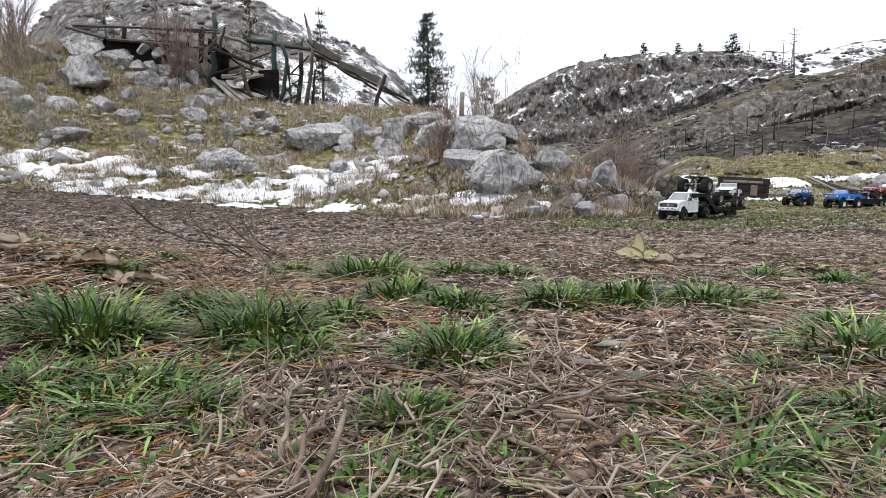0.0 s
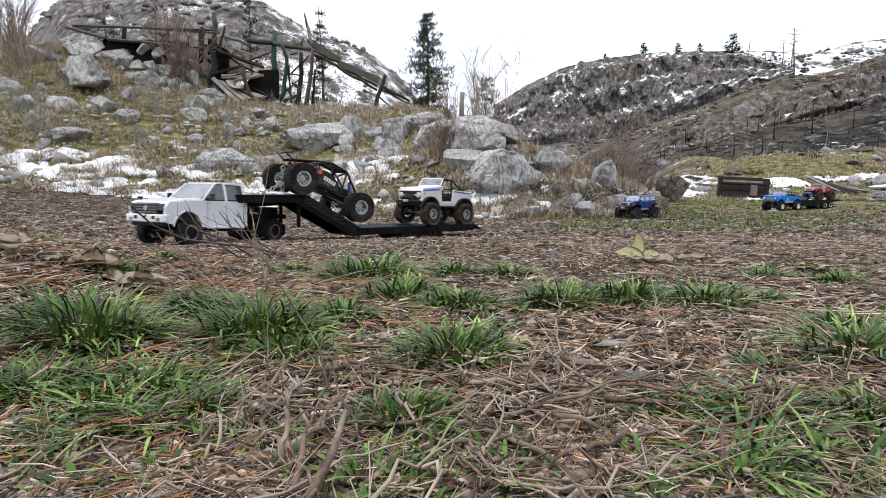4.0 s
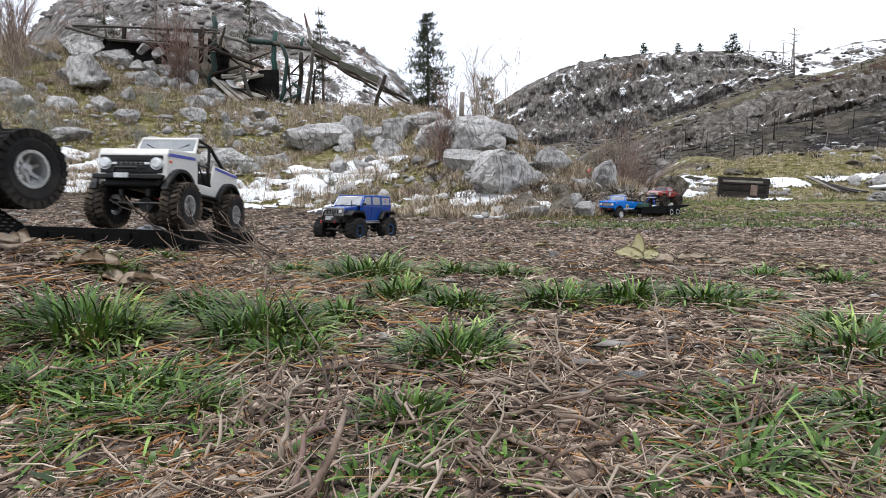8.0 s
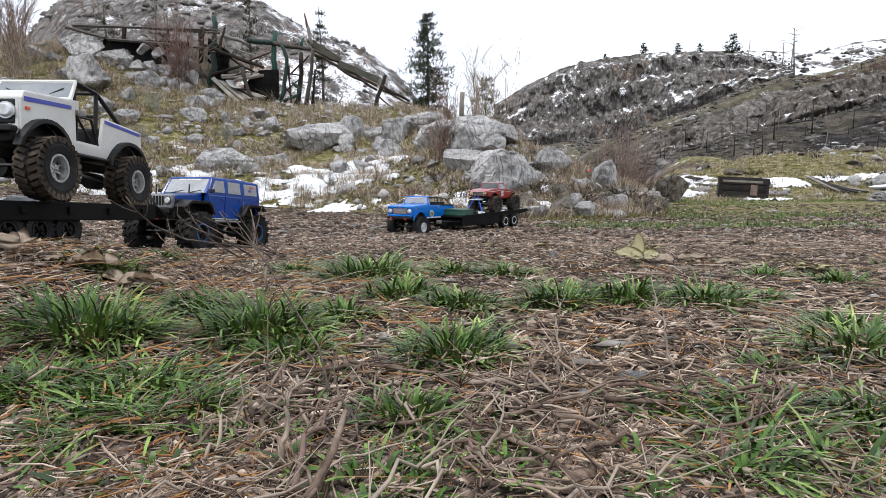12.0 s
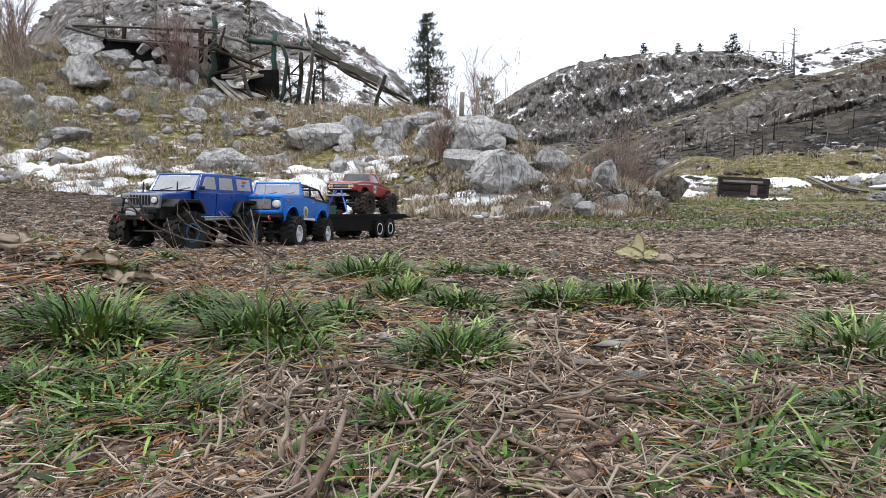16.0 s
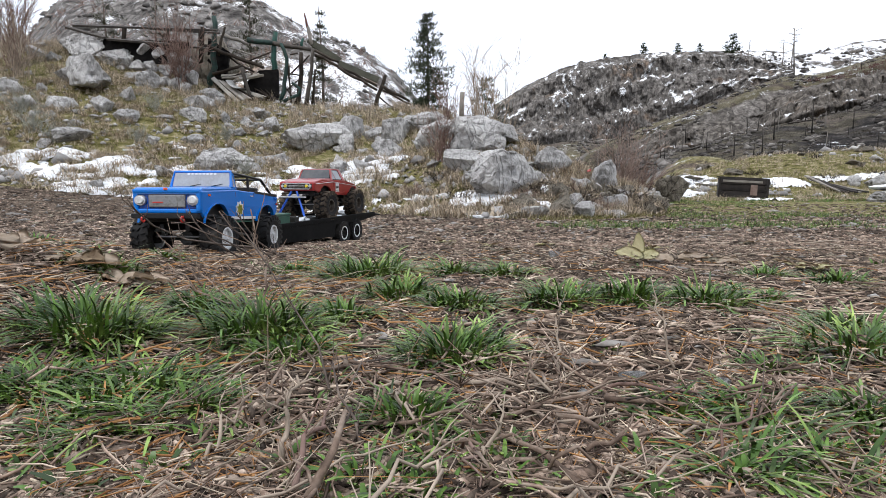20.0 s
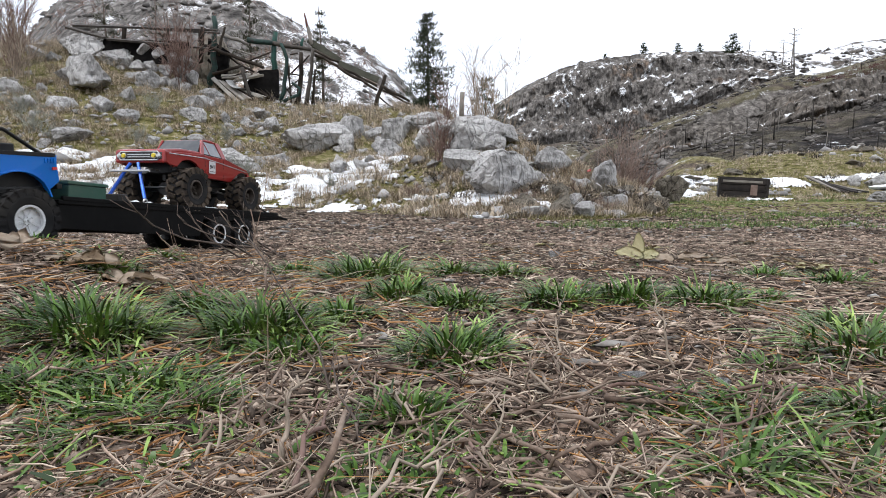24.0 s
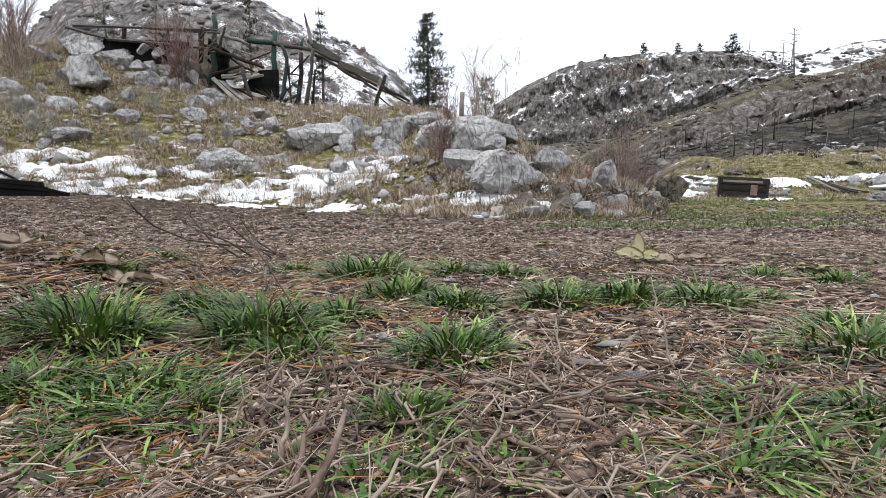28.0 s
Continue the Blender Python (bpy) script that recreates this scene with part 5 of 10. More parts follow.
for k, (b, base, top, w) in enumerate(((0.277, 0.190, 0.215, 2.6), (0.342, 0.202, 0.233, 2.6), (0.400, 0.208, 0.233, 3.0), (0.438, 0.210, 0.233, 2.8), (0.494, 0.206, 0.250, 4.6), (0.10, 0.10, 0.122, 3.0))):
    tree_at(b, base, top, 162, w, 70 + k, "dark pine standing on the far ridge", full=1.0, rows=12, thick=1.8, fat=3.0, tufts=0.6)
# bare saplings
for k, (b, base, top, y) in enumerate(((0.054, 0.09, 0.212, 13.5), (0.106, 0.08, 0.238, 13.0), (0.062, 0.09, 0.20, 14.0), (0.088, 0.09, 0.19, 13.2))):
    x, y, zt = sight(b, top, y)
    shrub("bare_sapling", x, y, zt - height(x, y), 0.8, 3, TWIG_PALE, "slender bare pale sapling with dry seed heads", 80 + k, 4, 0.021)


def snag(x, y, z, hgt, seed, material, label, twigs=8, lean=0.03):
    gg = rng(seed)
    hgt = float(hgt)
    t = thing("dead_tree", label, "dead tree", pose(x, y, z), "burnt trees")
    tip = Vector((gg.normal(0, lean) * hgt, 0, hgt))
    part("trunk", bm_rod([(0, 0, -0.6), tip * 0.5 + Vector((gg.normal(0, 0.01) * hgt, 0, 0)), tip], 0.016 * hgt + 0.035, 7, None, 0.35), material, t, "", None, True)
    for k in range(twigs):
        f = gg.uniform(0.35, 1.0)
        th = gg.uniform(0, 2 * math.pi)
        p = tip * f
        e = p + Vector((math.cos(th), math.sin(th), gg.uniform(-0.2, 0.5))) * (hgt * gg.uniform(0.06, 0.2))
        part("limb", bm_rod([p, (p + e) / 2 + Vector((0, 0, 0.01 * hgt)), e], 0.006 * hgt, 4, None, 0.4), material, t)


for k, (b, base, top) in enumerate(((0.520, 0.200, 0.236), (0.580, 0.176, 0.238), (0.604, 0.198, 0.257), (0.596, 0.2, 0.247), (0.695, 0.198, 0.231), (0.55, 0.2, 0.222))):
    x, y, zt = sight(b, top, 160)
    zb = min(0.37 + base * 160, height(x, y) + 1)
    snag(x, y, zb, zt - zb, 90 + k, SNAG, "bleached dead tree standing on the snowy ridge", 16)
gg = rng(99)
SPUR_TREES = [(0.631, 0.079, 0.131), (0.566, 0.068, 0.118), (0.546, 0.036, 0.085), (0.497, 0.040, 0.075), (0.578, 0.036, 0.064), (0.744, 0.030, 0.082), (0.318, 0.04, 0.075), (0.415, 0.06, 0.10), (0.45, 0.05, 0.08), (0.53, 0.03, 0.06), (0.66, 0.045, 0.07), (0.70, 0.09, 0.12)]
for k, (b, base, top) in enumerate(SPUR_TREES):
    ys = np.geomspace(30, 150, 500)
    hit_y = ys[np.argmax(land(b * ys, ys) >= sight(b, base, 1)[2] * ys - 0.37 * (ys - 1))]
    x, y, zt = sight(b, top, hit_y)
    snag(x, y, height(x, y), zt - height(x, y), 120 + k, CHAR, "charred bare trunk standing on the burnt slope", 5, 0.015)
for k in range(52):
    b, y = gg.uniform(0.24, 0.76), gg.uniform(45, 105)
    x = b * y
    snag(x, y, height(x, y), gg.uniform(0.7, 2.2), 200 + k, CHAR if k % 3 else SNAG, "thin charred trunk on the burnt slope", 0, 0.05)
for k in range(5):
    b, y = gg.uniform(0.4, 0.76), gg.uniform(40, 75)
    x, th = b * y, gg.uniform(-0.4, 0.4)
    e = (x + 3.0 * math.cos(th), y + 3.0 * math.sin(th))
    l_ = pole([(x, y, height(x, y) + 0.12), (*e, height(*e) + 0.12)], 0.09, "burnt_log", None, CHAR, 0.6, 0.03, k)
    tagged(l_, "charred fallen log on the burnt slope", "log", "burnt logs")
# rock faces: the columnar cliff below the ridge and the broken band across the spur
def rock_face(name, bearings, y_of, low_of, high_of, depth, rows, label, seed, col=1.0, snowy=0.0, steps=3, sooty=0.3):
    """A wall of jointed rock, stepped back at snowy ledges, its columns pushed in and out."""
    A, S = np.meshgrid(bearings, np.linspace(0, 1, rows), indexing="ij")
    low, high = low_of(A), high_of(A)
    wav = 0.22 * fbm(A * 26 + seed, S * 2.0, 4) + 0.10 * fbm(A * 110 + seed, S * 3, 3)
    u = np.clip(S + wav, 0, 1) * steps
    stair = (np.floor(u) + smooth(0.62, 1.0, u - np.floor(u))) / steps
    def block(wide, tall, shift):
        """A random push for every joint-bounded block of that size."""
        u = A * y_of(A) / wide + 0.8 * fbm(A * 60 + shift, S * 3, 3)
        v = (low + (high - low) * S) / tall + 2.0 * fbm(A * 40 + shift, S * 2, 3) + 0.37 * np.floor(u)
        return LATTICE[np.floor(u).astype(int) % 256, (np.floor(v).astype(int) + shift) % 256]
    cols = 1.8 * block(5.0, 7.0, 3) + 1.1 * block(1.7, 3.2, 11) + 0.5 * block(0.7, 1.1, 23) + fbm(A * 18, S * 1.2 + seed, 3) * 4.0
    Y = y_of(A) + depth * (0.35 * S + 0.65 * stair) - col * cols * np.minimum(1, 6 * np.minimum(S + 0.02, 1.02 - S))
    Z = low + (high - low) * S + 0.5 * col * fbm(A * 140, S * 14, 3) * np.minimum(1, 8 * S)
    na, ns = A.shape
    co = np.stack([A * Y, Y, Z], -1).reshape(-1, 3)
    i, j = np.meshgrid(np.arange(na - 1), np.arange(ns - 1), indexing="ij")
    quads = np.stack([i * ns + j, (i + 1) * ns + j, (i + 1) * ns + j + 1, i * ns + j + 1], -1).reshape(-1, 4)
    me = array_mesh(name, co, quads, GROUND)
    flat = np.gradient(Y, axis=1) / np.maximum(np.gradient(Z, axis=1), 0.02)
    patch = fbm(A * 40 + 3, S * 4, 4, 0.6)
    snow = smooth(0.9, 2.2, flat) * 0.42 + 1.5 * patch + 1.2 * fbm(A * 170, S * 16, 3) + snowy + 0.06
    rock = np.full(A.shape, 1.3) - smooth(0.90, 1.0, S) * 0.8
    zone = me.color_attributes.new("zone", "FLOAT_COLOR", "POINT")
    zone.data.foreach_set("color", np.stack([np.full(A.shape, 0.9), rock, snow, np.zeros(A.shape)], -1).astype(np.float32).ravel())
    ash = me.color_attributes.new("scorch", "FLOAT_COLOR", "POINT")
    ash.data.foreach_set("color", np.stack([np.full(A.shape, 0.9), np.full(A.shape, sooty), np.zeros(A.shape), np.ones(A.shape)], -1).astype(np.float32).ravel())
    return tagged(new(name, me), label, "cliff", kind="structure")


CLIFF_A = (0.085, 0.14, 0.20, 0.26, 0.33, 0.40, 0.45, 0.50, 0.54, 0.58)
CLIFF_LOW = (0.062, 0.058, 0.062, 0.068, 0.095, 0.120, 0.138, 0.155, 0.166, 0.178)
CLIFF_HIGH = (0.122, 0.155, 0.183, 0.196, 0.205, 0.208, 0.207, 0.203, 0.190, 0.181)
rock_face("cliff", np.linspace(0.085, 0.58, 560), lambda a: 145 + 0 * a, lambda a: 0.37 + 145 * np.interp(a, CLIFF_A, CLIFF_LOW) - 1.5, lambda a: 0.37 + 158 * np.interp(a, CLIFF_A, CLIFF_HIGH), 13, 84, "dark columnar cliff with snow on its ledges", 3, 1.0, -0.12)
BAND_A = (0.30, 0.36, 0.43, 0.50, 0.57, 0.64, 0.70, 0.78, 0.9)
BAND_LOW = (0.030, 0.048, 0.064, 0.082, 0.098, 0.113, 0.125, 0.140, 0.155)
BAND_HIGH = (0.046, 0.080, 0.104, 0.122, 0.140, 0.153, 0.164, 0.182, 0.20)
rock_face("spur_outcrop", np.linspace(0.30, 0.90, 380), lambda a: 83 + 4 * np.sin(a * 17), lambda a: 0.37 + 84 * np.interp(a, BAND_A, BAND_LOW) - 1.2, lambda a: 0.37 + 92 * np.interp(a, BAND_A, BAND_HIGH), 9, 40, "broken dark outcrop across the burnt hillside", 8, 0.8, -0.50, 3, 0.95)


def spur_spots(q, n):
    a, y = q.uniform(0.26, 0.82, n), q.uniform(34, 112, n)
    keep = fbm(a * 30, y * 0.12, 3) > 0.0
    return (a * y)[keep], y[keep]


def knob_spots(q, n):
    a, y = q.uniform(-0.80, 0.02, n), q.uniform(24, 58, n)
    keep = fbm(a * 24, y * 0.2, 3) > 0.02
    return (a * y)[keep], y[keep]


def ridge_spots(q, n):
    a, y = q.uniform(0.08, 0.78, n), q.uniform(120, 182, n)
    keep = fbm(a * 40, y * 0.1, 3) > 0.03
    return (a * y)[keep], y[keep]


CRAG = surface("grey_brown_crag", [(0.05, 0.044, 0.040), (0.12, 0.108, 0.098), (0.26, 0.24, 0.22)], 0.8, 0.9, bump=0.6, depth=0.1, island=0.9, spec=0.15)
KNOB_ROCK = surface("grey_knob_rock", [(0.10, 0.092, 0.085), (0.21, 0.195, 0.18), (0.36, 0.34, 0.32)], 0.8, 0.9, bump=0.6, depth=0.1, island=0.8, spec=0.15)
rubble("spur_rocks", 5200, spur_spots, 0.20, CRAG, "scattered dark rocks on the burnt hillside", 6)
rubble("knob_rocks", 2600, knob_spots, 0.20, KNOB_ROCK, "grey crags breaking through snow on the knob", 7)
rubble("ridge_rocks", 2600, ridge_spots, 0.45, CRAG, "dark rocks on the far ridge", 8)


def brush_patch(name, n, pick, size, material, label, seed):
    q = rng(seed)
    spots = np.array([pick(q) for _ in range(n)])
    root = np.repeat(np.column_stack([spots, land(spots[:, 0], spots[:, 1]) - 0.1]), 10, 0)
    k = len(root)
    root[:, :2] += q.normal(0, size * 0.6, (k, 2))
    tip = root + np.column_stack([q.normal(0, 0.45, (k, 2)), q.uniform(0.5, 1.1, k)]) * size
    return tagged(new(name, stick_mesh(name, root, tip, np.full(k, size * 0.035), material, 0.08, seed)), label, "brush", kind="stuff")


def brush_spot(q):
    a = q.uniform(0.60, 0.80)
    y = q.normal(93, 2.5)
    return a * y, y


def scrub_spot(q):
    a, y = q.uniform(0.22, 0.8), q.uniform(36, 108)
    return a * y, y


BRUSH_RED = surface("dull_red_brush", [(0.085, 0.040, 0.038), (0.12, 0.055, 0.05), (0.10, 0.065, 0.058)], 3, 0.9, bump=0, island=0.6, spec=0.1)
brush_patch("red_brush", 130, brush_spot, 0.6, BRUSH_RED, "dull red leafless brush across the burnt hillside", 401)
brush_patch("burnt_scrub", 1300, scrub_spot, 0.30, WOOD_DARK, "low blackened scrub dotted over the burnt hillside", 402)

def knob_brush_spot(q):
    a, y = q.uniform(-0.68, -0.02), q.uniform(24, 50)
    return a * y, y


brush_patch("knob_brush", 260, knob_brush_spot, 0.5, TWIG_RED, "bare brown brush among crags and snow", 403)
# ---- dry grass on the rise and thin turf on the flat ----
def slope_grass(name, n, per, pick, material, label, length, seed, width=0.006, lean=(0.2, 1.2)):
    gg3 = rng(seed)
    xs, ys = pick(gg3, n)
    root = np.repeat(np.stack([xs, ys, land(xs, ys) - 0.01], -1), per, 0)
    root[:, :2] += gg3.normal(0, 0.05, (len(root), 2))
    size = np.repeat(gg3.uniform(0.6, 1.3, n), per)
    k = len(root)
    me = blade_mesh(name, root, gg3.uniform(0, 6.28, k), length * size * gg3.uniform(0.6, 1.2, k), gg3.uniform(*lean, k), np.full(k, width), material, 2)
    return tagged(new(name, me), label, "grass", kind="stuff")


def on_rise(q, n):
    a = q.uniform(-0.8, 0.36, n)
    t = q.uniform(0.0, 1.03, n)
    keep = fbm(a * 22, t * 9, 4) > -0.13
    a, t = a[keep], t[keep]
    a, t = np.resize(a, n), np.resize(t, n)
    y = np.interp(a, RISE_A, RISE_FOOT) * (1 - t) + np.interp(a, RISE_A, RISE_TOP) * t
    return a * y, y


def on_crest(q, n):
    a = q.uniform(-0.8, -0.02, n)
    t = q.uniform(0.55, 1.02, n)
    y = np.interp(a, RISE_A, RISE_FOOT) * (1 - t) + np.interp(a, RISE_A, RISE_TOP) * t
    return a * y, y


def on_bank(q, n):
    x, y = q.uniform(3.6, 13, n), q.uniform(9.8, 16, n)
    return x, y


def on_flat(q, n):
    x, y = q.uniform(0.2, 8.5, n * 3), q.uniform(4.2, 11.5, n * 3)
    keep = (x - 0.25 * y > 0.0 + 1.4 * fbm(x * 0.8, y * 0.8, 3)) & (fbm(x * 0.7 + 3, y * 1.6, 4) > 0.0)
    return np.resize(x[keep], n), np.resize(y[keep], n)


slope_grass("slope_moss_grass", 4400, 16, on_rise, GRASS_MOSS, "matted olive and straw grass over the slope", 0.08, 1, 0.007, (0.6, 1.45))
slope_grass("slope_dry_grass", 3900, 34, on_rise, GRASS_DRY, "drooping straw tussocks scattered over the slope", 0.17, 2, 0.0065, (0.5, 1.5))
slope_grass("crest_dry_grass", 650, 18, on_crest, GRASS_DRY, "tall straw grass along the crest", 0.26, 3, 0.007)
slope_grass("bank_grass", 1700, 12, on_bank, GRASS_MOSS, "olive grass on the low far bank", 0.06, 4, 0.008, (0.5, 1.4))
slope_grass("bank_dry_grass", 1500, 12, on_bank, GRASS_DRY, "dry straw tufts on the low far bank", 0.12, 14, 0.007, (0.4, 1.4))


def bank_spots(q, n):
    x, y = q.uniform(4, 13, n), q.uniform(11, 16, n)
    keep = fbm(x * 0.9, y * 0.9, 3) > 0.03
    return x[keep], y[keep]


rubble("bank_rubble", 900, bank_spots, 0.05, RUBBLE, "pale stones scattered on the low far bank", 78)
for k, (x, y, w) in enumerate(((5.0, 12.4, 0.5), (5.6, 13.0, 0.7), (6.6, 12.2, 0.5), (8.2, 12.6, 0.6), (7.0, 13.4, 0.8), (9.4, 12.8, 0.6), (10.2, 13.6, 0.7), (5.2, 14.0, 0.6), (8.9, 14.2, 0.6))):
    shrub("dead_brush", x, y, 0.14, w, 26, WOOD_DARK, "low matted dead brush on the far bank", 160 + k, 3, 0.008)
def on_nose(q, n):
    a = q.uniform(0.02, 0.37, n * 2)
    y = np.interp(a, RISE_A, RISE_FOOT) + q.uniform(-0.2, 1.3, n * 2)
    keep = (a > 0.165) | (y > 7.3)
    return np.resize((a * y)[keep], n), np.resize(y[keep], n)


slope_grass("nose_grass", 1800, 16, on_nose, GRASS_MOSS, "mossy olive grass between the tumbled rocks", 0.06, 24, 0.006, (0.4, 1.4))
slope_grass("flat_turf", 4200, 10, on_flat, GRASS, "short green turf scattered over the flat", 0.042, 5, 0.006, (0.3, 1.3))
slope_grass("flat_dry_turf", 2000, 9, on_flat, GRASS_MOSS, "short yellowed turf scattered over the flat", 0.04, 6, 0.005, (0.3, 1.3))


# ---- the foreground: litter, grass and leaves on the near ground ----
def near_xy(q, n, y0, y1, power=1.0, spread=0.80):
    """Random places in front of the camera, as thick near it as far off."""
    y = y0 * (y1 / y0) ** (q.random(n) ** power)
    return q.uniform(-spread, spread, n) * y, y


def off_soil(x, y):
    """True outside the patch of bare dark soil."""
    return ((x - 0.24) / 0.30) ** 2 + ((y - 0.70) / 0.13) ** 2 > 1 + 1.5 * fbm(x * 8, y * 8, 3)


def litter(name, n, y0, y1, length, radius, material, label, seed, rise=0.25, bend=0.10, spread=0.80, bare=0.35, within=None):
    """Sticks strewn about, thinner over patches of bare soil."""
    q = rng(seed)
    x, y = near_xy(q, n, y0, y1, 1.0, spread)
    keep = (fbm(x * 5 + 2, y * 5, 3) > -0.02) | (q.random(n) < bare)
    if within is not None:
        keep &= within(x, y)
    x, y = x[keep], y[keep]
    k = len(x)
    th, el = q.uniform(0, 6.28, k), q.normal(0.0, rise, k)
    near = np.clip(y / 0.55, 0.55, 1)
    ln = length * q.lognormal(0, 0.45, k) * near
    d = np.stack([np.cos(th) * np.cos(el), np.sin(th) * np.cos(el), np.abs(np.sin(el))], -1) * ln[:, None]
    a = np.stack([x, y, land(x, y) + q.uniform(0.0, 0.5, k) * ln * 0.10], -1)
    b = a + d
    b[:, 2] = np.maximum(b[:, 2], land(b[:, 0], b[:, 1]) + 0.002)
    r = radius * np.minimum(q.lognormal(0, 0.35, k), 1.8) * near
    return tagged(new(name, stick_mesh(name, a, b, r, material, bend, seed)), label, "litter", kind="stuff")


litter("twig_litter", 6000, 0.29, 2.4, 0.024, 0.0010, TWIG, "tangle of fine dry brown twigs on the earth", 1, 0.12, 0.2, 0.80, 0.35, lambda x, y: off_soil(x, y) | (np.sin(x * 913 + y * 771) > 0.55))
litter("shred_litter", 9500, 0.28, 3.0, 0.015, 0.0012, CHIP, "fine grey-brown shreds of bark and dead stems", 21, 0.30, 0.12, 0.80, 0.7)
litter("pale_shred_litter", 3400, 0.28, 3.0, 0.015, 0.0012, LEAF_TAN, "fine pale shreds of dead stems", 22, 0.25, 0.15, 0.80, 0.6)
litter("coarse_twig_litter", 900, 0.29, 2.2, 0.055, 0.0015, TWIG, "coarse dry twigs strewn over the earth", 2, 0.10, 0.16)
litter("straw_litter", 1100, 0.29, 3.0, 0.042, 0.0009, GRASS_DRY, "flattened dry straw on the earth", 3, 0.08, 0.25, 0.80, 0.35, off_soil)
litter("pale_stem_litter", 600, 0.29, 3.2, 0.050, 0.0011, TWIG_PALE, "pale dead stems lying on the earth", 4, 0.08, 0.12, 0.80, 0.35, off_soil)
litter("rust_straw_litter", 900, 0.29, 1.8, 0.05, 0.0010, STRAW_ORANGE, "rust-coloured dead blades on the earth", 7, 0.08, 0.14)
litter("trail_twig_litter", 5000, 2.0, 8.0, 0.04, 0.0024, TWIG, "dry twigs and bark on the trail", 5, 0.06)
litter("trail_straw_litter", 1000, 2.0, 8.5, 0.06, 0.0018, TWIG_PALE, "pale straw on the trail", 6, 0.06)


litter("knoll_straw_litter", 1100, 0.35, 1.6, 0.028, 0.0011, GRASS_DRY, "pale matted straw on the grassy knoll", 8, 0.08, 0.25, 0.80, 0.6, lambda x, y: x < -0.12 + 0.1 * np.sin(y * 9))
litter("knoll_rust_litter", 1600, 0.35, 1.5, 0.045, 0.0012, STRAW_ORANGE, "rust and yellow dead blades on the grassy knoll", 9, 0.08, 0.25, 0.80, 0.6, lambda x, y: x < -0.08 + 0.1 * np.sin(y * 9))


def chips(name, n, y0, y1, size, material, label, seed, tall=0.4, spread=0.80, grow=0.1):
    """Flattish broken bits lying about: bark chips or pebbles."""
    q = rng(seed)
    x, y = near_xy(q, n, y0, y1, 1.0, spread)
    s = size * np.minimum(q.lognormal(0, 0.5, n), 2.2) * np.clip(y / grow, 0.15, 1.0)
    base = np.array([(1, 0, 0), (0.3, 0.9, 0), (-0.8, 0.6, 0), (-0.9, -0.5, 0), (0.2, -0.9, 0), (0.1, 0.05, 1.0), (0.0, 0.0, -0.5)])
    jit = q.normal(0, 0.18, (n, 7, 3)) + base
    jit[..., 2] *= tall
    long = q.lognormal(0.55, 0.4, n)[:, None]
    jit[..., 0] *= long
    jit[..., 1] /= np.sqrt(long)
    th = q.uniform(0, 6.28, n)
    c, sn = np.cos(th)[:, None], np.sin(th)[:, None]
    px, py = jit[..., 0] * c - jit[..., 1] * sn * 0.7, jit[..., 0] * sn + jit[..., 1] * c * 0.7
    co = np.stack([px, py, jit[..., 2]], -1) * s[:, None, None]
    co += np.stack([x, y, land(x, y) + s * tall * 0.15], -1)[:, None, :]
    tri = np.array([(0, 1, 5), (1, 2, 5), (2, 3, 5), (3, 4, 5), (4, 0, 5), (1, 0, 6), (2, 1, 6), (3, 2, 6), (4, 3, 6), (0, 4, 6)])
    f = (np.arange(n) * 7)[:, None, None] + tri[None]
    return tagged(new(name, array_mesh(name, co.reshape(-1, 3), f.reshape(-1, 3), material)), label, "litter", kind="stuff")


chips("bark_chips", 17000, 0.28, 3.2, 0.0044, CHIP, "brown bark chips and crumbs of earth", 11, 0.4)
chips("earth_crumbs", 9000, 0.30, 3.2, 0.0036, CHIP_DARK, "dark crumbs of damp earth among the chips", 17, 0.6)
chips("leaf_flecks", 4200, 0.29, 2.6, 0.0046, LEAF_DRY, "torn flecks of dry leaf in the litter", 16, 0.25)
chips("trail_chips", 9000, 1.9, 9.0, 0.013, CHIP_DARK, "dark clods and bark chips strewn on the trail", 12, 0.6, 0.80, 4.5)
chips("trail_bark_chips", 13000, 1.9, 9.0, 0.012, CHIP, "pale bark chips strewn on the trail", 18, 0.6, 0.80, 4.5)
chips("pebbles", 800, 0.6, 3.5, 0.004, PEBBLE, "small grey pebbles in the earth", 13, 0.7)
chips("trail_pebbles", 1100, 2.5, 10.0, 0.016, PEBBLE, "grey pebbles on the trail", 14, 0.6, 0.80, 5.0)
chips("trail_leaf_bits", 2600, 1.2, 9.0, 0.022, LEAF_GREY, "withered leaf scraps on the trail", 15, 0.18, 0.80, 5.0)


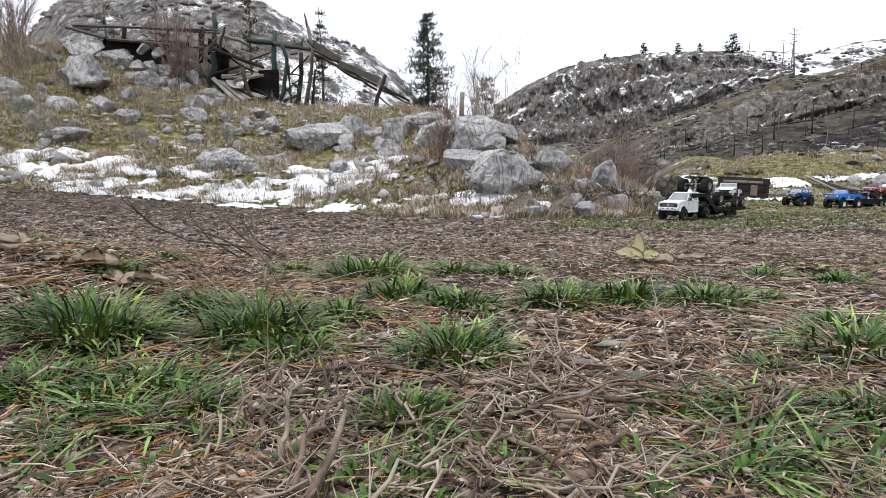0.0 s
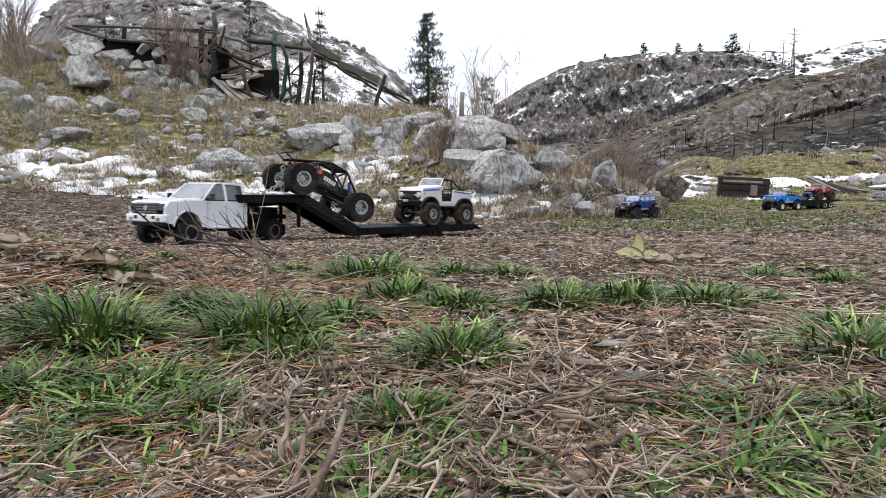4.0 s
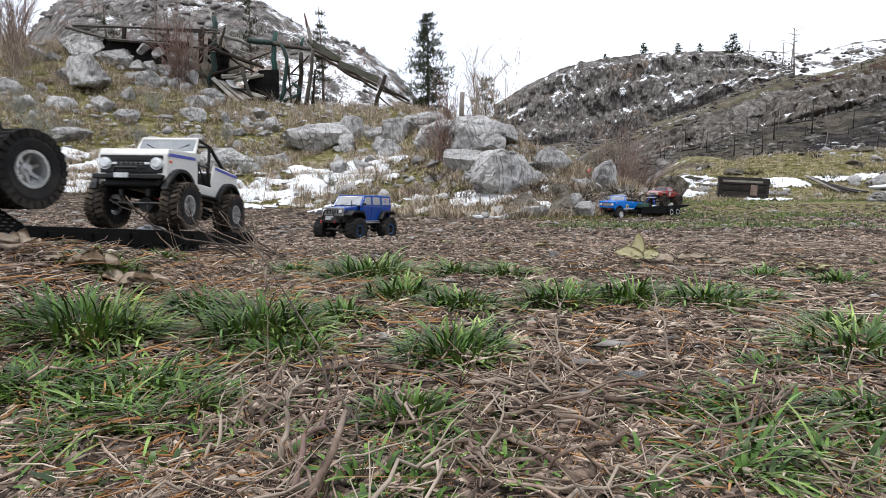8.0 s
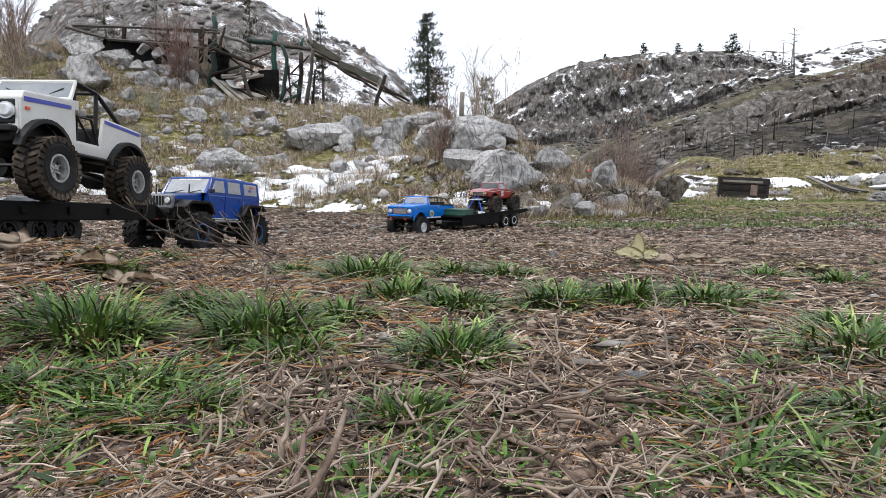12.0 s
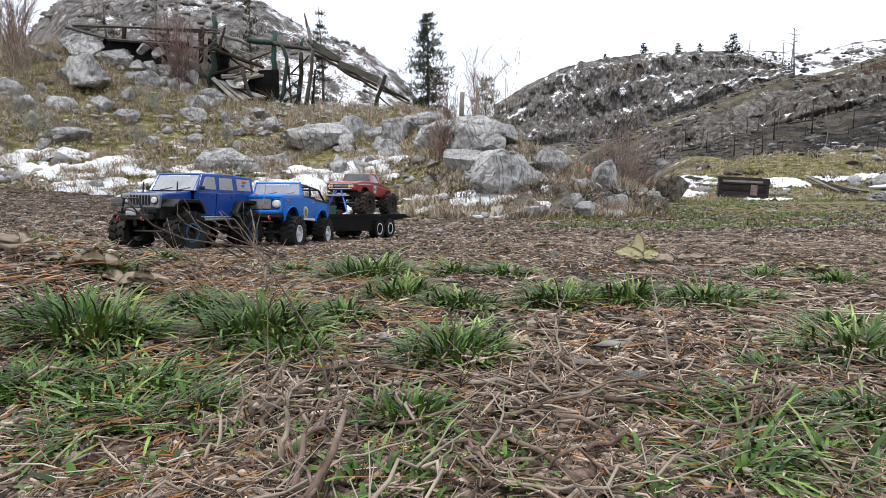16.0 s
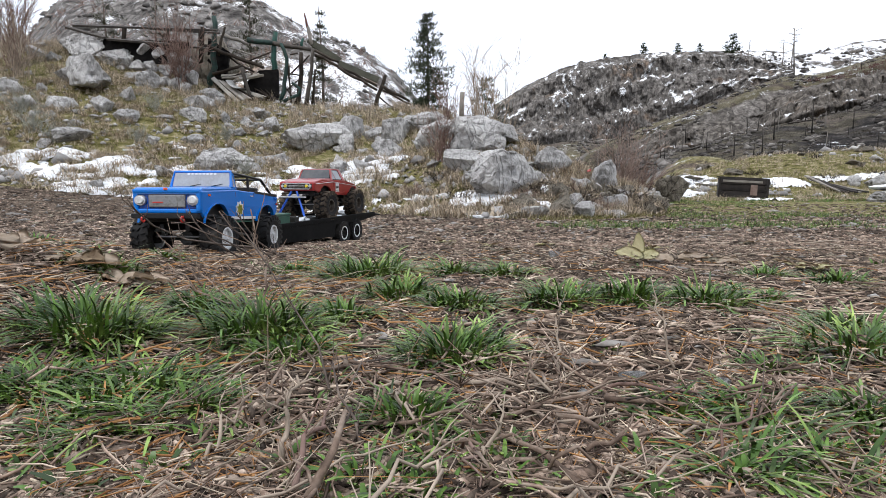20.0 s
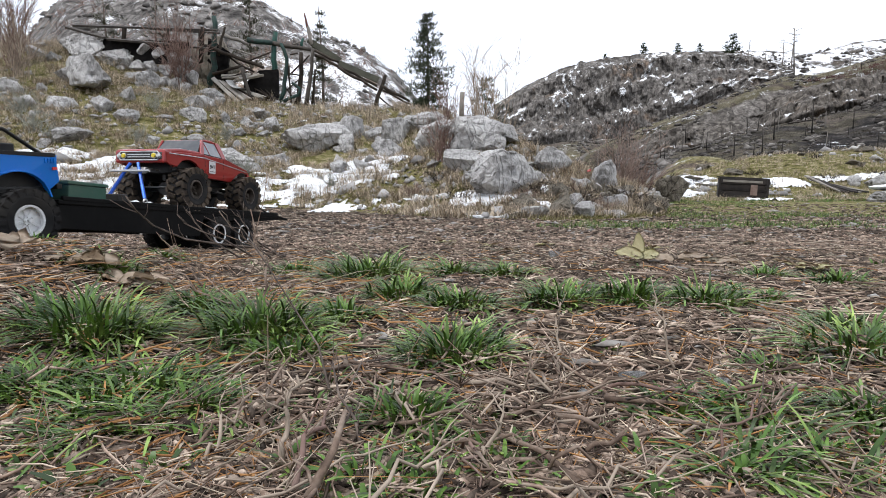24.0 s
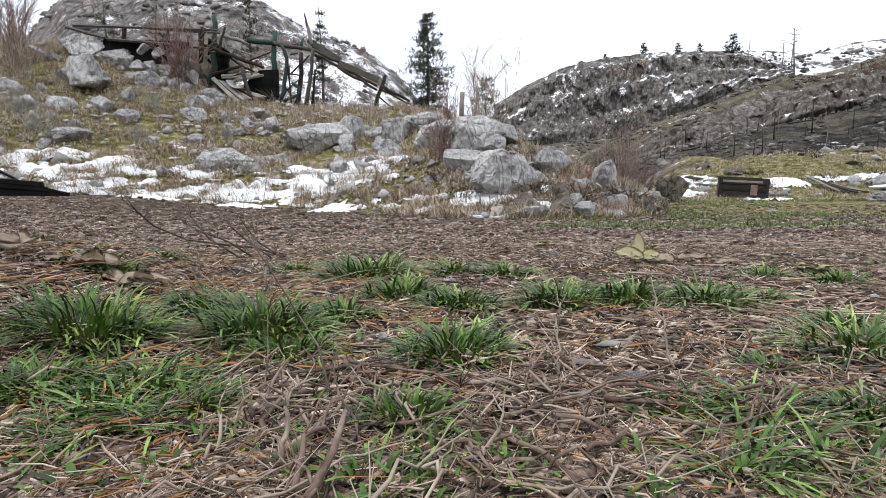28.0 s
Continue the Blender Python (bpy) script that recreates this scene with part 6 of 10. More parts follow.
def tuft(x, y, wide, tall, seed, dense=1.0, broad=1.0, label="tuft of lush green grass rooted in dry litter"):
    """A grass tuft: upright green blades in the middle, lying ones round the rim, dead ones at its foot."""
    q = rng(seed)
    top = thing("grass_tuft", label, "grass", pose(x, y, height(x, y) - 0.004), "grass tufts")
    kinds = (("green_foliage", int(300 * dense), GRASS, tall * 1.12, (0.1, 1.2), 0.0046, 0.42, 1.5), ("outer_foliage", int(170 * dense), GRASS, wide * 0.60, (0.9, 1.35), 0.0042, 0.40, 0.8),
             ("dead_foliage", int(95 * dense), GRASS_DRY, wide * 0.42, (1.1, 1.3), 0.0028, 0.52, 0.35), ("rust_foliage", int(85 * dense), STRAW_ORANGE, wide * 0.40, (1.1, 1.3), 0.0030, 0.52, 0.4))
    for nm, n, mt, ln, le, w, rad, arch in kinds:
        r, th = wide * rad * np.sqrt(q.random(n)), q.uniform(0, 6.28, n)
        rx, ry = r * np.cos(th), r * np.sin(th) * 0.8
        root = np.stack([rx, ry, land(x + rx, y + ry) - height(x, y)], -1)
        away = np.arctan2(ry, rx) + q.normal(0, 0.75, n)
        lean = q.uniform(*le, n) + (0.75 if mt is GRASS else 0.3) * r / (wide * rad)
        shared(nm, blade_mesh(nm, root, away, ln * q.uniform(0.3, 1.12, n), lean, w * broad * q.uniform(0.7, 1.2, n), mt, 4, arch, 0.45 if mt is GRASS else 0.25), top)
    return top


TUFTS = [(-0.155, 1.20, 0.20, 0.060, 1.5), (-0.33, 1.30, 0.10, 0.035, 0.7), (-0.235, 0.74, 0.145, 0.068, 1.5), (-0.36, 0.87, 0.10, 0.045, 0.9), (-0.43, 0.70, 0.17, 0.066, 1.6), (-0.57, 0.98, 0.12, 0.042, 0.9),
         (0.012, 0.64, 0.13, 0.045, 1.3), (-0.07, 0.96, 0.12, 0.042, 1.0), (0.025, 0.88, 0.11, 0.042, 0.9), (-0.14, 0.82, 0.09, 0.036, 0.7), (-0.175, 0.655, 0.09, 0.034, 0.8), (0.18, 0.90, 0.12, 0.045, 1.0),
         (0.30, 0.92, 0.11, 0.048, 1.0), (0.415, 0.91, 0.13, 0.045, 1.1), (0.52, 0.93, 0.08, 0.026, 0.6), (0.02, 1.24, 0.13, 0.034, 0.9), (0.13, 1.22, 0.12, 0.030, 0.8), (0.66, 1.20, 0.10, 0.026, 0.6), (0.76, 1.12, 0.11, 0.030, 0.7),
         (0.48, 0.655, 0.16, 0.040, 1.0), (0.53, 0.76, 0.09, 0.032, 0.7), (-0.31, 0.56, 0.12, 0.034, 0.9), (-0.38, 0.545, 0.09, 0.030, 0.7), (0.20, 0.49, 0.08, 0.024, 0.7), (0.275, 0.485, 0.10, 0.026, 0.8), (-0.03, 0.475, 0.08, 0.030, 0.8),
         (-0.85, 1.45, 0.09, 0.028, 0.6), (-0.95, 1.62, 0.08, 0.025, 0.5), (-0.58, 1.22, 0.08, 0.025, 0.5), (0.34, 0.60, 0.07, 0.018, 0.5), (-0.22, 0.50, 0.07, 0.026, 0.6), (0.36, 0.475, 0.08, 0.03, 0.6), (-0.78, 1.12, 0.07, 0.024, 0.5),
         (0.20, 0.385, 0.10, 0.014, 0.5), (0.27, 0.375, 0.10, 0.012, 0.5), (0.24, 0.42, 0.12, 0.012, 0.5), (-0.02, 0.365, 0.06, 0.014, 0.4), (-0.28, 0.47, 0.12, 0.014, 0.5), (-0.16, 0.46, 0.08, 0.014, 0.4),
         (-0.378, 0.530, 0.11, 0.026, 0.42), (-0.315, 0.514, 0.10, 0.026, 0.42), (-0.249, 0.504, 0.11, 0.028, 0.46), (-0.265, 0.464, 0.09, 0.022, 0.34), (-0.315, 0.451, 0.08, 0.020, 0.25), (-0.248, 0.548, 0.08, 0.024, 0.29), (-0.056, 0.380, 0.07, 0.018, 0.16), (-0.010, 0.411, 0.07, 0.022, 0.18), (0.032, 0.420, 0.07, 0.024, 0.18), (0.045, 0.381, 0.06, 0.022, 0.18), (0.261, 0.407, 0.08, 0.020, 0.21), (0.282, 0.388, 0.09, 0.022, 0.23), (0.330, 0.431, 0.07, 0.022, 0.18), (0.213, 0.363, 0.06, 0.018, 0.16), (-0.108, 0.403, 0.06, 0.016, 0.17)]
for k, (x, y, w, h, dn) in enumerate(TUFTS):
    tuft(x, y, w * 1.1, h * 0.95, 400 + k, dn, 0.85 if y > 0.8 else 0.75, "thick tuft of lush green grass rooted in dry litter" if dn > 1.2 else "tuft of green grass with dead straw at its foot")
qg = rng(640)
for k in range(60):
    yy = float(0.31 * (1.5 / 0.31) ** qg.random())
    xx = float(qg.uniform(-0.78, 0.78) * yy)
    tuft(xx, yy, float(qg.uniform(0.035, 0.07)), float(qg.uniform(0.010, 0.020)), 640 + k, 0.07, 1.0, "small sprig of green grass in litter")
# low broad-leaved weeds in front
for k, (x, y, w) in enumerate(((-0.30, 0.535, 0.09), (-0.40, 0.58, 0.08), (0.19, 0.475, 0.07), (-0.05, 0.385, 0.06), (-0.255, 0.60, 0.07), (0.30, 0.47, 0.07), (-0.02, 0.355, 0.06), (0.20, 0.37, 0.06), (0.26, 0.37, 0.06), (-0.06, 0.345, 0.05), (-0.20, 0.40, 0.06), (-0.25, 0.37, 0.05), (0.14, 0.35, 0.05))):
    tuft(x, y, w, 0.016, 600 + k, 0.20, 1.3, "low green weed with broad short leaves")


def leaf(parent, name, base, heading, length, wide, lift, curl, material, seed, crumple=0.25, roll=0.0):
    """One leaf: a pointed oval sheet with a raised midrib, curled along its length, with some thickness."""
    q = rng(seed)
    bm = bmesh.new()
    nu, nv = 11, 7
    off = Vector(q.uniform(-40, 40, 3))
    rows = []
    for i in range(nu):
        u = i / (nu - 1)
        half = wide * 0.5 * math.sin(math.pi * min(1, 0.10 + u * 0.90)) ** 0.8 * (1 if i < nu - 1 else 0.05)
        ang = lift + curl * u
        row = []
        for j in range(nv):
            v = j / (nv - 1) * 2 - 1
            edge = 1 + 0.30 * crumple * noise.noise(Vector((u * 7, v * 2, 0)) + off) * 3 * abs(v)
            wave = noise.fractal(Vector((u * 3.2, v * 1.6, 0)) + off, 0.8, 2.0, 3)
            z = length * u * math.sin(ang) + (abs(v) * 0.20 + 0.06 * (1 - abs(v)) ** 3) * half + crumple * wide * 0.9 * wave * (0.3 + 0.7 * abs(v))
            row.append(bm.verts.new(Vector((length * u * math.cos(ang), half * v * edge, z + 0.28 * wide * abs(math.sin(radians(roll)))))))
        rows.append(row)
    for a, b in zip(rows, rows[1:]):
        for j in range(nv - 1):
            bm.faces.new((a[j], b[j], b[j + 1], a[j + 1]))
    bmesh.ops.solidify(bm, geom=bm.faces[:], thickness=wide * 0.02)
    return part(name, bm, material, parent, "", pose(*base, 0, 0, heading) @ Matrix.Rotation(radians(roll), 4, "X"), True)


def rosette(name, x, y, label, leaves, seed, group=""):
    q = rng(seed)
    z = height(x, y)
    p = thing(name, label, "plant", pose(x, y, z), group)
    for k, (h, ln, wd, lift, curl, mt, *roll) in enumerate(leaves):
        leaf(p, "leaf", (q.normal(0, 0.006), q.normal(0, 0.006), 0.008 + 0.003 * (k % 3)), h, ln, wd, radians(lift), radians(curl), mt, seed * 31 + k, 0.25 if mt is MULLEIN else 0.34, roll[0] if roll else 0.0)
    return p


# the mullein beside the trail: pale upright leaves, and dead ones spread to one side
rosette("mullein", 0.475, 1.40, "pale velvety mullein rosette with upright leaves", [(105, 0.064, 0.034, 62, 16, MULLEIN), (176, 0.072, 0.036, 24, -12, MULLEIN, -44), (186, 0.066, 0.028, 8, 4, MULLEIN, -32), (40, 0.045, 0.028, 44, -18, MULLEIN, 20), (10, 0.045, 0.028, 24, -15, MULLEIN, 40), (215, 0.04, 0.026, 12, -8, LEAF_TAN, -26), (330, 0.04, 0.024, 14, -10, MULLEIN, 22), (140, 0.045, 0.026, 40, 10, MULLEIN, -10)], 1)
rosette("withered_mullein", 0.555, 1.39, "withered tan mullein leaves lying flat", [(0, 0.080, 0.034, 8, -6, LEAF_TAN, 26), (25, 0.06, 0.034, 12, -16, LEAF_TAN, 22), (345, 0.075, 0.030, 4, -2, LEAF_TAN, 20), (180, 0.055, 0.03, 12, -10, LEAF_TAN, -30), (300, 0.045, 0.028, 8, -5, LEAF_DRY)], 2)
rosette("withered_mullein", 0.645, 1.37, "withered tan mullein leaves lying flat", [(5, 0.065, 0.03, 12, -14, LEAF_TAN, 30), (352, 0.065, 0.026, 4, -3, LEAF_TAN, 18), (185, 0.045, 0.026, 10, -10, LEAF_GREY, -26)], 6)
rosette("withered_leaves", -0.74, 0.93, "large flat tan dead leaf on the knoll", [(4, 0.095, 0.060, 1, -2, LEAF_TAN, 9), (345, 0.085, 0.045, 1, -2, LEAF_TAN, 8), (172, 0.06, 0.04, 1, -2, LEAF_DRY, -8)], 3)
rosette("withered_leaves", -0.60, 0.935, "flat withered tan leaves on the knoll", [(2, 0.085, 0.042, 2, -2, LEAF_TAN, 14), (335, 0.07, 0.038, 2, -3, LEAF_DRY, 16), (185, 0.05, 0.035, 3, -3, LEAF_TAN, -14)], 4)
rosette("withered_leaves", -0.50, 0.915, "flat withered tan leaves on the knoll", [(358, 0.085, 0.042, 2, -3, LEAF_TAN, 15), (182, 0.05, 0.035, 2, -3, LEAF_TAN, -16), (330, 0.06, 0.03, 3, -4, LEAF_DRY, 14)], 5)
qq = rng(77)
for k in range(44):
    yy = float(0.75 * (5.2 / 0.75) ** qq.random())
    xx = float(qq.uniform(-0.78, 0.78) * yy)
    s = float(qq.uniform(0.5, 1.1)) * (0.026 if yy < 1.6 else 0.05)
    n = 2 + k % 4
    rosette("dead_leaf_cluster", xx, yy, "withered curled leaves lying on the earth", [(float(qq.uniform(0, 360)), s * float(qq.uniform(0.8, 1.4)), s * 0.42, float(qq.uniform(3, 12)), float(qq.uniform(-14, 2)), (LEAF_GREY, LEAF_DRY, LEAF_GREY, LEAF_GREY)[(k + j) % 4]) for j in range(n)], 100 + k, "dead leaves")
for k, (x, y) in enumerate(((0.62, 1.75), (0.35, 2.0), (0.0, 2.2), (0.80, 1.22), (-1.9, 3.6), (-2.6, 4.6), (0.76, 1.24), (0.15, 1.95))):
    rosette("withered_rosette", x, y, "flattened withered mullein rosette on the trail edge", [(h + 9 * k, 0.034 + 0.014 * (j % 3), 0.018, 5 + 7 * (j % 3), -8, (LEAF_GREY, MULLEIN, LEAF_DRY)[j % 3]) for j, h in enumerate(range(0, 360, 50))], 200 + k, "dead leaves")


def branch(x0, y0, x1, y1, lift, r, seed, material=TWIG, label="long dry twig lying on the litter", forks=5, wob=0.006, name="fallen_twig", tip_z=None):
    """A crooked twig with side shoots, from one place on the ground to another."""
    q = rng(seed)
    k = 9
    pts = []
    for i in range(k + 1):
        f = i / k
        x, y = x0 + (x1 - x0) * f, y0 + (y1 - y0) * f
        z = height(x, y) + 0.004 + (lift * math.sin(math.pi * min(f * 0.9, 1)) if tip_z is None else tip_z * f ** 0.9)
        pts.append(Vector((x, y, z)) + Vector(q.normal(0, wob, 3)) * (0.3 + 0.7 * math.sin(math.pi * f)))
    ob = part(name, bm_rod(pts, r, 7, None, 0.4), material, None, "", None, True)
    for _ in range(forks):
        i = int(q.integers(2, k))
        d = (pts[i] - pts[i - 1]).normalized() + Vector(q.normal(0, 0.55, 3))
        d.z = abs(d.z) * 0.8
        ln = (pts[-1] - pts[0]).length * q.uniform(0.10, 0.28)
        mid = pts[i] + d * ln * 0.5 + Vector(q.normal(0, wob * 0.6, 3))
        part("side_shoot", bm_rod([pts[i], mid, pts[i] + d * ln + Vector((0, 0, ln * 0.15))], r * 0.42, 5, None, 0.4), material, ob, "", None, True)
    return tagged(ob, label, "twig", "fallen twigs")


BRANCHES = [(-0.12, 0.42, -0.02, 0.56, 0.012, 0.0042), (-0.14, 0.44, -0.155, 0.55, 0.02, 0.0036), (0.17, 0.60, 0.36, 0.58, 0.008, 0.0034), (0.02, 0.545, 0.14, 0.50, 0.012, 0.0040), (0.05, 0.47, 0.25, 0.56, 0.008, 0.0032),
            (-0.10, 0.60, 0.10, 0.47, 0.014, 0.0028), (-0.05, 0.52, -0.02, 0.43, 0.02, 0.0040), (0.24, 0.44, 0.34, 0.55, 0.016, 0.0028), (-0.20, 0.46, -0.02, 0.60, 0.012, 0.0026), (0.10, 0.66, 0.14, 0.57, 0.02, 0.0022),
            (-0.30, 0.46, -0.16, 0.52, 0.01, 0.0030), (-0.36, 0.62, -0.24, 0.66, 0.008, 0.0028), (0.36, 0.60, 0.48, 0.55, 0.01, 0.0030), (0.28, 0.66, 0.30, 0.59, 0.03, 0.0022), (-0.02, 0.60, 0.06, 0.70, 0.008, 0.0026),
            (-0.24, 0.56, -0.12, 0.63, 0.02, 0.0024), (0.12, 0.44, 0.02, 0.50, 0.01, 0.0036), (-0.42, 0.52, -0.30, 0.60, 0.012, 0.0028), (0.42, 0.50, 0.30, 0.46, 0.012, 0.0030), (-0.08, 0.45, 0.05, 0.44, 0.012, 0.0038)]
BOUGHS = [(0.140, 0.533, 0.258, 0.492, 0.006, 0.0034), (0.103, 0.406, 0.175, 0.440, 0.006, 0.0034), (0.111, 0.610, 0.103, 0.498, 0.02, 0.0022), (0.191, 0.383, 0.284, 0.509, 0.015, 0.0022), (0.010, 0.426, 0.085, 0.407, 0.008, 0.0028), (0.021, 0.400, 0.027, 0.354, 0.01, 0.003), (-0.098, 0.362, -0.091, 0.490, 0.015, 0.004), (-0.081, 0.559, 0.042, 0.450, 0.01, 0.0026), (-0.187, 0.415, -0.146, 0.467, 0.01, 0.003), (0.013, 0.415, 0.023, 0.352, 0.01, 0.0026), (0.261, 0.516, 0.412, 0.527, 0.006, 0.003), (-0.043, 0.457, -0.078, 0.544, 0.02, 0.0024)]
for k, b in enumerate(BOUGHS):
    branch(b[0], b[1], b[2], b[3], b[4], b[5] * 0.62, 780 + k, TWIG_RED if k % 3 == 0 else TWIG, "coarse brown dry twig lying over the litter", 3, 0.004)
for k, b in enumerate(BRANCHES):
    branch(b[0], b[1], b[2], b[3], b[4] * 0.7, b[5] * 0.62, 700 + k, TWIG if k % 3 else TWIG_PALE)
    branch(b[0] * 0.8 + 0.03, b[1] * 0.8 - 0.04, b[2] * 0.8 + 0.02, b[3] * 0.8 - 0.03, b[4] * 0.6, b[5] * 0.5, 740 + k, TWIG if k % 2 else TWIG_PALE)
# a bare branch lying on the knoll, and a long stalk that leans across the grass
def shoots(ob, pts, n, r, seed, reach, up):
    q = rng(seed)
    for _ in range(n):
        i = int(q.integers(1, len(pts)))
        p = pts[i - 1].lerp(pts[i], q.random())
        d = (pts[i] - pts[i - 1]).normalized() * 0.8 + Vector((q.normal(0, 0.45), q.normal(0, 0.3), abs(q.normal(up, 0.4))))
        e = p + d.normalized() * reach * q.uniform(0.4, 1.1)
        mid = (p + e) / 2 + Vector(q.normal(0, reach * 0.06, 3))
        part("side_shoot", bm_rod([p, mid, e], r, 5, None, 0.35), TWIG_DARK, ob, "", None, True)


TWIG_DARK = surface("grey_brown_bare_branch", [(0.045, 0.032, 0.026), (0.12, 0.09, 0.072), (0.24, 0.19, 0.155)], 40, 0.9, bump=0.3, depth=0.001, vary=0.4)
BRANCH_LINES = [([rp(-268, -121, 1.5), rp(-321, -116, 1.45), rp(-369, -112, 1.4), rp(-437, -103, 1.3), rp(-492, -80, 1.22), rp(-523, -53, 1.17), rp(-540, -29, 1.15)], 0.0036, 8, 0.06, 0.3),
                ([rp(-292, -122, 1.45), rp(-336, -103, 1.4), rp(-362, -80, 1.38), rp(-381, -55, 1.36)], 0.0030, 5, 0.05, 0.6), ([rp(-321, -124, 1.42), rp(-369, -105, 1.36), rp(-412, -89, 1.3), rp(-441, -75, 1.28)], 0.0030, 6, 0.06, 0.7),
                ([rp(-273, -124, 1.45), rp(-316, -106, 1.4), rp(-336, -80, 1.38), rp(-350, -59, 1.37)], 0.0028, 5, 0.05, 0.7), ([rp(-340, -126, 1.38), rp(-396, -103, 1.34), rp(-422, -74, 1.3), rp(-432, -55, 1.3)], 0.0028, 5, 0.05, 0.7),
                ([rp(-191, -368, 0.53), rp(-212, -284, 0.57), rp(-244, -234, 0.6), rp(-268, -195, 0.62), rp(-302, -142, 0.65), rp(-334, -94, 0.68), rp(-355, -68, 0.7)], 0.0022, 5, 0.06, 0.1),
                ([rp(-138, -464, 0.42), rp(-150, -407, 0.45), rp(-177, -368, 0.48), rp(-188, -311, 0.5)], 0.0028, 3, 0.03, 0.4), ([rp(-90, -234, 0.6), rp(-138, -311, 0.53), rp(-177, -388, 0.48), rp(-215, -464, 0.42)], 0.0016, 4, 0.04, 0.2),
                ([rp(-230, -541, 0.345), rp(-187, -464, 0.37), rp(-167, -397, 0.4)], 0.0044, 1, 0.03, 0.3), ([rp(275, -373, 0.49), rp(381, -380, 0.49), rp(487, -395, 0.48), rp(539, -412, 0.47)], 0.0034, 4, 0.05, 0.2),
                ([rp(487, -503, 0.39), rp(506, -455, 0.42), rp(544, -388, 0.46), rp(592, -363, 0.49)], 0.0024, 3, 0.05, 0.2), ([rp(246, -532, 0.36), rp(169, -464, 0.4), rp(73, -426, 0.44), rp(0, -407, 0.47)], 0.0034, 3, 0.04, 0.2),
                ([rp(169, -311, 0.55), rp(193, -388, 0.5), rp(198, -445, 0.45)], 0.0022, 2, 0.03, 0.3)]
for k, (pts, r, n, reach, up) in enumerate(BRANCH_LINES):
    pts = [Vector(p) for p in pts]
    low = height(pts[0].x, pts[0].y)
    pts[0].z = max(min(pts[0].z, low + 0.01), low)
    r *= 0.8 if k < 5 else (0.55 if k < 8 else 0.8)
    ob = part("bare_branch", bm_rod(pts, r, 7, None, 0.5), TWIG_DARK if k < 8 else TWIG, None, "", None, True)
    tagged(ob, "bare grey-brown branch with side shoots over litter", "twig", "fallen twigs")
    shoots(ob, pts, n, r * 0.45, 900 + k, reach, up)
# bent dry weed stalks that stand against the trail
for k, (x, y, dx, dy, up, r) in enumerate(((-0.215, 0.74, -0.06, 0.10, 0.145, 0.0019), (-0.23, 0.76, -0.16, 0.06, 0.07, 0.0017), (-0.27, 0.80, -0.10, 0.05, 0.065, 0.0016), (-0.34, 0.95, -0.12, 0.06, 0.06, 0.0016), (-0.30, 0.98, -0.03, 0.05, 0.09, 0.0014),
                                        (-0.36, 0.98, 0.06, 0.05, 0.07, 0.0014), (-0.40, 0.98, -0.09, 0.02, 0.08, 0.0014), (-0.115, 0.40, 0.004, 0.03, 0.055, 0.0024), (0.115, 0.56, 0.01, 0.05, 0.06, 0.0016), (0.235, 0.58, -0.01, 0.04, 0.07, 0.0016), (-0.17, 0.40, 0.02, 0.04, 0.04, 0.0018), (0.03, 0.40, 0.02, 0.03, 0.035, 0.0018))):
    branch(x, y, x + dx, y + dy, 0, r, 800 + k, TWIG if k < 7 else TWIG_PALE, "thin bent dry weed stalk with side shoots", 9, 0.004, "weed_stalk", up)
for k, (x, y, w, h) in enumerate(((0.185, 0.555, 0.030, 0.016), (0.30, 0.50, 0.03, 0.012), (-0.30, 0.90, 0.022, 0.012), (0.27, 0.545, 0.026, 0.012), (0.30, 1.55, 0.04, 0.02), (0.42, 0.74, 0.018, 0.010), (0.13, 0.52, 0.022, 0.01))):
    stone(ROCKS[k], "loose_stone", x, y, w, h, 40 * k, "small pale grey stone lying in litter", "loose stones", None, 0.1)


# ---- radio-controlled model vehicles, about one tenth of full size; x forward, y left ----
def arc(cx, cz, r, a0, a1, k=8):
    return [(cx + r * math.cos(radians(a0 + (a1 - a0) * i / k)), cz + r * math.sin(radians(a0 + (a1 - a0) * i / k))) for i in range(k + 1)]


def slab(profile, y0, y1, bevel=0.0, lean=0.0, lean_from=0.0, bm=None):
    """A side profile (x, z) drawn out from y0 to y1; above lean_from it leans in towards the middle by lean per metre."""
    own = bmesh.new()
    ring = []
    for y in (y0, y1):
        ring.append([own.verts.new((x, y - math.copysign(min(abs(y), lean * max(0, z - lean_from)), y), z)) for x, z in profile])
    n = len(profile)
    own.faces.new(ring[0])
    own.faces.new(ring[1][::-1])
    for i in range(n):
        own.faces.new((ring[0][i], ring[1][i], ring[1][(i + 1) % n], ring[0][(i + 1) % n]))
    bmesh.ops.recalc_face_normals(own, faces=own.faces)
    if bevel:
        rim = [e for e in own.edges if abs(e.calc_face_angle(0)) > 0.35]
        bmesh.ops.bevel(own, geom=rim, offset=bevel, segments=2, affect="EDGES", profile=0.6, clamp_overlap=True)
    return join(bm, own)


def lathe(profile, seg=32, bm=None, y_axis=True):
    """Rings (radius, along) turned about the axle (y)."""
    bm = bm or bmesh.new()
    rings = [[bm.verts.new((r * math.cos(2 * math.pi * i / seg), y, r * math.sin(2 * math.pi * i / seg))) for i in range(seg)] for r, y in profile]
    for a, b in zip(rings, rings[1:]):
        for i in range(seg):
            bm.faces.new((a[i], a[(i + 1) % seg], b[(i + 1) % seg], b[i]))
    return bm


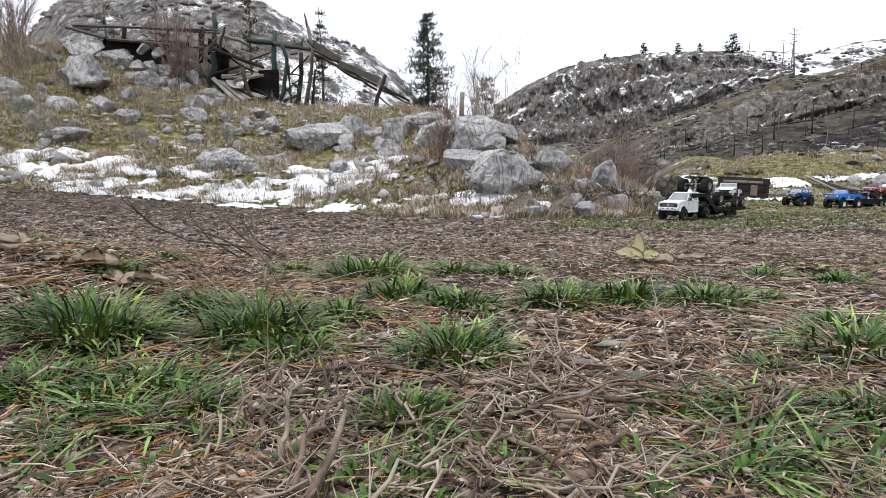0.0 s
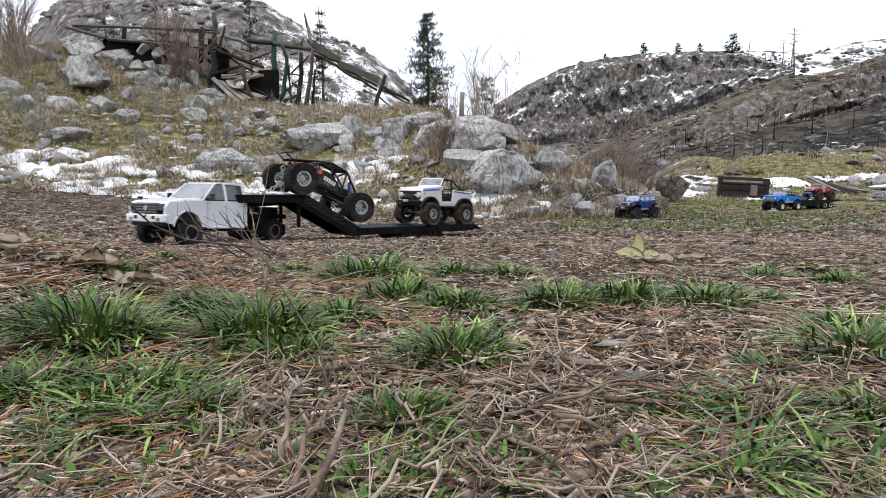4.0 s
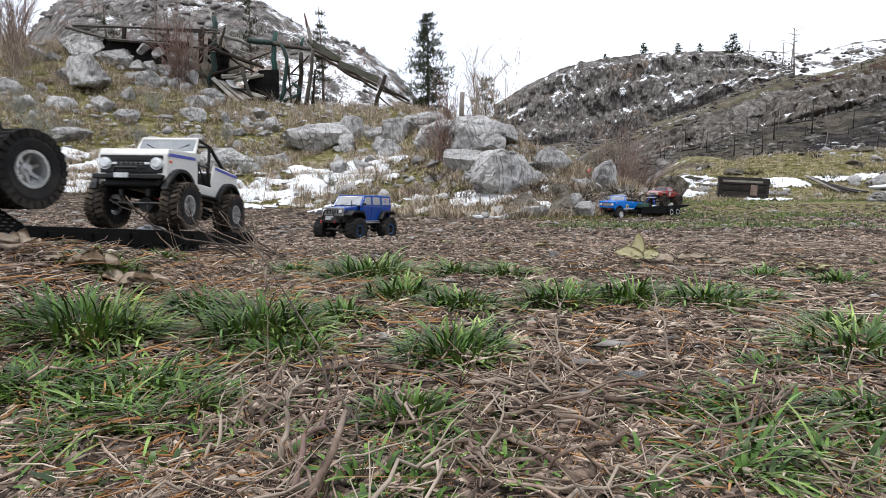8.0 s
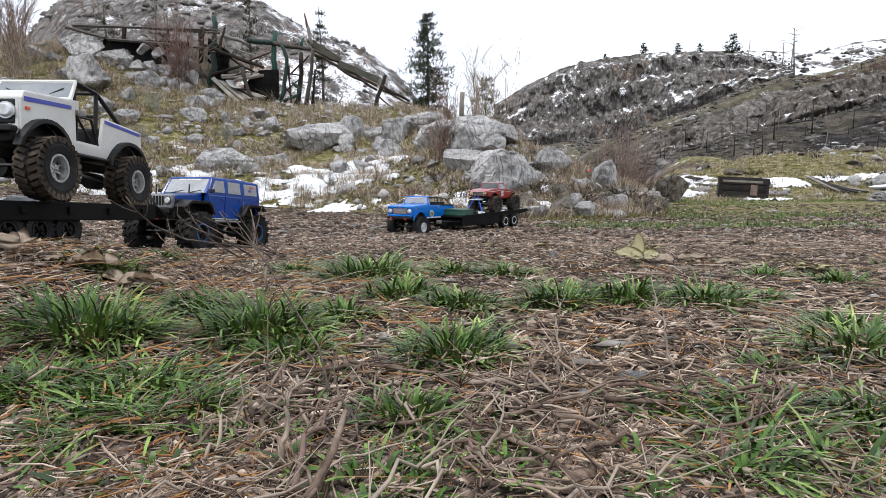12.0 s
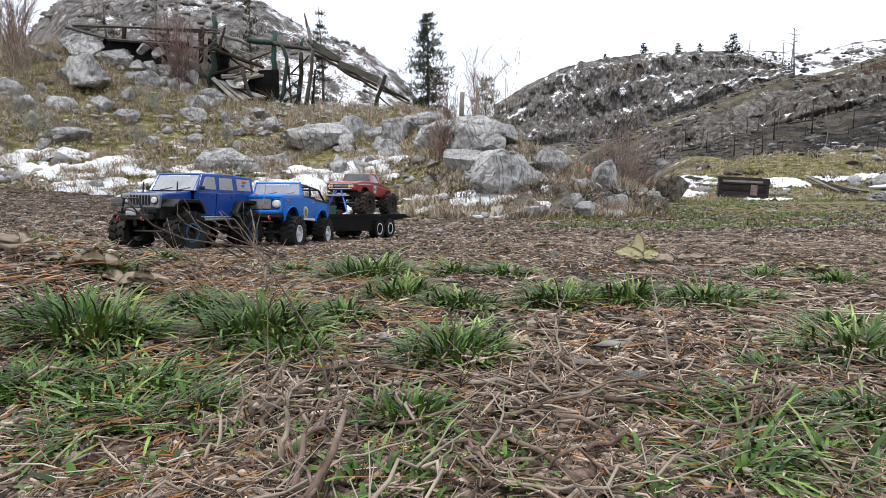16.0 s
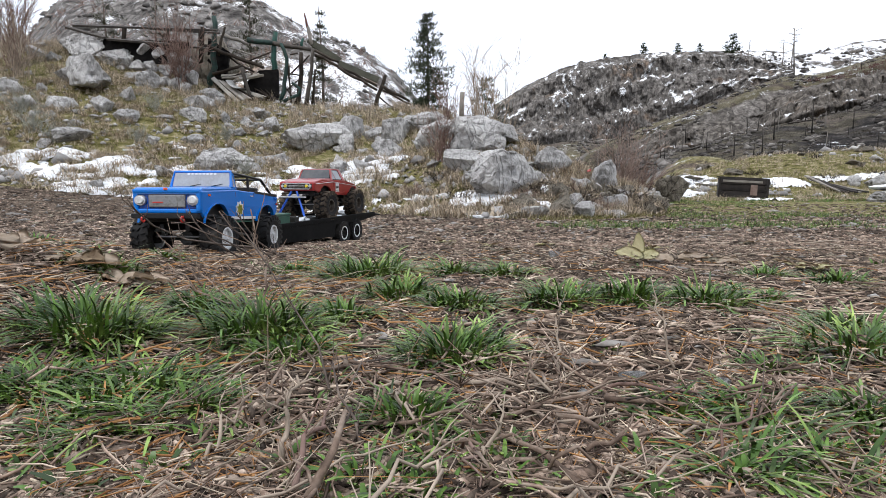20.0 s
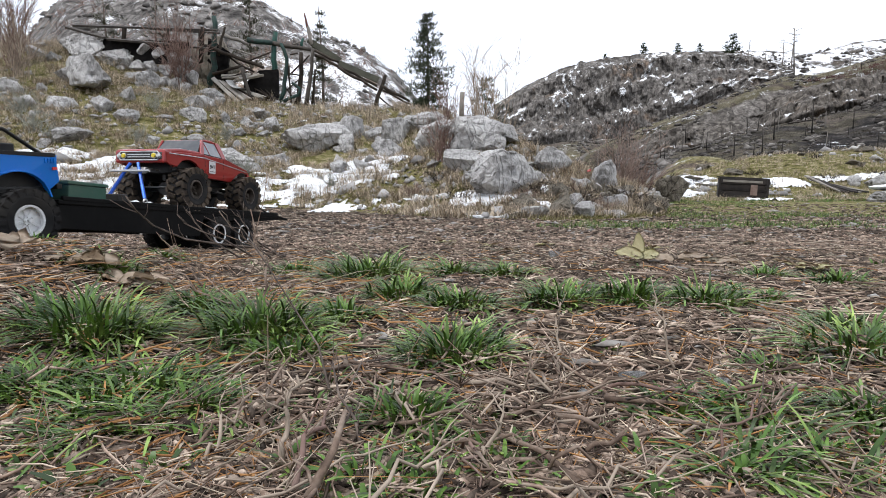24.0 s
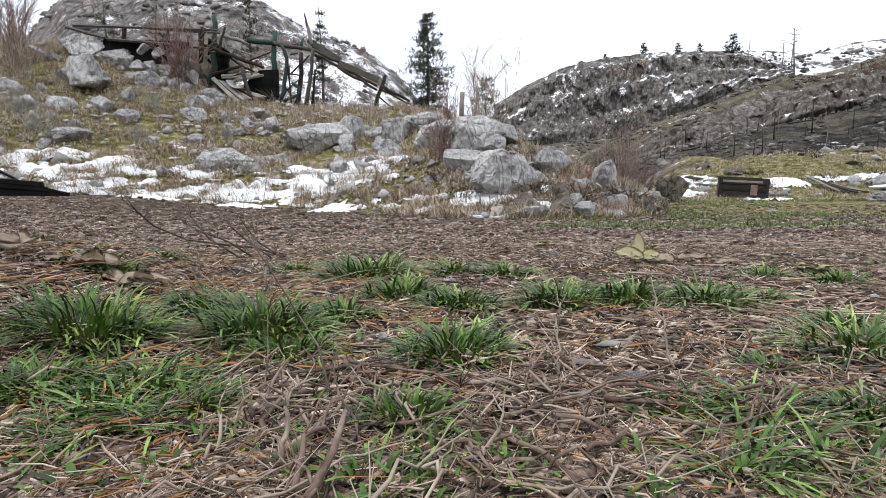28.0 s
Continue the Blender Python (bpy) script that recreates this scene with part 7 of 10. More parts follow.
def lugs(bm, R, w, count, size, shoulder=True):
    """Raised tread blocks in staggered rows, and blocks that wrap over the shoulders."""
    for k in range(count):
        for row, off in ((-0.27, 0.0), (0.27, 0.5)):
            t = 2 * math.pi * (k + off) / count
            m = Matrix.Rotation(-t, 4, "Y") @ Matrix.Translation((R - 0.001, row * w, 0)) @ Matrix.Rotation(radians(22 if row > 0 else -22), 4, "X")
            bm_box(size * 0.95, w * 0.44, size * 1.15, (0, 0, 0), 0, bm, m)
        if shoulder:
            for s in (-1, 1):
                t = 2 * math.pi * (k + (0.25 if s > 0 else 0.75)) / count
                m = Matrix.Rotation(-t, 4, "Y") @ Matrix.Translation((R * 0.945, s * w * 0.485, 0))
                bm_box(size * 1.5, size * 0.6, size * 1.1, (0, 0, 0), 0, bm, m)


def wheel_meshes(R, w, rim_r, tyre_mat, rim_mat, ring_mat, spokes=8, lug=0.009, count=22, dish=0.35):
    """Tyre, rim, outer ring and hub, each one mesh."""
    tyre = lathe([(rim_r, -w * 0.42), (rim_r + 0.003, -w * 0.49), ((R + rim_r) / 2, -w * 0.53), (R * 0.94, -w * 0.47), (R * 0.975, -w * 0.3), (R * 0.985, 0), (R * 0.975, w * 0.3), (R * 0.94, w * 0.47), ((R + rim_r) / 2, w * 0.53), (rim_r + 0.003, w * 0.49), (rim_r, w * 0.42)], 36)
    tread = bmesh.new()
    lugs(tread, R * 0.985, w, count, lug)
    rim = lathe([(rim_r, -w * 0.42), (rim_r * 0.96, -w * 0.40), (rim_r * 0.90, w * 0.05), (rim_r * 0.90, w * 0.30), (rim_r * 0.96, w * 0.43), (rim_r * 1.01, w * 0.44), (rim_r * 1.01, w * 0.40)], 30)
    disc = w * (0.42 - dish)
    for k in range(spokes):
        m = Matrix.Rotation(-2 * math.pi * k / spokes, 4, "Y")
        bm_box(rim_r * 0.72, 0.0045, rim_r * 2.6 / spokes * 0.62, (rim_r * 0.56, disc, 0), 0.001, rim, m, 1)
    hub = bm_rod([(0, disc - 0.010, 0), (0, disc + 0.006, 0)], rim_r * 0.34, 14)
    bm_rod([(0, disc + 0.004, 0), (0, disc + 0.012, 0)], rim_r * 0.15, 6, hub)
    for k in range(5):
        t = 2 * math.pi * k / 5
        bm_rod([(rim_r * 0.25 * math.cos(t), disc + 0.005, rim_r * 0.25 * math.sin(t)), (rim_r * 0.25 * math.cos(t), disc + 0.009, rim_r * 0.25 * math.sin(t))], 0.0014, 6, hub)
    ring = lathe([(rim_r * 1.02, w * 0.43), (rim_r * 1.02, w * 0.475), (rim_r * 0.86, w * 0.475), (rim_r * 0.86, w * 0.43), (rim_r * 1.02, w * 0.43)], 30)
    for k in range(16):
        t = 2 * math.pi * k / 16
        bm_rod([(rim_r * 0.94 * math.cos(t), w * 0.47, rim_r * 0.94 * math.sin(t)), (rim_r * 0.94 * math.cos(t), w * 0.50, rim_r * 0.94 * math.sin(t))], 0.0012, 5, ring)
    out = []
    for nm, bm, mt in (("wheel", tyre, RUBBER_CLEAN), ("rim", rim, rim_mat), ("beadlock_ring", ring, ring_mat), ("hub", hub, rim_mat), ("tread", tread, tyre_mat)):
        bmesh.ops.recalc_face_normals(bm, faces=bm.faces)
        me = bpy.data.meshes.new(nm)
        bm.to_mesh(me)
        bm.free()
        me.materials.append(mt)
        out.append(me)
    return out


def add_wheel(parent, meshes, x, y, z):
    w = shared("wheel", meshes[0], parent, pose(x, y, z))
    side = pose(0, 0, 0, 0, 0, 0 if y > 0 else 180)
    for nm, me in zip(("rim", "beadlock_ring", "hub"), meshes[1:4]):
        shared(nm, me, w, side)
    tagged(shared("tread", meshes[4], w), kind="stuff")
    return w


def coil(a, b, r, turns, wire, bm=None):
    a, b = Vector(a), Vector(b)
    d = (b - a).normalized()
    u = d.orthogonal().normalized()
    v = d.cross(u)
    k = int(turns * 9)
    return bm_rod([a + (b - a) * i / k + r * (math.cos(2 * math.pi * i / 9) * u + math.sin(2 * math.pi * i / 9) * v) for i in range(k + 1)], wire, 5, bm)


def chassis(car, wb, R, track, spring=BLACK, body=GREY_METAL, deck=0.105):
    """Ladder frame, axles, links, shocks and skid plate."""
    for s in (1, -1):
        part("frame_rail", bm_box(wb * 1.35, 0.012, 0.018, (0, s * 0.035, deck - 0.012), 0.002), BLACK, car)
    part("skid_plate", bm_box(0.10, 0.085, 0.008, (0, 0, deck - 0.03), 0.002), BLACK, car)
    part("gearbox", bm_box(0.075, 0.05, 0.035, (0.01, 0, deck - 0.008), 0.005), BLACK, car)
    for e in (1, -1):
        x = e * wb / 2
        ax = bm_rod([(x, -track * 0.84, R), (x, track * 0.84, R)], 0.007, 10)
        bm_rod([(x - 0.017, 0.012, R), (x - 0.010, 0.012, R), (x + 0.010, 0.012, R), (x + 0.017, 0.012, R)], 0.019, 14, ax)
        for s in (1, -1):
            bm_box(0.022, 0.014, 0.030, (x, s * track * 0.80, R), 0.003, ax)
        part("front_axle" if e > 0 else "rear_axle", ax, BLACK, car)
        for s in (1, -1):
            part("link", bm_rod([(x - e * 0.008, s * 0.05, R - 0.005), (x * 0.22, s * 0.035, deck - 0.03)], 0.0035, 6), body, car)
            top, bot = (x * 0.80, s * 0.055, deck + 0.055), (x - e * 0.004, s * 0.058, R + 0.004)
            sh = bm_rod([bot, Vector(bot).lerp(Vector(top), 0.5)], 0.0025, 8)
            bm_rod([Vector(bot).lerp(Vector(top), 0.42), top], 0.0058, 10, sh)
            shock = part("shock", sh, body, car)
            part("spring", coil(Vector(bot).lerp(Vector(top), 0.08), Vector(bot).lerp(Vector(top), 0.85), 0.0075, 7, 0.0011), spring, shock)
    part("drive_shaft", bm_rod([(wb / 2 - 0.02, 0.008, R), (0.02, 0, deck - 0.015)], 0.004, 8), body, car)
    part("steering_link", bm_rod([(wb / 2 + 0.020, -track * 0.7, R + 0.004), (wb / 2 + 0.020, track * 0.7, R + 0.004)], 0.0028, 6), body, car)


def wheel_wells(car, wb, Y, top, floor=0.10, x0=1.0):
    """Dark inner fenders behind the wheel openings."""
    for ex in (1, -1):
        part("inner_fender", bm_box(0.125, 2 * Y - 0.030, top - floor, (ex * wb / 2 * x0, 0, (top + floor) / 2), 0.006), BLACK, car)


def arch_flare(cx, cz, r, y, wide, material, car, a0=8, a1=172, thick=0.005):
    prof = arc(cx, cz, r + thick, a0, a1, 12) + arc(cx, cz, r, a1, a0, 12)
    part("fender_flare", slab(prof, y, y + math.copysign(wide, y), 0.0012), material, car)


def bars(parent, at, along, up, count, size, gap, material, name="lettering"):
    """Small plain blocks in a row, for writing too small to read."""
    bm = bmesh.new()
    al, u = Vector(along).normalized(), Vector(up).normalized()
    n = al.cross(u)
    m3 = Matrix((al, u, n)).transposed().to_4x4()
    for i in range(count):
        m = Matrix.Translation(Vector(at) + al * (i - (count - 1) / 2) * gap) @ m3
        bm_box(size[0], size[1], 0.0008, (0, 0, 0), 0, bm, m)
    return part(name, bm, material, parent)


def lamp(name, x, y, z, r, car, lens=LENS, rim=CHROME, face=1):
    b = bm_rod([(x - 0.006 * face, y, z), (x + 0.002 * face, y, z)], r, 18)
    ring = part(name, b, rim, car)
    part("lens", bm_rod([(x + 0.0015 * face, y, z), (x + 0.0045 * face, y, z), (x + 0.006 * face, y, z)], r * 0.86, 18, taper=0.7), lens, ring)


def tie_ring(p, r, wire, bm=None, axis=(0, 1, 0)):
    u = Vector(axis).orthogonal().normalized()
    v = Vector(axis).cross(u)
    return bm_rod([Vector(p) + r * (math.cos(2 * math.pi * i / 12) * u + math.sin(2 * math.pi * i / 12) * v) for i in range(13)], wire, 6, bm)


def side_pair(car, name, profile, y, thick, material, bevel=0.0015, lean=0.0, lean_from=0.0):
    for s in (1, -1):
        part(name, slab(profile, s * y, s * (y - thick), bevel, lean, lean_from), material, car)


def make_pickup():
    """White crew-cab tow truck with a bare black flat bed."""
    car = thing("pickup_truck", "white crew-cab model tow truck with bare black flatbed", "model truck")
    wb, R, Y = 0.478, 0.052, 0.096
    chassis(car, wb, R, 0.10, deck=0.085)
    tyre = wheel_meshes(R, 0.040, 0.030, RUBBER_CLEAN, BLACK, GREY_METAL, 8, 0.006, 26, 0.2)
    wheels = [add_wheel(car, tyre, e * wb / 2, s * 0.098, R) for e in (1, -1) for s in (1, -1)]
    wheels += [add_wheel(car, tyre, -wb / 2, s * 0.056, R) for s in (1, -1)]
    low, fx = 0.072, wb / 2
    side = [(0.335, 0.088)] + [(0.342, 0.145), (0.325, 0.166), (0.18, 0.176), (0.165, 0.176), (-0.078, 0.178), (-0.080, low), (fx - 0.066, low)] + arc(fx, 0.066, 0.066, 175, 15, 9)
    side_pair(car, "body_side", side, Y, 0.012, WHITE_PAINT, 0.003)
    part("hood", slab([(0.338, 0.140), (0.330, 0.168), (0.25, 0.180), (0.165, 0.184), (0.165, 0.150)], -Y + 0.008, Y - 0.008, 0.004), WHITE_PAINT, car)
    for s in (1, -1):
        part("hood_ridge", slab([(0.325, 0.168), (0.25, 0.181), (0.17, 0.186), (0.17, 0.182), (0.325, 0.165)], s * 0.045, s * 0.055, 0.0008), WHITE_PAINT, car)
    part("roof", slab([(0.088, 0.244), (0.075, 0.2515), (0.0, 0.255), (-0.06, 0.251), (-0.072, 0.243)], -0.078, 0.078, 0.003), WHITE_PAINT, car)
    part("windshield", plate([(0.163, 0.082, 0.180), (0.163, -0.082, 0.180), (0.086, -0.071, 0.246), (0.086, 0.071, 0.246)], 0.003), GLASS, car)
    part("rear_window", plate([(-0.077, 0.078, 0.180), (-0.077, -0.078, 0.180), (-0.071, -0.070, 0.244), (-0.071, 0.070, 0.244)], 0.003), GLASS_DARK, car)
    part("cab_back", bm_box(0.006, 0.18, 0.10, (-0.076, 0, 0.128), 0.002), WHITE_PAINT, car)
    for s in (1, -1):
        y0, y1 = s * 0.0915, s * 0.0765
        for nm, a, b, c, d in (("front_side_window", 0.145, 0.045, 0.045, 0.086), ("rear_side_window", 0.036, -0.060, -0.060, 0.036)):
            part(nm, plate([(a, y0, 0.182), (b, y0, 0.182), (c, y1, 0.241), (d, y1, 0.241)], 0.003), GLASS_DARK, car)
        for x0, x1, x2, x3 in ((0.170, 0.158, 0.083, 0.092), (0.046, 0.034, 0.034, 0.046), (-0.060, -0.080, -0.074, -0.060)):
            part("roof_pillar", plate([(x0, y0 * 1.01, 0.176), (x1, y0 * 1.01, 0.176), (x2, y1 * 1.01, 0.247), (x3, y1 * 1.01, 0.247)], 0.006, 0.001), WHITE_PAINT, car)
        part("mirror_arm", bm_rod([(0.140, s * 0.094, 0.183), (0.140, s * 0.108, 0.188)], 0.003, 6), BLACK, car)
        part("side_mirror", bm_box(0.012, 0.020, 0.028, (0.138, s * 0.115, 0.192), 0.004), GLOSS_BLACK, car)
        for x in (0.048, -0.045):
            part("door_handle", bm_box(0.020, 0.004, 0.005, (x, s * (Y + 0.001), 0.158), 0.001), CHROME, car)
        for x in (0.142, 0.040, -0.066):
            part("door_gap", bm_box(0.0015, 0.001, 0.09, (x, s * (Y + 0.0003), 0.126)), BLACK, car)
        part("running_board", bm_box(0.20, 0.014, 0.008, (0.045, s * (Y + 0.002), 0.070), 0.002), WHITE_PAINT, car)
        part("front_lamp", bm_box(0.010, 0.038, 0.026, (0.338, s * 0.068, 0.146), 0.003), GLASS_DARK, car)
        part("fog_lamp", bm_box(0.006, 0.016, 0.012, (0.3515, s * 0.070, 0.101), 0.001), GREY_METAL, car)
        part("mud_flap", bm_box(0.004, 0.08, 0.05, (-0.31, s * 0.075, 0.055), 0.001), BLACK, car)
        arch_flare(fx, 0.066, 0.066, s * (Y - 0.002), 0.006, WHITE_PAINT, car)
    g = part("grille", bm_box(0.012, 0.110, 0.040, (0.338, 0, 0.142), 0.004), GLOSS_BLACK, car)
    for k in range(4):
        part("grille_bar", bm_box(0.003, 0.104, 0.004, (0.3455, 0, 0.127 + 0.010 * k), 0.0008), GREY_METAL, g)
    part("grille_badge", bm_rod([(0.344, 0, 0.142), (0.349, 0, 0.142)], 0.009, 16), CHROME, g)
    bp = part("front_bumper", bm_box(0.030, 0.196, 0.030, (0.338, 0, 0.105), 0.006), WHITE_PAINT, car)
    for y in (-0.045, 0.0, 0.045):
        part("bumper_vent", bm_box(0.004, 0.016, 0.012, (0.3525, y, 0.108), 0.001), BLACK, bp)
    part("lower_valance", bm_box(0.02, 0.17, 0.014, (0.330, 0, 0.083), 0.004), BLACK, car)
    bed = part("flat_bed", bm_box(0.250, 0.190, 0.010, (-0.215, 0, 0.122), 0.002), DECK, car)
    part("headboard", bm_box(0.006, 0.19, 0.035, (-0.092, 0, 0.143), 0.001), DECK, bed)
    for s in (1, -1):
        part("bed_rail", bm_box(0.250, 0.008, 0.020, (-0.215, s * 0.092, 0.116), 0.002), DECK, bed)
    part("hitch_ball", bm_rod([(-0.24, 0, 0.125), (-0.24, 0, 0.150)], 0.010, 12), GREY_METAL, bed)
    part("interior", bm_box(0.20, 0.15, 0.06, (0.02, 0, 0.15), 0.01), BLACK, car)
    wheel_wells(car, 0.478, 0.094, 0.158, 0.085)
    return car, wheels, R


def make_open_suv():
    """Off-white open-top classic with blue stripe and black cage."""
    car = thing("open_top_suv", "off-white open-top model off-roader with violet-blue stripe and black cage", "model car")
    wb, R, Y = 0.276, 0.059, 0.086
    chassis(car, wb, R, 0.105, deck=0.098, spring=GREY_METAL)
    tyre = wheel_meshes(R, 0.048, 0.027, RUBBER_MUD, CHROME, CHROME, 9, 0.0075, 26, 0.3)
    wheels = [add_wheel(car, tyre, e * wb / 2, s * 0.098, R) for e in (1, -1) for s in (1, -1)]
    f = wb / 2
    side = [(0.196, 0.128), (0.199, 0.188), (0.060, 0.200), (0.046, 0.200), (0.042, 0.132), (-0.040, 0.130), (-0.052, 0.198), (-0.196, 0.192), (-0.202, 0.125)]
    rear = arc(-f, 0.088, 0.064, 165, 12, 9)
    front = arc(f, 0.088, 0.064, 168, 15, 9)
    side += rear + [(-0.066, 0.104), (0.070, 0.104)] + front
    side_pair(car, "body_side", side, Y, 0.008, CREAM_PAINT, 0.002)
    part("hood", slab([(0.199, 0.180), (0.190, 0.200), (0.058, 0.210), (0.058, 0.190)], -Y, Y, 0.003), CREAM_PAINT, car)
    part("cowl", slab([(0.060, 0.195), (0.060, 0.210), (0.035, 0.212), (0.035, 0.195)], -Y, Y, 0.002), CREAM_PAINT, car)
    for s in (1, -1):
        part("hood_stripe", slab([(0.190, 0.191), (0.060, 0.200), (0.060, 0.194), (0.190, 0.183)], s * (Y + 0.0012), s * (Y - 0.001)), STRIPE, car)
        part("rear_stripe", slab([(-0.054, 0.194), (-0.190, 0.189), (-0.190, 0.182), (-0.054, 0.188)], s * (Y + 0.0012), s * (Y - 0.001)), STRIPE, car)
        arch_flare(f, 0.086, 0.064, s * (Y - 0.003), 0.016, BLACK, car, 5, 178, 0.009)
        arch_flare(-f, 0.086, 0.064, s * (Y - 0.003), 0.016, BLACK, car, 2, 172, 0.009)
        part("marker_lamp", bm_box(0.012, 0.002, 0.006, (0.182, s * (Y + 0.001), 0.171), 0.0008), ORANGE_PAINT, car)
        half = part("half_door", slab([(0.038, 0.108), (0.038, 0.135), (-0.038, 0.135), (-0.038, 0.108)], s * (Y - 0.001), s * (Y - 0.006), 0.001), CREAM_PAINT, car)
        cage = bm_rod([(0.036, s * (Y - 0.004), 0.135), (0.036, s * (Y - 0.004), 0.185), (-0.012, s * (Y - 0.004), 0.140)], 0.0028, 7)
        bm_rod([(-0.036, s * (Y - 0.004), 0.135), (-0.012, s * (Y - 0.004), 0.188), (0.036, s * (Y - 0.004), 0.186)], 0.0028, 7, cage)
        part("door_tube", cage, BLACK, half)
        lamp("headlamp", 0.203, s * 0.064, 0.163, 0.0155, car)
        part("indicator", bm_box(0.004, 0.012, 0.006, (0.204, s * 0.040, 0.163), 0.001), LENS, car)
        part("rock_slider", bm_rod([(-0.075, s * (Y + 0.004), 0.099), (0.075, s * (Y + 0.004), 0.099)], 0.0045, 8), BLACK, car)
        part("wiper", bm_rod([(0.048, s * 0.012, 0.213), (0.040, s * 0.055, 0.236)], 0.0012, 5), BLACK, car)
        part("tail_lamp", bm_box(0.003, 0.012, 0.020, (-0.203, s * 0.073, 0.165), 0.001), RED_PLASTIC, car)
        part("side_mirror", bm_box(0.004, 0.014, 0.012, (0.042, s * (Y + 0.012), 0.190), 0.002), GREY_METAL, car)
    part("grille_surround", bm_box(0.008, 0.165, 0.060, (0.196, 0, 0.160), 0.003), CREAM_PAINT, car)
    g = part("grille", bm_box(0.006, 0.156, 0.045, (0.199, 0, 0.162), 0.003), BLACK, car)
    for k in range(3):
        part("grille_bar", bm_box(0.003, 0.074, 0.003, (0.2025, 0, 0.153 + 0.010 * k)), BLACK, g)
    bars(g, (0.2035, 0, 0.163), (0, 1, 0), (0, 0, 1), 5, (0.006, 0.006), 0.012, GREY_METAL)
    bp = part("front_bumper", bm_box(0.018, 0.170, 0.014, (0.212, 0, 0.128), 0.003), BLACK, car)
    part("bumper_hoop", bm_rod([(0.216, -0.035, 0.130), (0.222, -0.026, 0.150), (0.222, 0.026, 0.150), (0.216, 0.035, 0.130)], 0.004, 8), BLACK, bp)
    part("number_board", bm_box(0.003, 0.036, 0.014, (0.222, -0.012, 0.130), 0.001), CHROME, bp)
    part("rear_bumper", bm_box(0.012, 0.165, 0.014, (-0.208, 0, 0.120), 0.003), BLACK, car)
    part("tailgate", bm_box(0.008, 0.165, 0.065, (-0.199, 0, 0.160), 0.002), CREAM_PAINT, car)
    ws = bm_rod([(0.052, -0.078, 0.210), (0.028, -0.070, 0.252), (0.028, 0.070, 0.252), (0.052, 0.078, 0.210)], 0.0045, 8)
    bm_rod([(0.052, -0.078, 0.211), (0.052, 0.078, 0.211)], 0.0045, 8, ws)
    part("windshield_frame", ws, CREAM_PAINT, car)
    part("windshield", plate([(0.051, 0.075, 0.212), (0.051, -0.075, 0.212), (0.029, -0.068, 0.250), (0.029, 0.068, 0.250)], 0.002), GLASS, car)
    for s in (1, -1):
        c = bm_rod([(0.026, s * 0.068, 0.252), (-0.048, s * 0.066, 0.246), (-0.150, s * 0.070, 0.192)], 0.0042, 8)
        bm_rod([(-0.048, s * 0.066, 0.246), (-0.050, s * 0.068, 0.135)], 0.0042, 8, c)
        bm_rod([(0.026, s * 0.068, 0.252), (0.036, s * 0.070, 0.150)], 0.0036, 8, c)
        part("roll_cage", c, BLACK, car)
    x = bm_rod([(-0.048, -0.066, 0.246), (-0.048, 0.066, 0.246)], 0.0042, 8)
    bm_rod([(-0.049, -0.066, 0.200), (-0.049, 0.066, 0.200)], 0.0036, 8, x)
    part("cage_crossbar", x, BLACK, car)
    part("floor_pan", bm_box(0.38, 0.155, 0.012, (0, 0, 0.112), 0.003), BLACK, car)
    for s in (1, -1):
        part("seat", bm_box(0.035, 0.05, 0.05, (-0.015, s * 0.036, 0.145), 0.008), BLACK, car)
    part("dashboard", bm_box(0.02, 0.15, 0.03, (0.035, 0, 0.185), 0.005), BLACK, car)
    part("servo", bm_box(0.03, 0.02, 0.02, (f - 0.035, 0.02, 0.085), 0.003), RED_PLASTIC, car)
    wheel_wells(car, 0.276, 0.085, 0.182)
    return car, wheels, R


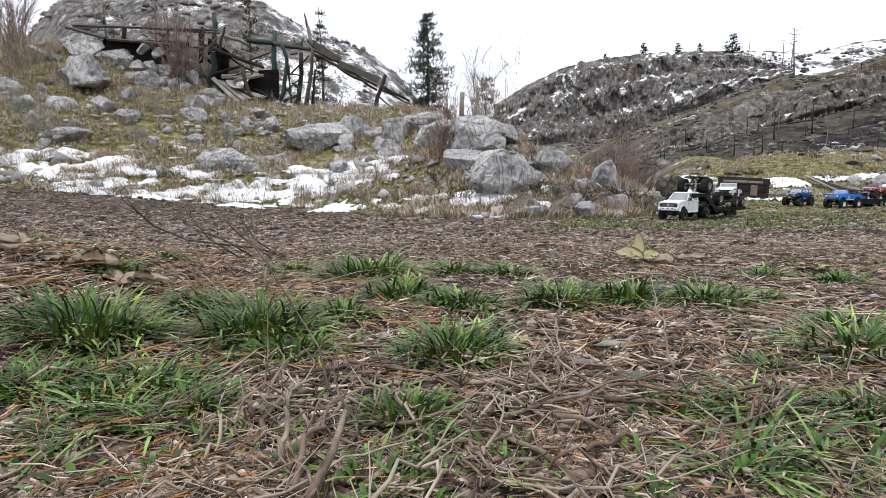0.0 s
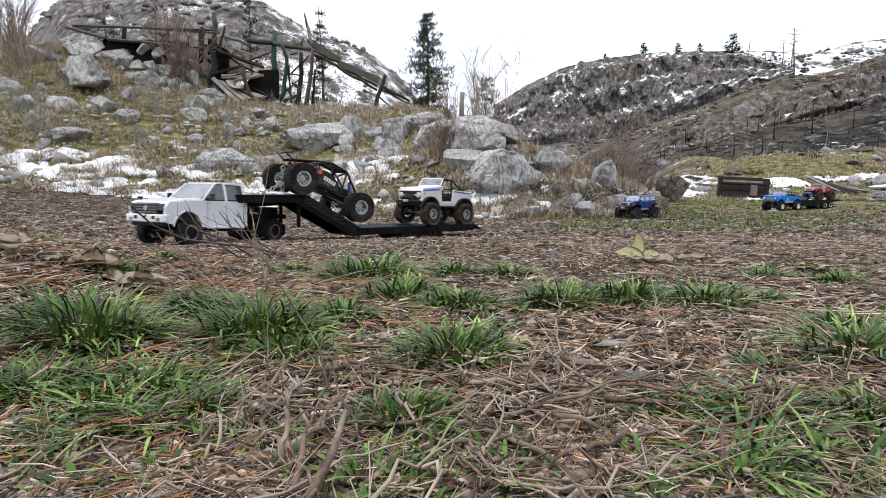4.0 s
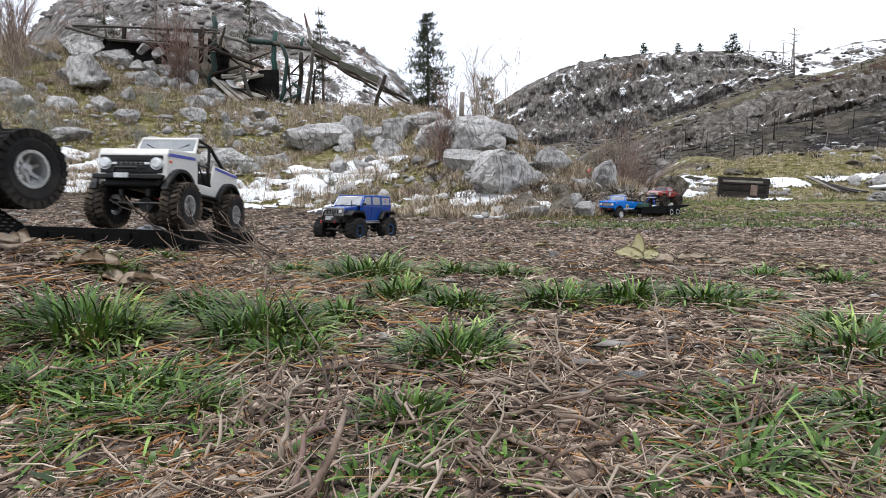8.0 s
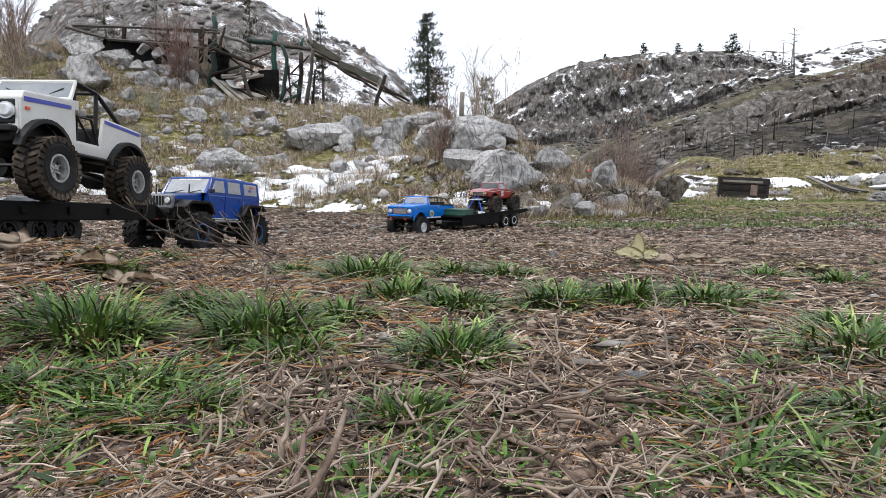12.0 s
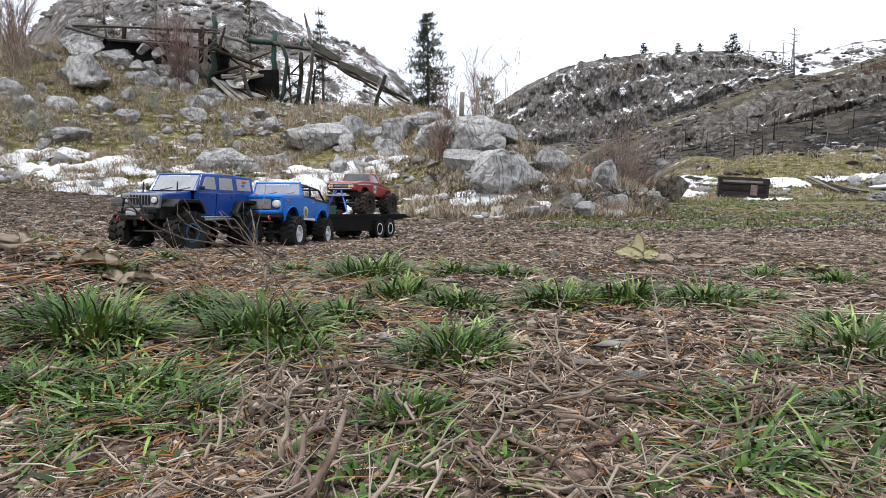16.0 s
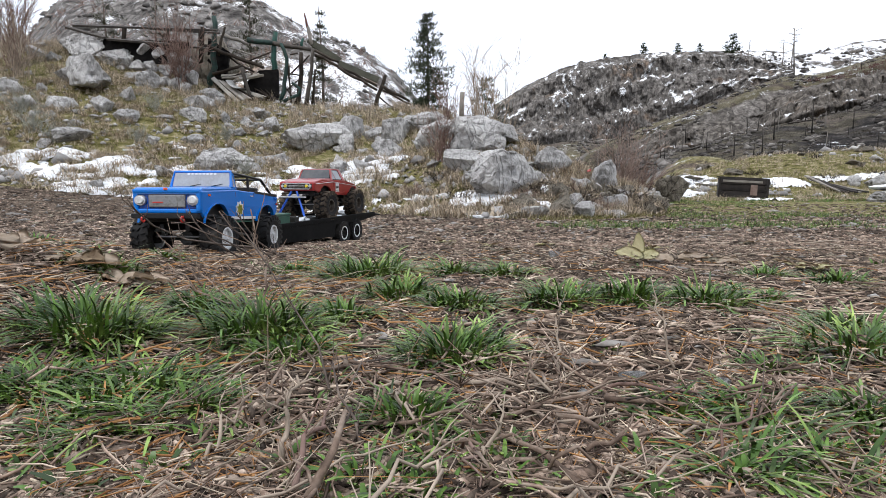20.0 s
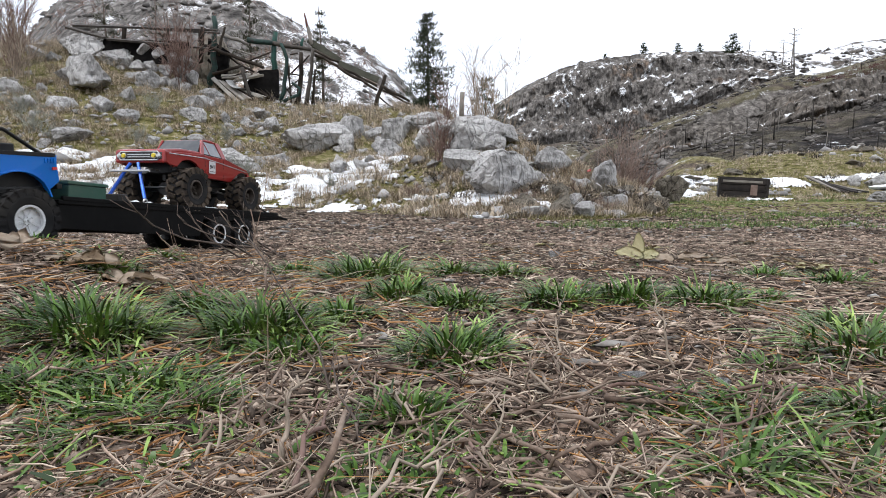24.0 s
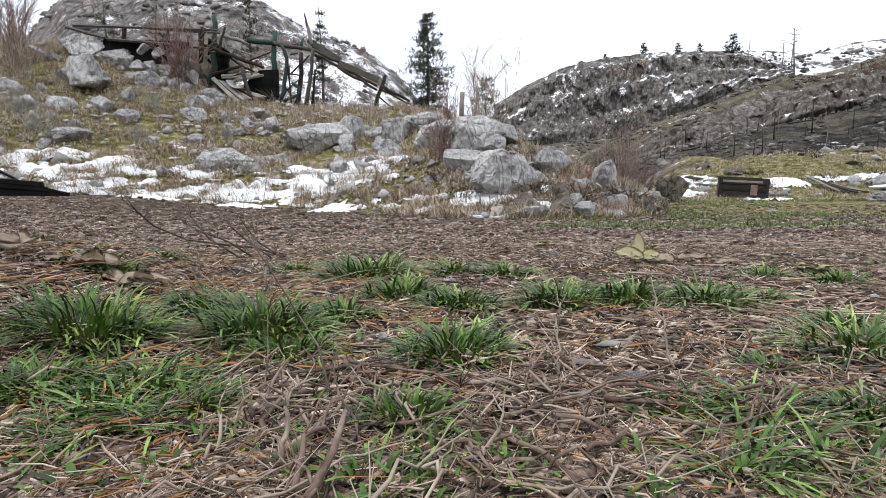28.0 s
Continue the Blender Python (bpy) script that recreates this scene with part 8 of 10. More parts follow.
def make_hardtop():
    """Deep-blue four-door hardtop."""
    car = thing("hardtop_off_roader", "deep-blue boxy four-door model off-roader with black flares", "model car")
    wb, R, Y = 0.316, 0.061, 0.079
    chassis(car, wb, R, 0.103, deck=0.100)
    tyre = wheel_meshes(R, 0.052, 0.029, RUBBER, RIM_DARK, RIM_BLUE, 6, 0.011, 17, 0.38)
    wheels = [add_wheel(car, tyre, e * wb / 2, s * 0.094, R) for e in (1, -1) for s in (1, -1)]
    f = wb / 2
    tub = [(0.092, 0.185), (-0.215, 0.185), (-0.219, 0.130)] + arc(-f, 0.095, 0.062, 160, 15, 8) + [(-0.090, 0.104), (0.088, 0.104)]
    side_pair(car, "body_side", tub, Y, 0.010, NAVY_PAINT, 0.002)
    nose = [(0.225, 0.135), (0.228, 0.168), (0.210, 0.177), (0.092, 0.186), (0.092, 0.120)]
    part("hood", slab(nose, -0.062, 0.062, 0.005), NAVY_PAINT, car)
    part("roof", slab([(0.060, 0.2425), (0.050, 0.250), (-0.080, 0.2535), (-0.205, 0.249), (-0.212, 0.240)], -0.073, 0.073, 0.004), NAVY_PAINT, car)
    part("windshield_frame", bm_rod([(0.096, -0.074, 0.185), (0.059, -0.070, 0.245), (0.059, 0.070, 0.245), (0.096, 0.074, 0.185)], 0.0055, 8), NAVY_PAINT, car)
    ws = part("windshield", plate([(0.094, 0.071, 0.188), (0.094, -0.071, 0.188), (0.061, -0.067, 0.244), (0.061, 0.067, 0.244)], 0.0025), GLASS_PALE, car)
    bars(ws, (0.0655, 0, 0.2400), (0, 1, 0), (-0.037, 0, 0.057), 9, (0.006, 0.006), 0.0085, WHITE_STICKER)
    part("rear_window", plate([(-0.214, 0.070, 0.188), (-0.214, -0.070, 0.188), (-0.209, -0.066, 0.242), (-0.209, 0.066, 0.242)], 0.0025), GLASS_DARK, car)
    part("tail_panel", bm_box(0.008, 0.152, 0.080, (-0.214, 0, 0.146), 0.002), NAVY_PAINT, car)
    for s in (1, -1):
        y0, y1 = s * Y * 0.985, s * 0.072
        top = [(0.092, y0, 0.184), (-0.214, y0, 0.184), (-0.209, y1, 0.246), (0.060, y1, 0.246)]
        part("cabin_side", plate(top, 0.004, 0.001), NAVY_PAINT, car)
        yo = lambda z: s * (abs(y0) + (abs(y1) - abs(y0)) * (z - 0.184) / 0.062 + 0.0030)
        for nm, a, b, c in (("front_side_window", 0.072, 0.000, 0.046), ("rear_side_window", -0.018, -0.092, -0.022), ("quarter_window", -0.116, -0.196, -0.116)):
            w = part(nm, plate([(a, yo(0.193), 0.193), (b, yo(0.193), 0.193), (b + 0.002, yo(0.238), 0.238), (c, yo(0.238), 0.238)], 0.002, 0.0006), GLASS_PALE, car)
            if nm == "quarter_window":
                part("sticker", bm_box(0.022, 0.001, 0.006, (-0.160, yo(0.226) + s * 0.0018, 0.226)), RED_PLASTIC, w)
                part("sticker", bm_box(0.016, 0.001, 0.008, (-0.150, yo(0.214) + s * 0.0018, 0.212)), STRIPE, w)
        for a, b in ((0.086, 0.000), (-0.004, -0.098)):
            d = part("door", slab([(a, 0.110), (a, 0.182), (b, 0.182), (b, 0.122 if b < -0.05 else 0.110), (b + 0.01, 0.110)], s * (Y + 0.0025), s * (Y - 0.002), 0.0015), NAVY_PAINT, car)
            part("door_handle", bm_box(0.014, 0.005, 0.004, (b + 0.014, s * (Y + 0.004), 0.170), 0.001), NAVY_PAINT, d)
            for z in (0.132, 0.164):
                part("hinge", bm_box(0.010, 0.003, 0.005, (a - 0.001, s * (Y + 0.0035), z), 0.0008), NAVY_PAINT, d)
        for e, xx in ((1, f), (-1, -f)):
            shape = [(xx - 0.082, 0.118), (xx - 0.060, 0.150), (xx - 0.042, 0.160), (xx + 0.040, 0.160), (xx + 0.062, 0.146), (xx + 0.066, 0.138), (xx + 0.056, 0.138), (xx + 0.036, 0.150), (xx - 0.038, 0.150), (xx - 0.054, 0.142), (xx - 0.074, 0.116)]
            if e < 0:
                shape = [(2 * xx - x, z) for x, z in shape]
            part("fender_flare", slab(shape, s * 0.062, s * 0.108, 0.002), BLACK, car)
        lamp("headlamp", 0.229, s * 0.046, 0.156, 0.012, car, LENS, BLACK)
        part("rock_slider", bm_rod([(-0.088, s * (Y + 0.008), 0.098), (0.084, s * (Y + 0.008), 0.098)], 0.0042, 8), GREY_METAL, car)
        part("riser_pipe", bm_rod([(0.150, s * 0.056, 0.182), (0.147, s * 0.056, 0.215)], 0.0022, 6), BLACK, car)
        part("tail_lamp", bm_box(0.006, 0.012, 0.022, (-0.220, s * 0.069, 0.160), 0.002), RED_PLASTIC, car)
        part("side_mirror", bm_box(0.008, 0.016, 0.014, (0.084, s * (Y + 0.012), 0.196), 0.003), BLACK, car)
        part("wiper", bm_rod([(0.097, s * 0.03 - 0.01, 0.189), (0.090, s * 0.03 + 0.025, 0.198)], 0.0012, 5), BLACK, car)
        part("sill_strip", bm_box(0.172, 0.003, 0.004, (0.0, s * (Y + 0.001), 0.106), 0.0008), CHROME, car)
    g = part("grille_panel", bm_box(0.010, 0.126, 0.044, (0.224, 0, 0.154), 0.005), GRILLE_GREY, car)
    for k in range(7):
        part("grille_slot", bm_box(0.003, 0.005, 0.028, (0.2300, (k - 3) * 0.0098, 0.156), 0.001), BLACK, g)
    part("front_apron", bm_box(0.02, 0.11, 0.02, (0.222, 0, 0.126), 0.005), BLACK, car)
    bp = part("front_bumper", bm_box(0.024, 0.110, 0.018, (0.252, 0, 0.108), 0.004), BLACK, car)
    part("bumper_hoop", bm_rod([(0.258, -0.040, 0.112), (0.264, -0.022, 0.160), (0.264, 0.022, 0.160), (0.258, 0.040, 0.112)], 0.0036, 8), BLACK, bp)
    wn_ = part("winch", bm_rod([(0.250, -0.022, 0.124), (0.250, 0.022, 0.124)], 0.009, 12), GREY_METAL, bp)
    part("fairlead", bm_box(0.004, 0.034, 0.012, (0.266, 0, 0.118), 0.002), CHROME, wn_)
    for s in (1, -1):
        part("shackle", tie_ring((0.268, s * 0.040, 0.104), 0.006, 0.0018), RED_PLASTIC, bp)
    part("rear_bumper", bm_box(0.018, 0.13, 0.016, (-0.226, 0, 0.112), 0.004), BLACK, car)
    part("floor_pan", bm_box(0.40, 0.14, 0.012, (0, 0, 0.112), 0.003), BLACK, car)
    part("interior", bm_box(0.26, 0.12, 0.06, (-0.05, 0, 0.150), 0.01), BLACK, car)
    wheel_wells(car, 0.316, 0.078, 0.165)
    return car, wheels, R


def make_scout():
    """Bright-blue open classic with white wheels."""
    car = thing("open_top_runabout", "bright-blue open-top classic model off-roader with white wheels", "model car")
    wb, R, Y = 0.300, 0.057, 0.088
    chassis(car, wb, R, 0.103, deck=0.098)
    tyre = wheel_meshes(R, 0.046, 0.029, RUBBER_CLEAN, RIM_WHITE, RIM_WHITE, 8, 0.009, 20, 0.16)
    wheels = [add_wheel(car, tyre, e * wb / 2, s * 0.095, R) for e in (1, -1) for s in (1, -1)]
    for w in wheels:
        out = 1 if w.matrix_basis.translation.y > 0 else -1
        part("wheel_cover", bm_rod([(0, out * 0.008, 0), (0, out * 0.0125, 0)], 0.0255, 24), RIM_WHITE, w)
    f = wb / 2
    side = [(0.224, 0.124), (0.234, 0.186), (0.060, 0.197), (-0.232, 0.190), (-0.238, 0.128)] + arc(-f, 0.086, 0.066, 160, 14, 9) + [(-0.076, 0.106), (0.076, 0.106)] + arc(f, 0.086, 0.066, 166, 22, 9)
    side_pair(car, "body_side", side, Y, 0.008, BLUE_PAINT, 0.003)
    part("hood", slab([(0.236, 0.176), (0.228, 0.196), (0.060, 0.205), (0.060, 0.180)], -Y + 0.001, Y - 0.001, 0.005), BLUE_PAINT, car)
    part("cowl", slab([(0.062, 0.190), (0.062, 0.206), (0.040, 0.207), (0.040, 0.190)], -Y + 0.002, Y - 0.002, 0.002), BLUE_PAINT, car)
    rimp = bm_box(0.012, 0.172, 0.012, (0.232, 0, 0.186), 0.004)
    bm_box(0.012, 0.172, 0.012, (0.228, 0, 0.130), 0.004, rimp)
    for s in (1, -1):
        bm_box(0.012, 0.012, 0.060, (0.230, s * 0.081, 0.158), 0.004, rimp)
    part("grille_surround", rimp, BLUE_PAINT, car)
    g = part("grille_back", bm_box(0.004, 0.152, 0.046, (0.228, 0, 0.158), 0.002), NAVY_PAINT, car)
    part("grille", bm_box(0.004, 0.094, 0.036, (0.232, 0, 0.158), 0.003), GRILLE_GREY, g)
    part("grille_badge", bm_box(0.002, 0.026, 0.003, (0.2352, -0.022, 0.154)), RED_PLASTIC, g)
    part("hood_badge", bm_box(0.002, 0.010, 0.006, (0.2385, 0, 0.192), 0.0005), ORANGE_PAINT, car)
    bp = part("front_bumper", bm_box(0.016, 0.175, 0.014, (0.240, 0, 0.116), 0.002), BLACK, car)
    for s in (1, -1):
        lamp("headlamp", 0.235, s * 0.067, 0.160, 0.0145, car)
        part("shackle", tie_ring((0.252, s * 0.052, 0.108), 0.007, 0.0024), RED_PLASTIC, bp)
        part("sill_stripe", slab([(0.078, 0.106), (0.078, 0.114), (-0.078, 0.114), (-0.078, 0.106)], s * (Y + 0.0012), s * (Y - 0.001)), WHITE_STICKER, car)
        part("arch_lip", slab(arc(f, 0.086, 0.0695, 10, 168, 12) + arc(f, 0.086, 0.066, 168, 10, 12), s * (Y - 0.002), s * (Y + 0.004), 0.0008), BLUE_PAINT, car)
        part("arch_lip", slab(arc(-f, 0.086, 0.0695, 12, 170, 12) + arc(-f, 0.086, 0.066, 170, 12, 12), s * (Y - 0.002), s * (Y + 0.004), 0.0008), BLUE_PAINT, car)
        part("door_gap", bm_box(0.0015, 0.001, 0.072, (0.046, s * (Y + 0.0004), 0.155)), BLACK, car)
        part("door_gap", bm_box(0.0015, 0.001, 0.072, (-0.062, s * (Y + 0.0004), 0.155)), BLACK, car)
        part("door_handle", bm_box(0.014, 0.004, 0.004, (-0.045, s * (Y + 0.002), 0.180), 0.001), CHROME, car)
        part("sticker_backing", slab([(0.022 + (0.024 if k % 2 else 0.017) * math.cos(math.pi * k / 9), 0.137 + (0.026 if k % 2 else 0.019) * math.sin(math.pi * k / 9)) for k in range(18)], s * (Y - 0.001), s * (Y + 0.0012)), WHITE_STICKER, car)
        part("sticker", slab([(0.022 + (0.0165 if k % 2 else 0.011) * math.cos(math.pi * k / 7), 0.136 + (0.019 if k % 2 else 0.013) * math.sin(math.pi * k / 7)) for k in range(14)], s * (Y - 0.0005), s * (Y + 0.0020)), GREEN_STICKER, car)
        part("marker_lamp", bm_box(0.012, 0.002, 0.006, (0.196, s * (Y + 0.001), 0.176), 0.0006), ORANGE_PAINT, car)
        part("bed_rail_panel", slab([(-0.066, 0.190), (-0.066, 0.197), (-0.230, 0.192), (-0.230, 0.183)], s * (Y + 0.0015), s * (Y - 0.006), 0.0008), BLACK, car)
        for k in range(4):
            part("louvre", bm_box(0.002, 0.002, 0.010, (-0.208 - 0.006 * k, s * (Y + 0.001), 0.175)), BLUE_PAINT, car)
        part("tail_lamp", bm_box(0.010, 0.002, 0.006, (-0.226, s * (Y + 0.001), 0.158)), RED_PLASTIC, car)
        c = bm_rod([(0.036, s * 0.072, 0.250), (-0.060, s * 0.070, 0.246), (-0.145, s * 0.072, 0.240), (-0.208, s * 0.078, 0.190)], 0.004, 8)
        bm_rod([(-0.060, s * 0.070, 0.246), (-0.064, s * 0.074, 0.150)], 0.004, 8, c)
        part("roll_cage", c, BLACK, car)
        part("vent_window_post", bm_rod([(0.026, s * 0.080, 0.198), (0.024, s * 0.076, 0.248)], 0.0026, 6), BLUE_PAINT, car)
        part("vent_window", plate([(0.050, s * 0.0815, 0.200), (0.028, s * 0.0805, 0.200), (0.026, s * 0.0765, 0.246), (0.036, s * 0.0775, 0.246)], 0.0015), GLASS_PALE, car)
        part("seat", bm_box(0.04, 0.05, 0.06, (-0.02, s * 0.036, 0.16), 0.008), BLACK, car)
    part("windshield_frame", bm_rod([(0.060, -0.084, 0.203), (0.034, -0.078, 0.252), (0.034, 0.078, 0.252), (0.060, 0.084, 0.203)], 0.0048, 8), BLUE_PAINT, car)
    ws = part("windshield", plate([(0.058, 0.081, 0.206), (0.058, -0.081, 0.206), (0.036, -0.075, 0.250), (0.036, 0.075, 0.250)], 0.002), GLASS_PALE, car)
    bars(ws, (0.0395, 0, 0.2455), (0, 1, 0), (-0.022, 0, 0.044), 8, (0.007, 0.006), 0.0105, WHITE_STICKER)
    for y in (-0.03, 0.03):
        part("wiper", bm_rod([(0.060, y, 0.207), (0.055, y + 0.03, 0.214)], 0.0012, 5), BLACK, car)
    part("cage_crossbar", bm_rod([(-0.060, -0.070, 0.246), (-0.060, 0.070, 0.246)], 0.004, 8), BLACK, car)
    part("cage_rear_bar", bm_rod([(-0.145, -0.072, 0.240), (-0.145, 0.072, 0.240)], 0.004, 8), BLACK, car)
    part("tailgate", bm_box(0.008, 0.168, 0.062, (-0.233, 0, 0.158), 0.002), BLUE_PAINT, car)
    part("rear_bumper", bm_box(0.012, 0.16, 0.012, (-0.244, 0, 0.118), 0.003), BLACK, car)
    part("floor_pan", bm_box(0.44, 0.155, 0.012, (0, 0, 0.114), 0.003), BLACK, car)
    part("cargo_box", bm_box(0.06, 0.10, 0.025, (-0.15, 0, 0.200), 0.003), BLACK, car)
    part("dashboard", bm_box(0.02, 0.15, 0.03, (0.045, 0, 0.185), 0.005), BLACK, car)
    wheel_wells(car, 0.300, 0.087, 0.180)
    return car, wheels, R


def make_red_pickup():
    """Dark-red single-cab classic with a bobbed bed."""
    car = thing("classic_pickup", "dark-red classic single-cab model pickup with muddy tyres, strapped on a trailer", "model truck")
    wb, R, Y = 0.263, 0.057, 0.076
    chassis(car, wb, R, 0.096, deck=0.098)
    tyre = wheel_meshes(R, 0.052, 0.026, RUBBER_MUD, RIM_DARK, RIM_DARK, 7, 0.011, 17, 0.3)
    wheels = [add_wheel(car, tyre, e * wb / 2, s * 0.082, R) for e in (1, -1) for s in (1, -1)]
    f = wb / 2
    side = [(0.222, 0.128), (0.238, 0.136), (0.238, 0.162), (0.060, 0.174), (-0.040, 0.172), (-0.150, 0.150), (-0.155, 0.132)] + arc(-f, 0.075, 0.066, 118, 30, 7) + [(-0.066, 0.098), (0.058, 0.102)] + arc(f, 0.084, 0.066, 165, 38, 8)
    side_pair(car, "body_side", side, Y, 0.008, RED_PAINT, 0.003)
    part("hood", slab([(0.240, 0.150), (0.236, 0.168), (0.160, 0.178), (0.062, 0.180), (0.062, 0.150)], -Y + 0.002, Y - 0.002, 0.005), RED_PAINT, car)
    part("nose_panel", bm_box(0.014, 0.152, 0.036, (0.234, 0, 0.148), 0.006), RED_PAINT, car)
    g = part("grille", bm_box(0.006, 0.136, 0.020, (0.240, 0, 0.149), 0.003), GLOSS_BLACK, car)
    trim = bm_rod([(0.2435, -0.056, 0.1375), (0.2435, -0.066, 0.149), (0.2435, -0.056, 0.1605), (0.2435, 0.056, 0.1605), (0.2435, 0.066, 0.149), (0.2435, 0.056, 0.1375), (0.2435, -0.056, 0.1375)], 0.0018, 6)
    part("grille_trim", trim, CHROME, g)
    for z in (0.146, 0.152):
        part("grille_bar", bm_box(0.003, 0.068, 0.0022, (0.2435, 0, z)), CHROME, g)
    for s in (1, -1):
        lamp("headlamp", 0.243, s * 0.046, 0.149, 0.0078, car, YELLOW_LENS, CHROME)
        lamp("headlamp", 0.243, s * 0.060, 0.149, 0.0060, car, LENS, CHROME)
    part("roof", slab([(0.032, 0.215), (0.022, 0.2205), (-0.012, 0.222), (-0.034, 0.218), (-0.038, 0.212)], -0.064, 0.064, 0.003), RED_PAINT, car)
    part("windshield", plate([(0.074, 0.068, 0.178), (0.074, -0.068, 0.178), (0.030, -0.060, 0.217), (0.030, 0.060, 0.217)], 0.0025), GLASS_DARK, car)
    part("rear_window", plate([(-0.042, 0.064, 0.172), (-0.042, -0.064, 0.172), (-0.036, -0.060, 0.216), (-0.036, 0.060, 0.216)], 0.0025), GLASS_DARK, car)
    for s in (1, -1):
        y0, y1 = s * 0.0735, s * 0.062
        part("side_window", plate([(0.056, y0, 0.176), (-0.026, y0, 0.174), (-0.026, y1, 0.213), (0.026, y1, 0.213)], 0.0025), GLASS, car)
        for a, b, c, d in ((0.078, 0.060, 0.026, 0.036), (-0.024, -0.044, -0.040, -0.024)):
            part("roof_pillar", plate([(a, y0 * 1.01, 0.172), (b, y0 * 1.01, 0.172), (c, y1 * 1.01, 0.218), (d, y1 * 1.01, 0.218)], 0.005, 0.001), RED_PAINT, car)
        part("vent_post", bm_rod([(0.030, y0 * 1.02, 0.176), (0.028, y1 * 1.02, 0.214)], 0.0014, 5), RED_PAINT, car)
        part("body_crease", bm_rod([(0.225, s * (Y + 0.0005), 0.158), (0.060, s * (Y + 0.0005), 0.164), (-0.145, s * (Y + 0.0005), 0.145)], 0.0015, 5), CHROME, car)
        part("wheel_arch_lip", slab(arc(f, 0.084, 0.069, 25, 165, 10) + arc(f, 0.084, 0.066, 165, 25, 10), s * (Y - 0.002), s * (Y + 0.003), 0.0006), RED_PAINT, car)
        board = part("race_number_board", bm_box(0.030, 0.0012, 0.036, (0.030, s * (Y + 0.0012), 0.140), 0.0004), WHITE_STICKER, car)
        cu = bpy.data.curves.new("race_number", "FONT")
        cu.body, cu.size, cu.extrude, cu.align_x, cu.align_y = "847", 0.0165, 0.0004, "CENTER", "CENTER"
        tmp = new("race_number", cu)
        me = bpy.data.meshes.new_from_object(tmp)
        bpy.data.objects.remove(tmp)
        me.materials.append(BLACK)
        num = shared("race_number", me, board)
        num.matrix_basis = pose(0.030, s * (Y + 0.0022), 0.141, 90, 0, 180 if s > 0 else 0)
        part("board_line", bm_box(0.022, 0.001, 0.002, (0.030, s * (Y + 0.0020), 0.128)), GREY_METAL, board)
        bars(car, (0.105, s * 0.045, 0.1805), (0, s, 0), (-1, 0, 0), 4, (0.008, 0.010), 0.0095, WHITE_STICKER, "hood_lettering")
        part("door_gap", bm_box(0.0012, 0.001, 0.062, (0.058, s * (Y + 0.0004), 0.140)), BLACK, car)
        part("door_gap", bm_box(0.0012, 0.001, 0.062, (-0.030, s * (Y + 0.0004), 0.138)), BLACK, car)
        part("bumper_strut", bm_rod([(0.200, s * 0.030, 0.110), (0.250, s * 0.030, 0.108)], 0.004, 7), GREY_METAL, car)
        strap = part("tie_down", bm_rod([(0.247, s * 0.012, 0.118), (0.275, s * 0.060, 0.020)], 0.0045, 8), BLUE_METAL, car)
        part("hook", tie_ring((0.277, s * 0.064, 0.012), 0.007, 0.0022), CHROME, strap)
        part("bed_edge", slab([(-0.044, 0.172), (-0.150, 0.150), (-0.150, 0.147), (-0.044, 0.168)], s * (Y + 0.001), s * (Y - 0.012), 0.0006), RED_PAINT, car)
        part("inner_arch", bm_box(0.03, 0.02, 0.03, (-0.10, s * 0.058, 0.13), 0.008), GREY_METAL, car)
    part("tie_bar", bm_rod([(0.262, -0.062, 0.095), (0.262, 0.062, 0.095)], 0.0032, 8), CHROME, car)
    part("front_bumper", bm_box(0.010, 0.07, 0.012, (0.252, 0, 0.110), 0.003), GREY_METAL, car)
    part("winch", bm_rod([(0.235, -0.02, 0.100), (0.235, 0.02, 0.100)], 0.010, 12), CHROME, car)
    part("cab_back", bm_box(0.006, 0.14, 0.07, (-0.041, 0, 0.138), 0.002), RED_PAINT, car)
    part("bed_floor", bm_box(0.11, 0.13, 0.008, (-0.095, 0, 0.132), 0.002), BLACK, car)
    part("floor_pan", bm_box(0.30, 0.13, 0.012, (0.04, 0, 0.112), 0.003), BLACK, car)
    wheel_wells(car, 0.263, 0.074, 0.148)
    return car, wheels, R


